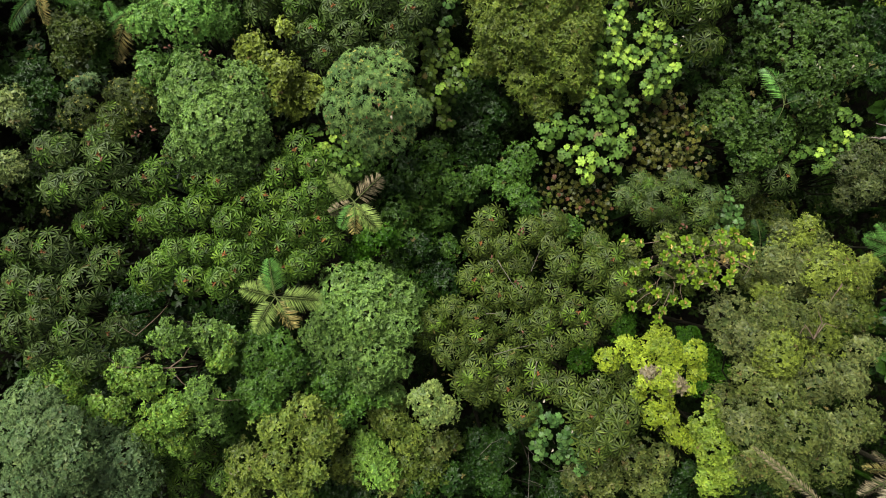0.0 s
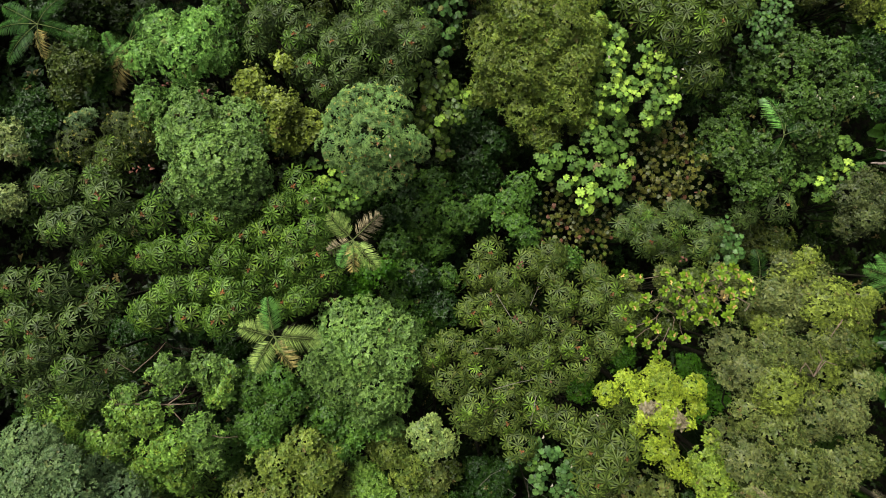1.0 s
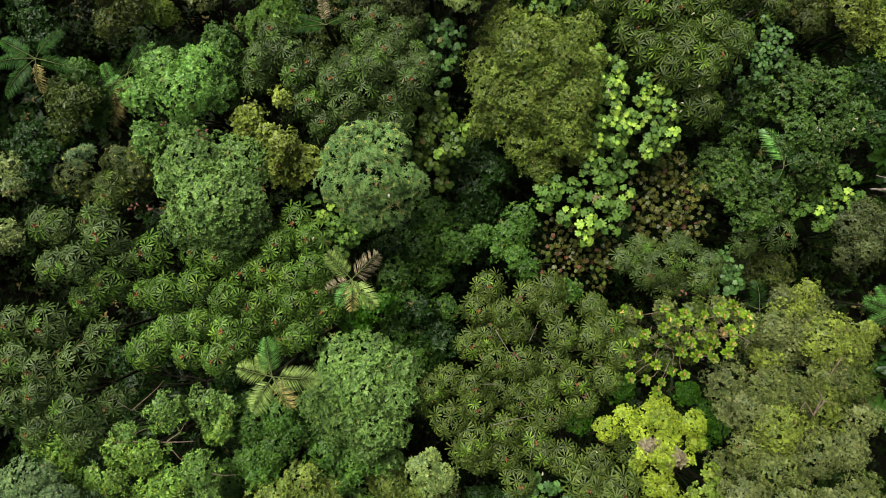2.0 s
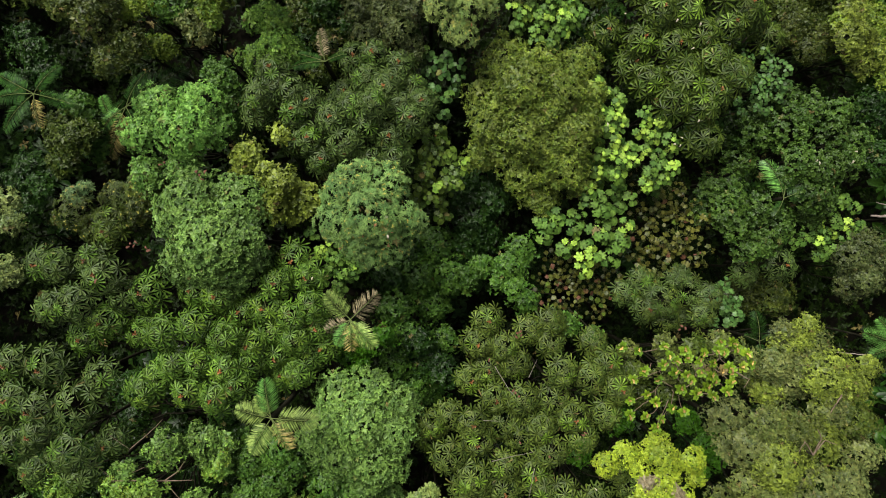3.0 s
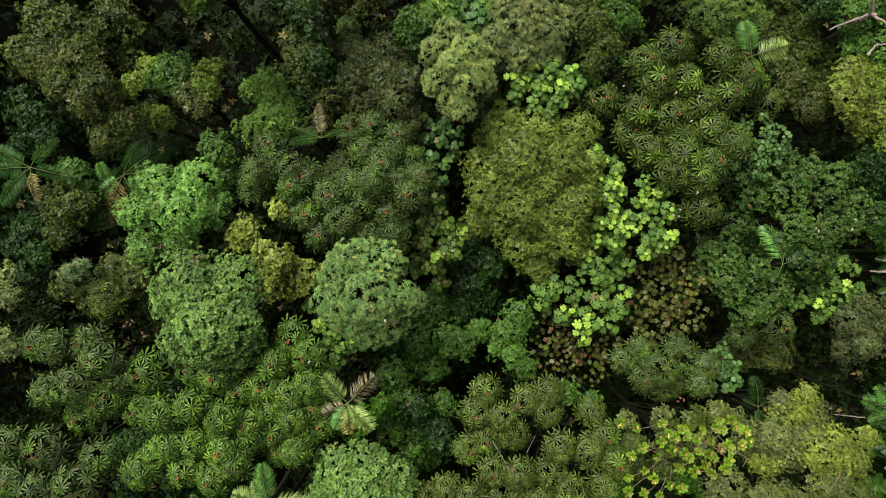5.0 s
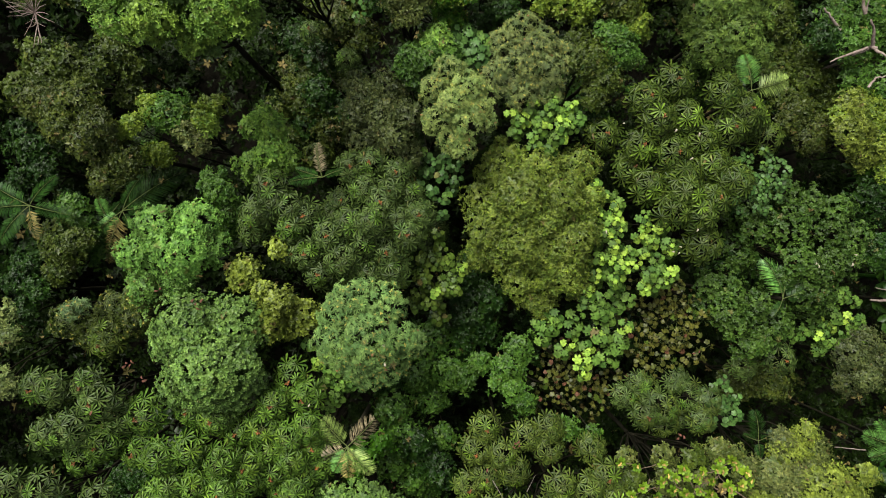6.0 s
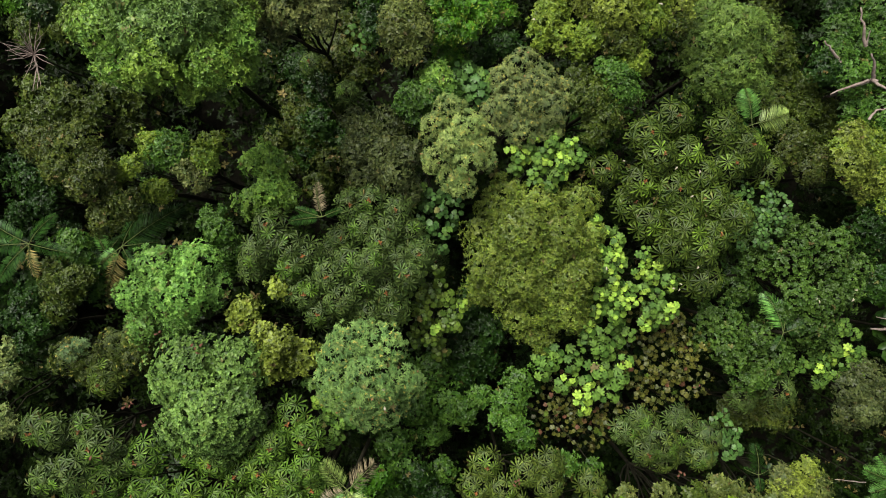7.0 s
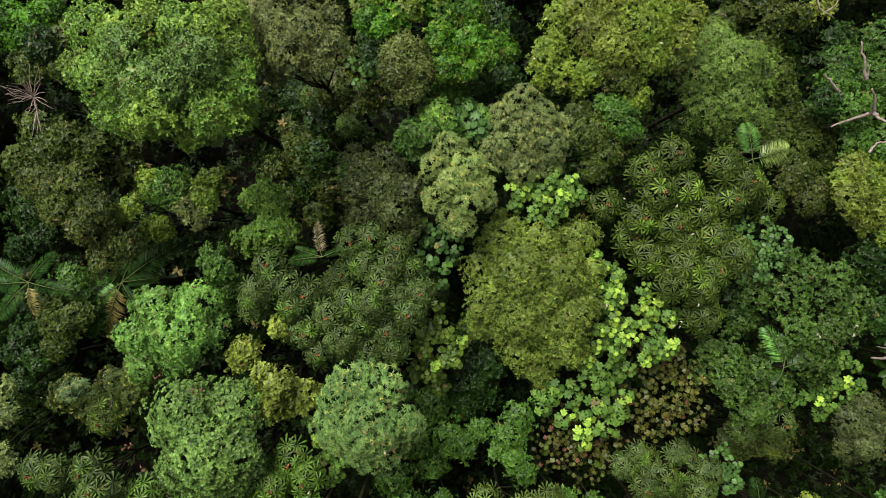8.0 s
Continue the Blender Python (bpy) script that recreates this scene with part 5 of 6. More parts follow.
broadleaf("leafy_tree", "tree with mid-green leaves", 96, -8.0, 14.9, SPRAY, (LEAFY, TUFT), [
    (-8.21, 15.92, 17.01, 0.94), (-8.87, 15.66, 16.97, 0.78), (-7.74, 14.34, 17.54, 1.07), (-8.72, 13.84, 17.03, 0.99), (-7.12, 14.1, 17.01, 0.94),
    (-7.59, 15.43, 17.35, 0.77),
])
broadleaf("leafy_tree", "tree with mid-green leaves above a round crown", 97, -10.0, 12.1, SPRAY, LEAFY, [
    (-9.78, 12.32, 18.24, 0.9), (-10.24, 13.07, 17.82, 0.76), (-9.58, 11.57, 18.11, 0.95), (-10.36, 12.62, 18.05, 0.75), (-9.81, 10.75, 16.91, 0.68),
])
broadleaf("brown_green_tree", "tree with sparse brownish leaves", 98, -4.6, 21.9, BROAD, BROWN, [
    (-5.35, 21.94, 14.07, 1.38), (-3.93, 21.49, 13.55, 1.11), (-6.32, 22.96, 13.54, 1.17), (-4.53, 20.95, 13.39, 1.00), (-3.98, 23.29, 13.62, 1.05),
    (-5.12, 23.54, 13.74, 1.17),
])
broadleaf("leafy_tree", "tree with yellowish leaves in a gap", 99, -7.4, 18.7, SPRAY, (OLIVE_DARK, BROWN), [
    (-8.47, 20.54, 9.55, 1.39), (-8.69, 19.20, 9.72, 1.05), (-9.26, 18.05, 9.01, 1.01), (-7.65, 19.96, 9.54, 0.86),
])
# Darkest green throughout, for the dim light this low in the gap.
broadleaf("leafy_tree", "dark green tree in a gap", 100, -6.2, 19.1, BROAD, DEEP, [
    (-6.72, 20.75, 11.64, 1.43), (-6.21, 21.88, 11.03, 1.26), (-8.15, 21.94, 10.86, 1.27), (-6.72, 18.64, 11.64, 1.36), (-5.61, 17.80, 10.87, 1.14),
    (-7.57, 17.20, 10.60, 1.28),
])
broadleaf("grey_crown_tree", "tree with grey leaves beside a deep gap", 101, 22.2, 3.9, DUST, (SMOKE, GREY, SMOKE), [
    (21.56, 4.31, 14.31, 1.1), (22.36, 4.92, 14.09, 1.11), (21.83, 2.9, 13.92, 1.11), (22.33, 3.21, 14.28, 0.98), (22.91, 4.08, 14.25, 1.16),
])
broadleaf("leafy_tree", "dark olive tree in a gap", 102, 16.8, 2.1, SPRAY, BROWN, [
    (18.10, 2.19, 10.35, 1.50), (19.72, 1.90, 9.90, 1.32), (17.37, 1.81, 9.85, 1.13),
])
tree = broadleaf("clustered_tree", "tree with clustered rounded green leaves", 103, 18.7, 9.5, CLUSTER, CLUST, [
    (16.95, 10.96, 14.28, 1.33), (18.11, 10.94, 14.77, 1.31), (20.58, 10.6, 14.49, 1.21), (20.55, 9.13, 14.62, 1.32), (18.22, 9.25, 15.16, 1.18),
    (17.38, 8.26, 14.66, 0.97), (19.11, 7.69, 14.64, 1.43), (19.14, 8.78, 15.03, 1.02), (20.07, 7.29, 14.16, 1.05), (16.75, 11.87, 13.56, 1.07),
    (20.95, 11.95, 14.25, 1.10), (19.65, 12.20, 14.10, 1.10), (18.60, 12.75, 13.60, 1.05), (22.30, 10.60, 13.80, 1.05), (21.70, 9.60, 14.10, 0.95),
], bark=BARK)
withered(tree, [(18.56, 9.15, 15.20), (20.53, 9.58, 15.20), (18.70, 9.01, 15.20), (20.40, 9.10, 15.10)])
broadleaf("clustered_tree", "tree with clustered rounded green leaves over a gap", 104, 16.2, 6.7, CLUSTER, CLUST, [
    (16.25, 9.49, 13.38, 1.25), (15.28, 7.5, 14.27, 1.45), (14.38, 7.96, 13.58, 1.12), (16.97, 6.9, 14.36, 1.44), (15.51, 6.03, 14.39, 1.33),
    (17.75, 5.81, 14, 1.34), (14.94, 6.63, 14.27, 1.1), (16.4, 4.67, 13.78, 1.12), (19.78, 6.88, 13.06, 1.2), (16.92, 4.95, 13.9, 1),
    (14.25, 6.69, 12.84, 0.91),
])
broadleaf("leafy_tree", "bright green shrubby tree", 105, -3.4, 0.1, BROAD, VIVID, [
    (-3.52, 0.29, 17.18, 0.94), (-4.3, -0.24, 16.87, 0.9), (-2.77, 0.69, 16.73, 0.75), (-3.89, -0.78, 16.32, 0.7), (-2.57, 0.44, 16.02, 0.6),
])
broadleaf("leafy_tree", "low shrubby tree with fresh green leaves", 106, 4.7, 2.6, BROAD, LEAFY, [
    (3.55, 3.92, 15.06, 1.13), (3.76, 2.77, 15.26, 0.95), (2.99, 3.14, 15.02, 0.79), (4.14, 4.71, 14.88, 1.02), (4.37, 2.13, 15.27, 0.84),
    (6.24, 0.99, 15.71, 0.94), (7.99, 0.32, 14.25, 0.75),
])
broadleaf("leafy_tree", "low bright green shrub", 107, 8.2, -4.8, FINE, VIVID, [
    (9.43, -3.91, 14.48, 0.75), (8.96, -4.23, 14.9, 0.57), (7.03, -5.74, 14.67, 0.8), (7.23, -5.2, 15.03, 0.62),
])
broadleaf("leafy_tree", "vivid green shrub in a gap", 108, 14.8, -6.5, FINE, VIVID, [
    (13.98, -5.01, 11.52, 0.88), (14.83, -6.14, 12.22, 0.86), (15.42, -6.96, 11.95, 0.75), (15.02, -7.96, 10.71, 0.77),
])
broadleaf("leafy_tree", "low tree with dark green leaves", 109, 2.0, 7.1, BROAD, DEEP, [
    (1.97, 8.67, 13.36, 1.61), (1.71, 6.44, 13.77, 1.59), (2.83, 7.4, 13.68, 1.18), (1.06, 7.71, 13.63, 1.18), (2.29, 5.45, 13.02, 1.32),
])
broadleaf("leafy_tree", "low tree with leafy green foliage", 110, -0.7, 3.5, BROAD, (LEAFY, DEEP, LEAFY), [
    (-0.36, 5.02, 13.46, 1.37), (-1.84, 4.41, 13.53, 1.36), (-1.23, 3.18, 14, 1.52), (0.53, 3.21, 13.67, 1.36), (-0.42, 1.76, 13.24, 1.38),
])
tree = broadleaf("leafy_tree", "low tree with dark green leaves in a gap", 111, -1.7, 0.5, BROAD, (LEAFY, DEEP), [
    (-1.78, 0.26, 14.6, 1.32), (0.23, -0.03, 14.23, 1.1), (-0.69, -1.13, 14.29, 1.33), (-2.42, 1.47, 14.39, 1.04), (-1.29, -2.32, 13.86, 1.17),
    (-4.12, 4.64, 12.31, 1.23),
])
withered(tree, [(-0.95, -0.65, 13.40), (-0.80, -0.77, 13.40), (-2.45, -2.36, 13.20), (-2.33, -2.66, 13.20), (-0.12, -2.36, 13.20)], RED_LEAF, "red-brown dead leaf")
broadleaf("leafy_tree", "dark green tree at the edge of a deep gap", 112, 24.6, 10.1, BROAD, DEEP, [
    (24.96, 12.42, 12.09, 1.86), (24.34, 9.72, 12.83, 1.57), (24.25, 12.84, 11.78, 1.25),
])
broadleaf("leafy_tree", "green tree beyond a dead tree", 113, 25.6, 20.9, BROAD, LEAFY, [
    (26.15, 25.44, 10.83, 1.91), (24.9, 22.13, 12.49, 1.81), (26.23, 16.87, 10.73, 1.91), (25.01, 19.13, 12.35, 1.52),
])
broadleaf("leafy_tree", "low tree with dark leafy foliage", 114, -0.5, 1.2, BROAD, (LEAFY, DEEP), [
    (-2.36, 1.72, 15.15, 1.24), (-1.23, 0.03, 15.41, 1.28), (0.17, -1.69, 14.63, 1.26), (-2.4, -1.11, 14.69, 1.14), (-0.73, -3, 12.85, 1.21),
    (1.32, 3.18, 14.58, 1.03), (2.23, 3.85, 13.78, 1), (-2.7, 3.18, 14.56, 1.15), (1.37, 5.09, 13.39, 1.19),
])
broadleaf("leafy_tree", "low tree with brownish green foliage", 115, -6.4, 16.6, BROAD, (BROWN, OLIVE_DARK), [
    (-6.27, 16.87, 10.66, 1.40), (-7.00, 15.30, 10.29, 1.28), (-5.49, 15.00, 9.62, 1.18), (-7.57, 18.15, 10.60, 1.27), (-9.68, 17.93, 9.93, 1.17),
    (-8.93, 16.27, 10.26, 1.16), (-6.52, 20.31, 9.40, 1.32),
])
# DEEP here paints in the shade of the crowns above.
broadleaf("leafy_tree", "low green tree beneath olive crowns, darkened for the shade there", 116, -13.7, -4.6, SPRAY, DEEP, [
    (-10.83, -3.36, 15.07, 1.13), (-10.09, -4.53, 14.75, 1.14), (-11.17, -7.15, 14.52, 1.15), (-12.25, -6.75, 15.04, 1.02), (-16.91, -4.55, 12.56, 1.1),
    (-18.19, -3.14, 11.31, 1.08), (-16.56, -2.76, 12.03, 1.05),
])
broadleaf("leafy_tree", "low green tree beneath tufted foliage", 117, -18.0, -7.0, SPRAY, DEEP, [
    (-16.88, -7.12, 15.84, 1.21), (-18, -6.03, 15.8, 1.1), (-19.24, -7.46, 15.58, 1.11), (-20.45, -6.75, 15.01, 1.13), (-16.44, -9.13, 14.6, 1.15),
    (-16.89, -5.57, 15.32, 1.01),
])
# Leaf colour lowered to DEEP in place of gap shade.
broadleaf("leafy_tree", "low green tree at the foot of an olive tree, darkened for shade", 118, -1.0, -12.9, BROAD, DEEP, [
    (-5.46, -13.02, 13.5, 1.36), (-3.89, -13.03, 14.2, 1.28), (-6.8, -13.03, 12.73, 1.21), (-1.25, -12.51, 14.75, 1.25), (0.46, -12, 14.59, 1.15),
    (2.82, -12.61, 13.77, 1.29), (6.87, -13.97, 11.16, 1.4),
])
tree = lobed_tree("tree with large bright lobed leaves, the young ones yellow-green", 119, 9.5, 9.7, LOBE_LEAVES, LOBE_YOUNG_LEAVES, [
    (8.00, 12.60, 15.70, 0.80), (8.40, 11.90, 15.90, 0.80), (10.30, 10.95, 16.20, 0.85),
    (8.2, 11.14, 16.1, 0.93), (9.43, 10.33, 16.1, 1.25), (10.79, 10.05, 16.1, 0.93), (8.66, 8.96, 16.1, 1.04), (9.97, 8.69, 16.1, 1.14),
    (11.2, 8.69, 16.1, 0.65), (8.06, 10.05, 16.1, 0.87),
], ring=5, bright=0.85, gap=0.85, size=0.85)
withered(tree, [(11.35, 9.68, 16.40), (11.11, 9.74, 16.40), (7.93, 10.68, 16.40)])
lobed_tree("tree with lobed leaves beneath a bright crown", 120, 9.2, 9.0, LOBE_LEAVES, LOBE_YOUNG_LEAVES, [
    (7.99, 8.79, 14.8, 0.85), (8.71, 8.14, 14.8, 0.8), (9.27, 7.43, 14.8, 0.74), (8.28, 9.7, 14.8, 0.74), (7.85, 10.84, 14.8, 0.68),
    (10.84, 8.28, 14.8, 0.74), (11.69, 10.13, 14.8, 0.63),
], ring=5, bright=0.12, size=0.85)
lobed_tree("tree with very large bright lobed leaves", 121, 7.4, 5.9, LOBE_LEAVES, LOBE_YOUNG_LEAVES, [
    (7.86, 6.74, 15.3, 1.01), (7.44, 5.63, 15.3, 1.18), (8.98, 5.91, 15.3, 1.06), (8.56, 5.01, 15.3, 0.95), (6.38, 5.77, 15.3, 0.9),
    (6.88, 4.45, 15.3, 0.9), (5.35, 5.91, 15.3, 0.67), (7.72, 7.39, 15.3, 0.67),
], ring=4, gap=1.12, bright=0.3, size=1.15)
tree = lobed_tree("climber with reddish olive lobed leaves", 122, 12.1, 5.9, LOBE_RED_LEAVES, LOBE_MID_LEAVES, [
    (11.15, 7.44, 13.5, 1.25), (12.34, 7.44, 13.5, 1.01), (10.56, 5.31, 13.5, 1.36), (12.34, 5.6, 13.5, 1.48), (13.23, 6.49, 13.5, 1.13),
    (11.45, 4.27, 13.5, 1.36), (13.29, 4.72, 13.5, 1.13),
], bright=0.1, ring=3, gap=0.62, size=0.85)
withered(tree, [(10.72, 7.79, 13.90), (11.98, 7.79, 13.90), (13.40, 4.58, 13.80), (13.16, 4.49, 13.80)], RED_LEAF, "red-brown dead leaf")
lobed_tree("climber with reddish olive lobed leaves over a dark gap", 123, 7.5, 2.9, LOBE_RED_LEAVES, LOBE_MID_LEAVES, [
    (6.43, 3.84, 13.4, 1.37), (7.91, 3.24, 13.4, 1.37), (6.13, 2.65, 13.4, 1.25), (7.91, 1.9, 13.4, 1.25), (9.1, 2.86, 13.4, 1.01),
], bright=0.1, ring=3, gap=0.62, size=0.75)
lobed_tree("tree with pale lobed leaves in an open crown", 124, 5.2, 16.0, LOBE_LEAVES, LOBE_YOUNG_LEAVES, [
    (4.98, 16.52, 16.8, 0.89), (5.63, 15.86, 16.8, 1), (4.45, 15.73, 16.8, 0.94), (6.16, 15.99, 16.8, 0.79), (5.24, 15.07, 16.8, 0.89),
    (3.8, 15.86, 16.8, 0.63), (5.9, 16.65, 16.8, 0.68),
], ring=5, bright=0.35, size=0.85)
lobed_tree("tree with olive lobed leaves", 125, -0.3, 8.5, LOBE_MID_LEAVES, LOBE_YOUNG_LEAVES, [
    (-0.38, 10, 16.4, 1.02), (-1.05, 9.2, 16.4, 0.81), (0.16, 8.6, 16.4, 1.13), (-0.32, 7.79, 16.4, 0.92), (0.76, 8.87, 16.4, 0.65),
    (-1.23, 7.84, 15.4, 0.84), (-0.25, 7.05, 15.2, 1.01),
], ring=5, bright=0.04, size=0.8)
lobed_tree("tree with large dark lobed leaves and red stalks", 126, 1.5, 19.4, LOBE_BLUE_LEAVES, LOBE_LEAVES, [
    (1.18, 19.97, 16.6, 0.63), (1.76, 19.92, 16.6, 0.69), (1.44, 19.13, 16.6, 0.69), (1.97, 19.31, 16.6, 0.48), (0.92, 18.92, 16.6, 0.53),
], ring=5, bright=0.1, size=1.2)
tree = lobed_tree("tree with rounded blue-green leaves", 127, 5.1, -8.7, LOBE_BLUE_LEAVES, LOBE_LEAVES, [
    (4.05, -8.59, 17.5, 0.99), (5.22, -9.11, 17.5, 1.09), (6.18, -9.63, 17.5, 0.88), (4.57, -7.81, 17.5, 0.78), (5.6, -8.33, 17.5, 0.78),
], ring=5, bright=0.1, size=0.8)
withered(tree, [(4.94, -9.11, 17.90), (5.85, -8.29, 17.80)])
lobed_tree("tree with blue-green rounded leaves", 128, 16.3, 13.4, LOBE_BLUE_LEAVES, LOBE_LEAVES, [
    (16.13, 14.15, 14.8, 1.07), (16.75, 13.03, 14.8, 1.18), (15.9, 12.47, 14.8, 1.01), (17.25, 13.65, 14.8, 0.96), (15.29, 13.93, 14.8, 0.79),
], ring=5, bright=0.15, size=0.58, gap=0.62)
lobed_tree("low tree with green lobed leaves", 129, -5.0, 4.7, LOBE_LEAVES, LOBE_YOUNG_LEAVES, [
    (-4.60, 3.60, 17.60, 0.90), (-5.00, 3.00, 17.40, 0.80), (-4.20, 3.95, 17.50, 0.70), (-4.90, 4.30, 17.60, 0.70),
    (-4.71, 4.96, 17.80, 0.92), (-4.14, 4.25, 17.80, 0.87), (-5.35, 5.27, 17.80, 0.77), (-5.09, 4.37, 17.80, 0.67), (-3.94, 5.01, 17.80, 0.67),
], ring=5, bright=0.15, size=0.75)
lobed_tree("low tree with lobed leaves beside a grey-leaved tree", 130, 21.5, 5.8, LOBE_LEAVES, LOBE_YOUNG_LEAVES, [
    (20.94, 6.24, 12.8, 1.15), (21.7, 5.42, 12.8, 1.27), (22.61, 5.33, 12.8, 0.85), (20.18, 5.03, 12.8, 1.03), (22, 6.85, 12.8, 0.85),
], ring=5, bright=0.1, size=0.85)
lobed_tree("low tree with blue-green leaves", 131, 14.6, 1.7, LOBE_BLUE_LEAVES, LOBE_LEAVES, [
    (14.68, 2.29, 14.2, 1.04), (15.03, 1.42, 14.2, 0.81), (14.24, 1.48, 14.2, 0.81),
], ring=5, bright=0.1, size=0.75)
lobed_tree("low tree with dark lobed leaves", 132, -0.6, 15.6, LOBE_BLUE_LEAVES, LOBE_LEAVES, [
    (-0.16, 13.37, 15.2, 0.89), (0.12, 12.26, 15.2, 0.94), (0.67, 13.92, 15.2, 0.78), (-0.44, 14.2, 15.2, 0.67), (0.4, 17.38, 14.2, 0.69),
    (-4.18, 22.53, 14.2, 0.86),
], ring=5, bright=0.06, size=0.8)
palm("palm with pale green fronds and a browning one", 133, -6.65, -1.90, 21.30, [
    (101, 1.65, FROND, 0.3),
    (166, 1.60, FROND_PALE, 0.2),
    (-4, 1.89, FROND_PALE, 0.2),
    (-121, 1.80, FROND_PALE, 0.25),
    (-62, 1.56, DRY_FROND, 0.2),
    (-46, 1.11, FROND_PALE, 0.3),
    (127, 1.15, FROND_PALE, 0.35),
])
palm("palm with pale fronds, some dry and grey", 134, -3.61, 1.93, 20.70, [
    (134, 1.59, FROND_PALE, 0.25),
    (44, 1.60, PINK_FROND, 0.2),
    (-118, 1.30, FROND, 0.25),
    (-51, 1.59, FROND_PALE, 0.2),
    (-89, 1.39, DRY_FROND, 0.2),
    (-155, 1.21, PINK_FROND, 0.2),
    (-61, 0.64, FROND_PALE, 0.3),
])
palm("tree fern with broad dark green fronds", 135, -18.49, 11.84, 17.60, [
    (152, 2.15, FROND_DARK, 0.25),
    (52, 1.85, FROND_DARK, 0.25),
    (-14, 1.89, FROND_DARK, 0.2),
    (-133, 2.39, FROND_DARK, 0.2),
    (-82, 1.64, DRY_FROND, 0.2),
    (-176, 2.17, FROND_DARK, 0.25),
], width=0.48)
palm("palm with dark arching fronds", 136, -15.34, 11.73, 15.60, [
    (-140, 2.16, FROND, 0.25),
    (35, 3.64, FROND_DARK, 0.25),
    (64, 2.06, FROND_DARK, 0.3),
    (-109, 2.81, DRY_FROND, 0.2),
    (7, 1.84, FROND_DARK, 0.25),
    (-60, 1.34, FROND_DARK, 0.2),
], width=0.45)
palm("palm with pale fronds rising from an umbrella tree", 137, -5.03, 13.00, 18.60, [
    (102, 1.68, PINK_FROND, 0.3),
    (-174, 1.63, FROND_DARK, 0.2),
    (23, 1.02, FROND_DARK, 0.25),
    (163, 1.36, FROND_DARK, 0.2),
], width=0.42)
palm("tree fern with fresh green fronds", 138, 17.41, 7.35, 14.40, [
    (110, 2.28, FROND, 0.3),
    (86, 1.78, FROND_DARK, 0.3),
    (-114, 1.07, FROND_DARK, 0.2),
    (21, 1.37, FROND_DARK, 0.2),
])
palm("palm with two long fronds over dark foliage", 139, 15.73, 17.83, 14.60, [
    (98, 2.00, FROND, 0.3),
    (16, 2.18, FROND_PALE, 0.2),
    (-157, 1.37, FROND_DARK, 0.2),
    (-71, 1.20, FROND_DARK, 0.2),
])
palm("small palm with dark fronds", 140, 16.38, 0.03, 14.00, [
    (93, 1.61, FROND_DARK, 0.3),
    (158, 0.83, FROND_DARK, 0.25),
    (29, 0.96, FROND_DARK, 0.25),
    (-81, 0.94, FROND_DARK, 0.2),
])
palm("palm with bright fronds at the edge of a gap", 141, 22.78, 0.03, 15.00, [
    (160, 1.75, FROND, 0.25),
    (-156, 1.48, FROND, 0.2),
    (-90, 1.80, FROND, 0.2),
    (124, 1.62, FROND, 0.2),
], girth=0.06)
palm("palm with long dry drooping fronds", 142, 15.26, -10.32, 21.50, [
    (140, 4.08, PINK_FROND, 0.12),
    (-142, 2.10, DRY_FROND, 0.2),
    (-27, 1.85, DRY_FROND, 0.2),
], girth=0.12, width=0.13)
palm("palm with dry whitish fronds", 143, 18.30, -8.95, 21.00, [
    (-145, 1.90, PINK_FROND, 0.15),
    (175, 1.45, DRY_FROND, 0.15),
    (139, 1.28, PINK_FROND, 0.2),
    (-112, 1.94, PINK_FROND, 0.2),
    (-17, 1.26, DRY_FROND, 0.2),
], girth=0.12, width=0.4)
palm("tree fern in shade", 144, -16.37, 11.33, 15.00, [
    (117, 1.34, FROND, 0.25),
    (56, 1.08, FROND_DARK, 0.25),
    (-112, 0.81, DRY_FROND, 0.2),
    (-167, 1.38, FROND_DARK, 0.2),
])
heads([
    (9.79, 0.53, 18.35, 1), (9.96, 0.15, 18.35, 1), (9.76, -0.28, 18.35, 1), (10.34, -0.1, 18.35, 1), (10.59, 0.4, 18.35, 1),
    (10.77, 0.03, 18.35, 1), (10.22, -0.6, 18.35, 1), (10.72, -0.73, 18.35, 1), (10.97, -0.98, 18.35, 1), (11.27, -0.1, 18.35, 1),
    (11.42, 0.28, 18.35, 1), (11.35, -0.6, 18.35, 1), (11.85, -0.18, 18.35, 1), (11.72, -0.73, 18.35, 1), (12.03, 0.4, 18.35, 1),
    (12.18, 0.73, 18.35, 1), (12.35, 0.28, 18.35, 1), (12.73, 0.73, 18.35, 1), (12.98, 0.4, 18.35, 1), (13.28, 0.23, 18.35, 1),
    (13.54, -0.23, 18.35, 1), (13.11, -0.35, 18.35, 1), (12.53, -0.35, 18.35, 1), (12.23, -0.48, 18.35, 1), (12.03, -0.98, 18.35, 1),
    (12.61, -0.98, 18.35, 1), (12.43, -1.36, 18.35, 1), (11.6, -1.23, 18.35, 1), (11.1, -1.48, 18.35, 1), (10.42, -1.28, 18.35, 1),
    (11.85, -1.61, 18.35, 1), (12.73, -0.6, 18.35, 1), (9.63, -1, 17.85, 1), (8.56, -1, 17.85, 1), (9.12, -1.64, 17.85, 1),
    (9.51, -1.97, 17.85, 1), (10.2, -2.23, 17.85, 1), (10.79, -2.41, 17.85, 1), (8.35, -2.54, 17.85, 1), (9.12, -2.66, 17.85, 1),
    (9.76, -2.74, 17.85, 1), (9.51, -3.1, 17.85, 1), (8.35, -1.9, 17.85, 1), (8.74, 0.28, 17.85, 1), (8.1, 0.41, 17.85, 1),
    (8.99, -0.61, 17.85, 1),
])
x, y = 22.60, 20.42
z = float(ground_height(x, y))
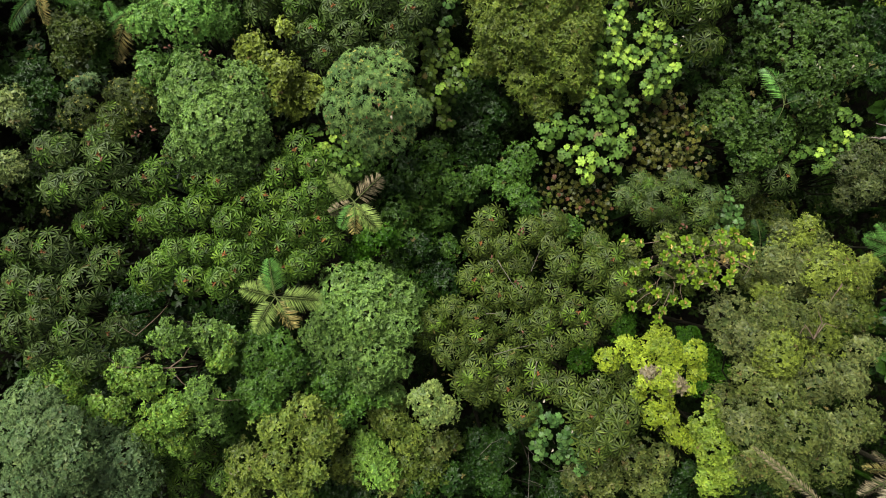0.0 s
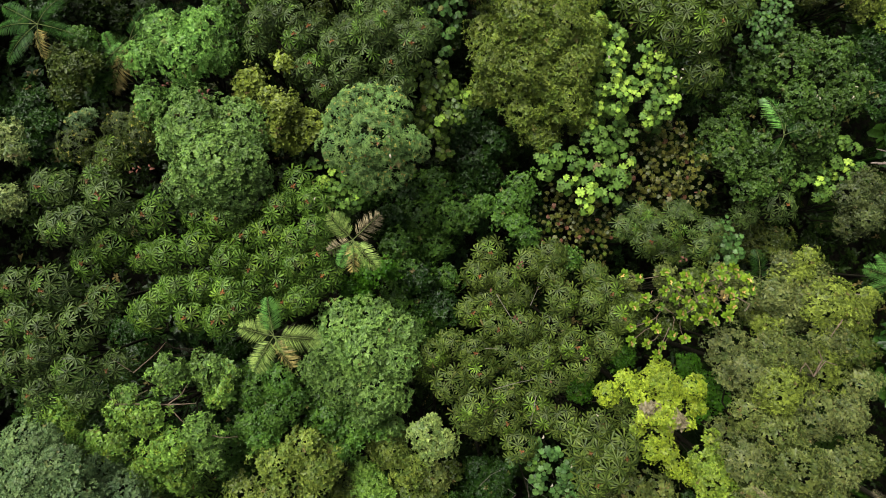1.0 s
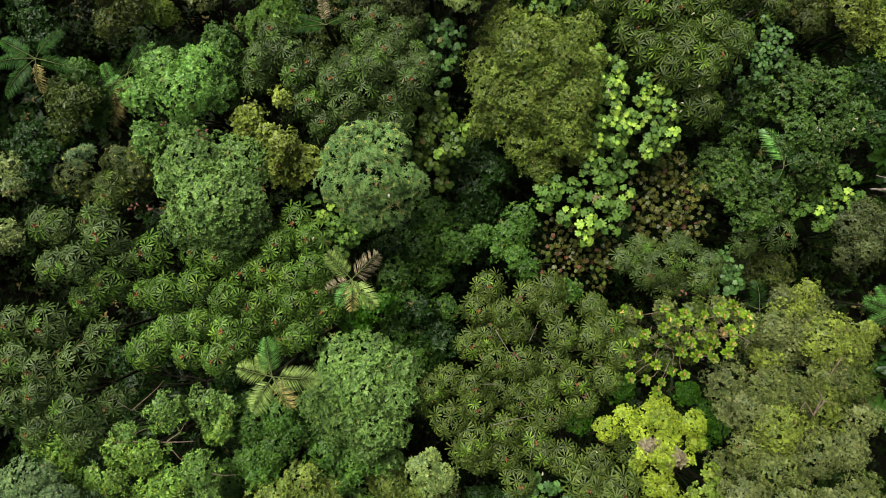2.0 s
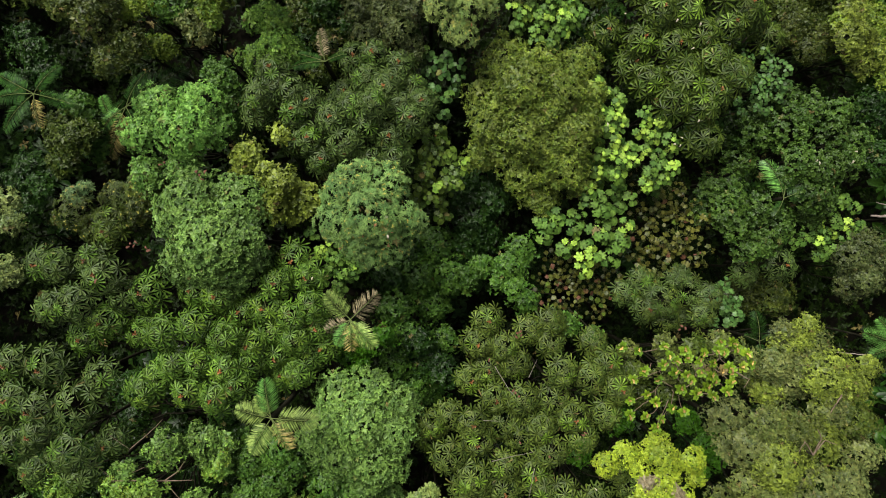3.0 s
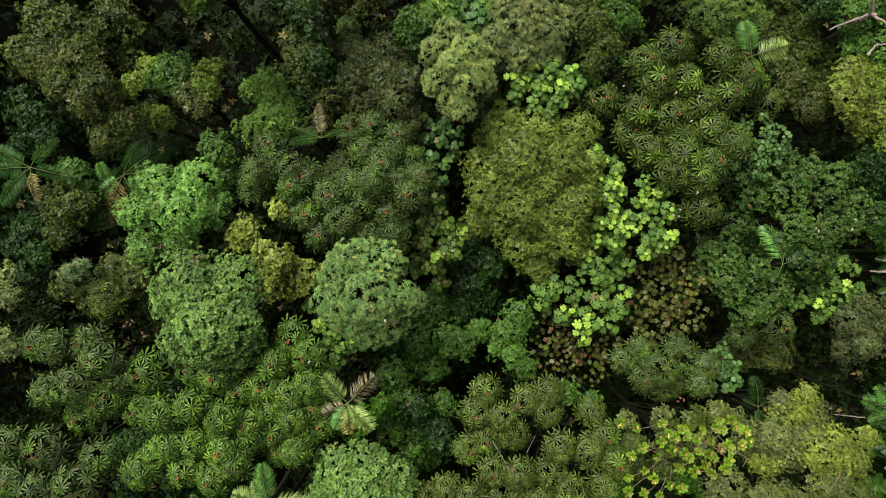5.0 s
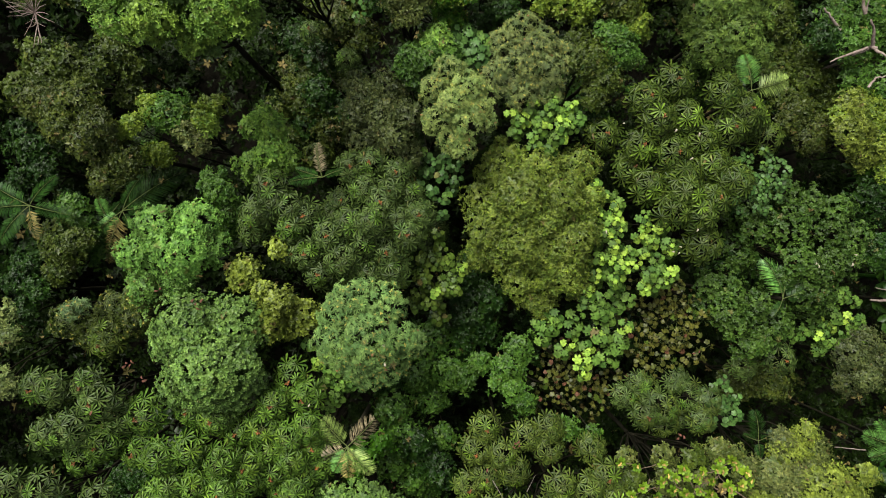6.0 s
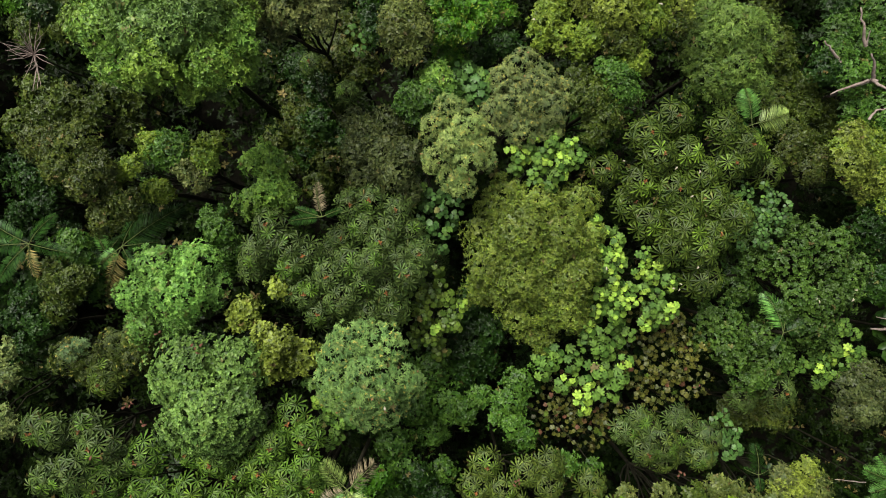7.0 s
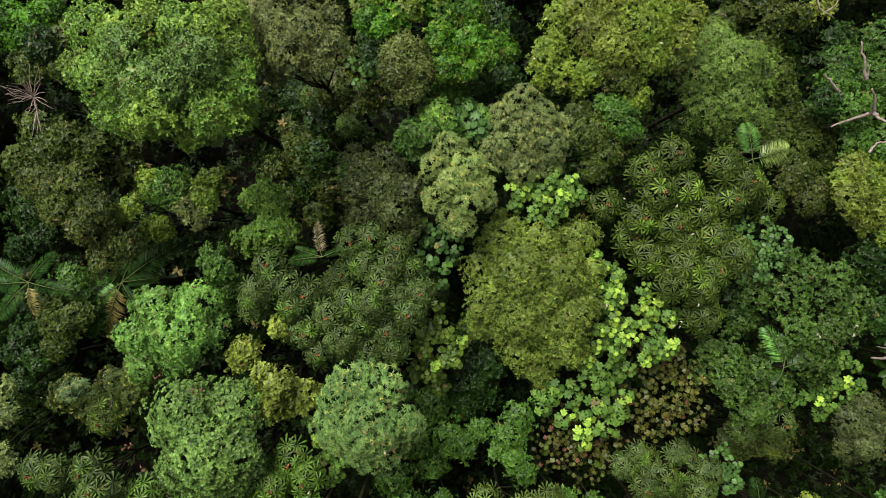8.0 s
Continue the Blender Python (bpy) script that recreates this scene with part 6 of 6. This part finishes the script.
snag = thing("dead_tree", x, y, z, "bleached dead tree with broken bare limbs", "tree")
dead_limb(snag, [(0, 0, -0.2), (0.2, 0.1, 7.0), (0, 0, 13.4 - z)], 0.22, "trunk")
dead_limb(snag, [(22.60 - x, 20.42 - y, 13.40 - z), (22.64 - x, 20.42 - y, 13.13 - z), (21.78 - x, 20.24 - y, 12.87 - z), (20.90 - x, 19.84 - y, 12.60 - z)], 0.109)
dead_limb(snag, [(22.60 - x, 20.42 - y, 13.40 - z), (22.26 - x, 20.86 - y, 14.00 - z), (21.69 - x, 21.37 - y, 14.60 - z)], 0.109)
dead_limb(snag, [(22.60 - x, 20.42 - y, 13.40 - z), (22.81 - x, 20.15 - y, 13.55 - z), (23.17 - x, 19.71 - y, 13.70 - z)], 0.117)
dead_limb(snag, [(22.95 - x, 18.49 - y, 12.60 - z), (23.26 - x, 18.94 - y, 12.75 - z), (23.84 - x, 19.04 - y, 12.90 - z)], 0.076)
dead_limb(snag, [(22.59 - x, 22.32 - y, 12.90 - z), (22.10 - x, 23.06 - y, 13.40 - z), (21.64 - x, 23.98 - y, 13.90 - z)], 0.100)
dead_limb(snag, [(22.59 - x, 22.32 - y, 12.90 - z), (22.41 - x, 22.92 - y, 13.50 - z)], 0.058)
dead_limb(snag, [(21.44 - x, 21.56 - y, 12.60 - z), (20.76 - x, 22.00 - y, 13.00 - z), (20.10 - x, 22.42 - y, 13.40 - z)], 0.100)
dead_limb(snag, [(19.90 - x, 26.76 - y, 13.00 - z), (20.14 - x, 26.07 - y, 12.85 - z), (20.99 - x, 25.62 - y, 12.70 - z)], 0.050)
dead_limb(snag, [(20.41 - x, 25.86 - y, 13.00 - z), (20.79 - x, 26.10 - y, 13.15 - z), (21.04 - x, 26.57 - y, 13.30 - z)], 0.042)
x, y = -16.49, 19.56
z = float(ground_height(x, y))
bare = thing("dead_tree", x, y, z, "leafless grey tree with fine splayed twigs", "tree")
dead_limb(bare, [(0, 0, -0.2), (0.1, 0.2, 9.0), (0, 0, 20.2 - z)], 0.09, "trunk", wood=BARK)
dead_limb(bare, [(-16.49 - x, 19.56 - y, 20.20 - z), (-16.61 - x, 19.44 - y, 20.70 - z), (-16.82 - x, 19.18 - y, 21.20 - z)], 0.020)
dead_limb(bare, [(-16.49 - x, 19.56 - y, 20.20 - z), (-16.49 - x, 19.71 - y, 20.70 - z), (-16.82 - x, 19.58 - y, 21.20 - z)], 0.020)
dead_limb(bare, [(-16.49 - x, 19.56 - y, 20.20 - z), (-16.61 - x, 19.93 - y, 20.70 - z), (-16.66 - x, 19.84 - y, 21.20 - z)], 0.020)
dead_limb(bare, [(-16.49 - x, 19.56 - y, 20.20 - z), (-16.38 - x, 19.93 - y, 20.70 - z), (-16.22 - x, 20.20 - y, 21.20 - z)], 0.020)
dead_limb(bare, [(-16.49 - x, 19.56 - y, 20.20 - z), (-15.93 - x, 19.59 - y, 20.70 - z), (-15.38 - x, 19.49 - y, 21.20 - z)], 0.020)
dead_limb(bare, [(-16.72 - x, 19.58 - y, 20.20 - z), (-16.72 - x, 19.25 - y, 20.70 - z), (-16.88 - x, 19.02 - y, 21.20 - z)], 0.020)
dead_limb(bare, [(-16.44 - x, 19.49 - y, 20.20 - z), (-16.04 - x, 18.92 - y, 20.70 - z), (-15.77 - x, 18.29 - y, 21.20 - z)], 0.020)
dead_limb(bare, [(-16.37 - x, 19.14 - y, 20.20 - z), (-15.97 - x, 18.46 - y, 20.70 - z), (-15.69 - x, 17.89 - y, 21.20 - z)], 0.020)
dead_limb(bare, [(-16.37 - x, 19.14 - y, 20.20 - z), (-16.25 - x, 18.80 - y, 20.70 - z), (-16.15 - x, 18.58 - y, 21.20 - z)], 0.020)
dead_limb(bare, [(-16.35 - x, 19.26 - y, 20.20 - z), (-16.15 - x, 18.92 - y, 20.70 - z), (-16.00 - x, 18.91 - y, 21.20 - z)], 0.020)
dead_limb(bare, [(-16.35 - x, 18.91 - y, 20.20 - z), (-15.93 - x, 18.46 - y, 20.70 - z), (-15.55 - x, 17.98 - y, 21.20 - z)], 0.020)
dead_limb(bare, [(-16.61 - x, 19.56 - y, 20.20 - z), (-16.72 - x, 19.59 - y, 20.70 - z), (-16.93 - x, 19.40 - y, 21.20 - z)], 0.020)
dead_limb(bare, [(-16.54 - x, 19.61 - y, 20.20 - z), (-16.65 - x, 20.16 - y, 20.70 - z), (-16.48 - x, 20.29 - y, 21.20 - z)], 0.020)
dead_limb(bare, [(-16.35 - x, 19.14 - y, 20.20 - z), (-16.15 - x, 18.35 - y, 20.70 - z), (-15.86 - x, 17.80 - y, 21.20 - z)], 0.020)
dead_limb(bare, [(-16.72 - x, 19.72 - y, 20.20 - z), (-16.83 - x, 19.82 - y, 20.70 - z), (-16.88 - x, 19.76 - y, 21.20 - z)], 0.020)
dead_limb(bare, [(-16.44 - x, 19.56 - y, 20.20 - z), (-15.82 - x, 19.37 - y, 20.70 - z), (-15.27 - x, 19.09 - y, 21.20 - z)], 0.020)
splay = random.Random(21)
for i in range(16):
    turn, far = splay.uniform(0, 6.28), splay.uniform(0.6, 1.4)
    ahead, across = (math.cos(turn) * far, math.sin(turn) * far), splay.uniform(-0.18, 0.18)
    mid = (ahead[0] * 0.5 - math.sin(turn) * across, ahead[1] * 0.5 + math.cos(turn) * across, 20.5 - z)
    dead_limb(bare, [(0, 0, 20.2 - z), mid, (ahead[0], ahead[1], splay.uniform(20.6, 21.0) - z)], 0.017, "twig")
x, y = 15.44, -3.74
z = float(ground_height(x, y))
bough = thing("dead_tree", x, y, z, "bare curved grey-brown boughs among the leaves", "tree")
dead_limb(bough, [(0, 0, -0.2), (0.1, 0.1, 8.0), (0, 0, 20.1 - z)], 0.12, "trunk", wood=BARK)
dead_limb(bough, [(15.44 - x, -3.74 - y, 20.10 - z), (15.70 - x, -3.02 - y, 20.25 - z), (15.44 - x, -2.58 - y, 20.40 - z)], 0.039, wood=TWIG_BARK)
dead_limb(bough, [(15.44 - x, -3.74 - y, 20.10 - z), (15.00 - x, -3.14 - y, 20.25 - z), (14.68 - x, -3.51 - y, 20.40 - z)], 0.033, wood=TWIG_BARK)
dead_limb(bough, [(15.44 - x, -3.74 - y, 20.10 - z), (15.82 - x, -3.07 - y, 20.25 - z), (16.24 - x, -3.23 - y, 20.40 - z)], 0.033, wood=TWIG_BARK)
dead_limb(bough, [(17.34 - x, -1.52 - y, 19.00 - z), (16.95 - x, -1.93 - y, 19.15 - z), (16.66 - x, -2.23 - y, 19.30 - z)], 0.039, wood=TWIG_BARK)
dead_limb(bough, [(14.59 - x, -6.43 - y, 19.00 - z), (14.71 - x, -6.73 - y, 19.30 - z)], 0.033, wood=TWIG_BARK)
dead_limb(bough, [(12.79 - x, -0.54 - y, 19.00 - z), (13.28 - x, -0.83 - y, 19.15 - z), (12.97 - x, -1.14 - y, 19.30 - z)], 0.028, wood=TWIG_BARK)
x, y = -12.33, -5.33
z = float(ground_height(x, y))
twig = thing("dead_tree", x, y, z, "pale bare forked branches among tufted foliage", "tree")
dead_limb(twig, [(0, 0, -0.2), (0.1, 0.1, 8.0), (0, 0, 19.0 - z)], 0.12, "trunk", wood=BARK)
dead_limb(twig, [(-11.75 - x, -5.12 - y, 19.30 - z), (-13.13 - x, -5.05 - y, 19.45 - z), (-14.02 - x, -5.02 - y, 19.60 - z)], 0.033, wood=TWIG_BARK)
dead_limb(twig, [(-11.75 - x, -5.12 - y, 19.30 - z), (-11.08 - x, -4.61 - y, 19.45 - z), (-10.78 - x, -4.18 - y, 19.60 - z)], 0.033, wood=TWIG_BARK)
dead_limb(twig, [(-11.75 - x, -5.12 - y, 19.30 - z), (-10.96 - x, -5.05 - y, 19.45 - z), (-10.42 - x, -4.97 - y, 19.60 - z)], 0.028, wood=TWIG_BARK)
dead_limb(twig, [(-11.75 - x, -5.12 - y, 19.30 - z), (-11.32 - x, -5.53 - y, 19.45 - z), (-10.90 - x, -5.86 - y, 19.60 - z)], 0.028, wood=TWIG_BARK)
dead_limb(twig, [(-14.06 - x, -5.03 - y, 19.30 - z), (-13.25 - x, -4.80 - y, 19.45 - z), (-12.46 - x, -4.42 - y, 19.60 - z)], 0.025, wood=TWIG_BARK)
dead_limb(twig, [(-13.45 - x, -6.24 - y, 19.30 - z), (-12.89 - x, -6.37 - y, 19.45 - z), (-12.29 - x, -6.41 - y, 19.60 - z)], 0.028, wood=TWIG_BARK)
dead_limb(twig, [(-14.67 - x, -4.47 - y, 19.30 - z), (-14.10 - x, -4.80 - y, 19.45 - z), (-13.83 - x, -5.06 - y, 19.60 - z)], 0.022, wood=TWIG_BARK)
dead_limb(twig, [(-10.00 - x, -6.41 - y, 19.30 - z), (-9.39 - x, -6.47 - y, 19.45 - z), (-8.62 - x, -6.41 - y, 19.60 - z)], 0.022, wood=TWIG_BARK)
dead_limb(twig, [(-13.21 - x, -3.74 - y, 19.30 - z), (-12.17 - x, -2.87 - y, 19.45 - z), (-11.69 - x, -2.38 - y, 19.60 - z)], 0.022, wood=TWIG_BARK)
dead_limb(twig, [(-14.18 - x, -3.13 - y, 19.30 - z), (-13.06 - x, -3.70 - y, 19.60 - z)], 0.017, wood=TWIG_BARK)
x, y = 4.55, -11.36
z = float(ground_height(x, y))
fork = thing("dead_tree", x, y, z, "thin bare pale branches over a dark gap", "tree")
dead_limb(fork, [(0, 0, -0.2), (0.1, 0.1, 6.0), (0, 0, 14.2 - z)], 0.09, "trunk", wood=BARK)
dead_limb(fork, [(4.28 - x, -12.51 - y, 14.90 - z), (4.32 - x, -10.99 - y, 15.00 - z), (4.25 - x, -10.11 - y, 15.10 - z)], 0.010, wood=PALE_BARK)
dead_limb(fork, [(4.14 - x, -9.90 - y, 14.90 - z), (4.97 - x, -10.71 - y, 15.00 - z), (5.66 - x, -11.10 - y, 15.10 - z)], 0.010, wood=PALE_BARK)
dead_limb(fork, [(5.70 - x, -11.17 - y, 14.90 - z), (6.37 - x, -10.96 - y, 15.10 - z)], 0.010, wood=PALE_BARK)
dead_limb(fork, [(3.29 - x, -10.46 - y, 14.90 - z), (3.70 - x, -10.71 - y, 15.00 - z), (2.99 - x, -11.24 - y, 15.10 - z)], 0.010, wood=PALE_BARK)
dead_limb(fork, [(1.87 - x, -10.32 - y, 14.90 - z), (2.43 - x, -9.72 - y, 15.00 - z), (2.99 - x, -9.41 - y, 15.10 - z)], 0.010, wood=PALE_BARK)
dead_limb(fork, [(4.28 - x, -11.60 - y, 14.90 - z), (4.96 - x, -11.80 - y, 15.10 - z)], 0.010, wood=PALE_BARK)
x, y = 4.65, -5.26
z = float(ground_height(x, y))
pale = thing("dead_tree", x, y, z, "pale slender branches between umbrella leaves", "tree")
dead_limb(pale, [(0, 0, -0.2), (0.1, 0.1, 6.0), (0, 0, 16.5 - z)], 0.09, "trunk", wood=BARK)
dead_limb(pale, [(2.33 - x, -4.78 - y, 17.90 - z), (3.20 - x, -4.49 - y, 18.10 - z), (4.18 - x, -4.21 - y, 18.30 - z)], 0.019, wood=PALE_BARK)
dead_limb(pale, [(4.50 - x, -3.81 - y, 17.90 - z), (4.81 - x, -2.75 - y, 18.30 - z)], 0.019, wood=PALE_BARK)
dead_limb(pale, [(4.25 - x, -5.09 - y, 17.90 - z), (3.93 - x, -6.28 - y, 18.30 - z)], 0.019, wood=PALE_BARK)
dead_limb(pale, [(2.46 - x, -0.49 - y, 17.90 - z), (3.07 - x, -1.50 - y, 18.10 - z), (3.43 - x, -1.87 - y, 18.30 - z)], 0.019, wood=PALE_BARK)
dead_limb(pale, [(3.99 - x, -1.00 - y, 17.90 - z), (4.31 - x, -0.10 - y, 18.30 - z)], 0.019, wood=PALE_BARK)
dead_limb(pale, [(1.94 - x, -2.94 - y, 17.90 - z), (2.55 - x, -2.85 - y, 18.30 - z)], 0.019, wood=PALE_BARK)
x, y = 28.20, 6.62
z = float(ground_height(x, y))
log = thing("dead_tree", x, y, z, "leaning dead tree with pale barkless limbs", "tree")
dead_limb(log, [(0, 0, -0.2), (0.1, 0.1, 5.0), (0, 0, 8.6 - z)], 0.2, "trunk", wood=BARK)
dead_limb(log, [(0, 0, 8.6 - z), (27.1 - x, 6.70 - y, 8.5 - z), (26.0 - x, 6.78 - y, 8.4 - z)], 0.15)
dead_limb(log, [(0, 0, 8.6 - z), (27.2 - x, 7.25 - y, 8.8 - z), (26.0 - x, 7.55 - y, 8.9 - z)], 0.07)
x, y = 22.90, -0.92
z = float(ground_height(x, y))
spur = thing("dead_tree", x, y, z, "thin dead tree with one pale branch over a dark gap", "tree")
dead_limb(spur, [(0, 0, -0.2), (0.1, 0.1, 7.0), (0, 0, 12.5 - z)], 0.06, "trunk", wood=BARK)
dead_limb(spur, [(0, 0, 12.5 - z), (22.1 - x, -0.86 - y, 12.45 - z), (21.3 - x, -0.80 - y, 12.4 - z)], 0.035)

# ---- understory: smaller trees under the canopy; near-black leaves stand in for its shade ----
UNDER_LOOSE = Habit(0.7, 8, 0.46, 0.5, lift=10, loose=0.4, lump=1.1, bulge=0.4, core=0)
UNDER_BROAD = Habit(0.31, 8, 0.2, 0.48, lift=26, lump=0.8, bulge=0.42, loose=0.35, core=0.22, ragged=1.7)


def understory_model(seed, habit, mat, label):
    rng = np.random.default_rng(seed)
    tree = thing("understory_tree", 0, 0, 0, label, "tree", "understory trees")
    blobs = [(rng.uniform(-0.4, 0.4), rng.uniform(-0.4, 0.4), 7.6, 1.6)]
    for i in range(3):
        turn = i * 2.094 + rng.uniform(-0.5, 0.5)
        blobs.append((1.35 * math.cos(turn), 1.35 * math.sin(turn), rng.uniform(4.6, 6.8), rng.uniform(1.0, 1.4)))
    trunk_and_limbs(rng, tree, [b[:3] for b in blobs], 0.09, BARK)
    for a, b, c, r in blobs:
        part("leaf_clump", clump_mesh(rng, (a, b, c - 0.7 * r), r, habit, mat), tree)["kind"] = "stuff"
    return tree


def understory():
    rng = random.Random(77)
    models = [
        understory_model(301, UNDER_LOOSE, SHADE_DARK, "slender understory tree, its green leaves painted near-black for shade"),
        understory_model(302, UNDER_BROAD, SHADE_DARK, "understory tree with broad leaves, shade painted into their green"),
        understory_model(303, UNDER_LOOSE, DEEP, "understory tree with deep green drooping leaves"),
        understory_model(304, UNDER_BROAD, SHADE_DARK, "bushy understory tree with leaves darkened for shade"),
    ]
    spots = []
    for i in range(11):
        for j in range(10):
            spots.append((-29 + 5.8 * i + rng.uniform(-1.2, 1.2), -19 + 5.7 * j + rng.uniform(-1.2, 1.2)))
    used = set()
    for x, y in spots:
        k = rng.randrange(4)
        tall = rng.uniform(0.55, 0.95)
        m = pose(x, y, float(ground_height(x, y)), rz=rng.uniform(0, 360))
        if k in used:
            tree = copy_thing(models[k], m)
        else:
            used.add(k)
            tree = models[k]
            tree.matrix_world = m
        tree.scale = (tall * 1.65, tall * 1.65, tall)


understory()


def undergrowth():
    """Seedlings, ferns and low leaves that hide the forest floor, painted near-black as shade."""
    rng = np.random.default_rng(15)
    n = 26000
    x, y = rng.uniform(-34, 36, n), rng.uniform(-24, 40, n)
    places = np.stack([x, y, ground_height(x, y) + rng.uniform(0.3, 7.5, n)], -1)
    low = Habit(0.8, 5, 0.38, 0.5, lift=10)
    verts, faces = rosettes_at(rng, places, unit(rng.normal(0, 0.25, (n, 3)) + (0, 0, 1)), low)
    return mesh_of("undergrowth", verts, faces, [SHADE_DARK])


tagged(new("undergrowth", undergrowth()), "low green undergrowth on the forest floor, leaf colour darkened for shade", "undergrowth", kind="stuff")


# ---- forest beyond ----
def far_forest():
    """The rest of the forest round about, in one mesh; unseen, it keeps side light out."""
    rng = np.random.default_rng(9)
    crown = Habit(1.5, 8, 1.1, 0.5, lift=20, lump=2.0, bulge=0.6, blade="oval", core=0)
    low = Habit(2.6, 7, 1.9, 0.6, lift=10, lump=3.0, bulge=0.6, blade="oval", core=0)
    verts, faces, count = [], [], 0
    masses = []
    for gx in np.arange(-48, 52, 5.2):
        for gy in np.arange(-38, 54, 5.2):
            x, y = gx + rng.uniform(-1.2, 1.2), gy + rng.uniform(-1.2, 1.2)
            if -27 < x < 30 and -18 < y < 32:
                continue
            z = float(ground_height(x, y))
            masses.append((x, y, z + rng.uniform(12, 17), rng.uniform(2.6, 3.9), crown))
            if not (-43 < x < 46 and -33 < y < 49):
                # leafy to the ground at the outer rim: an added wall against low sky light
                masses += [(x, y, z + h, 3.4, low) for h in (1.5, 5.5, 9.5)]
            tv, tf = tube([(x, y, z - 0.2), (x, y, z + 13)], [0.25, 0.15], 5)
            verts.append(tv)
            faces.append(tf + count)
            count += len(tv)
    for x, y, z, r, habit in masses:
        me = clump_mesh(rng, (x, y, z), r, habit, DEEP)
        co, loop = np.empty(len(me.vertices) * 3, np.float32), np.empty(len(me.loops), np.int32)
        me.vertices.foreach_get("co", co)
        me.loops.foreach_get("vertex_index", loop)
        verts.append(co.reshape(-1, 3))
        faces.append(loop.reshape(-1, 4) + count)
        count += len(co) // 3
        bpy.data.meshes.remove(me)
    return mesh_of("far_forest", np.concatenate(verts), np.concatenate(faces), [DEEP])


tagged(new("far_forest", far_forest()), "green rainforest all around, unseen, with a rim that blocks low sky light", "forest", kind="stuff")
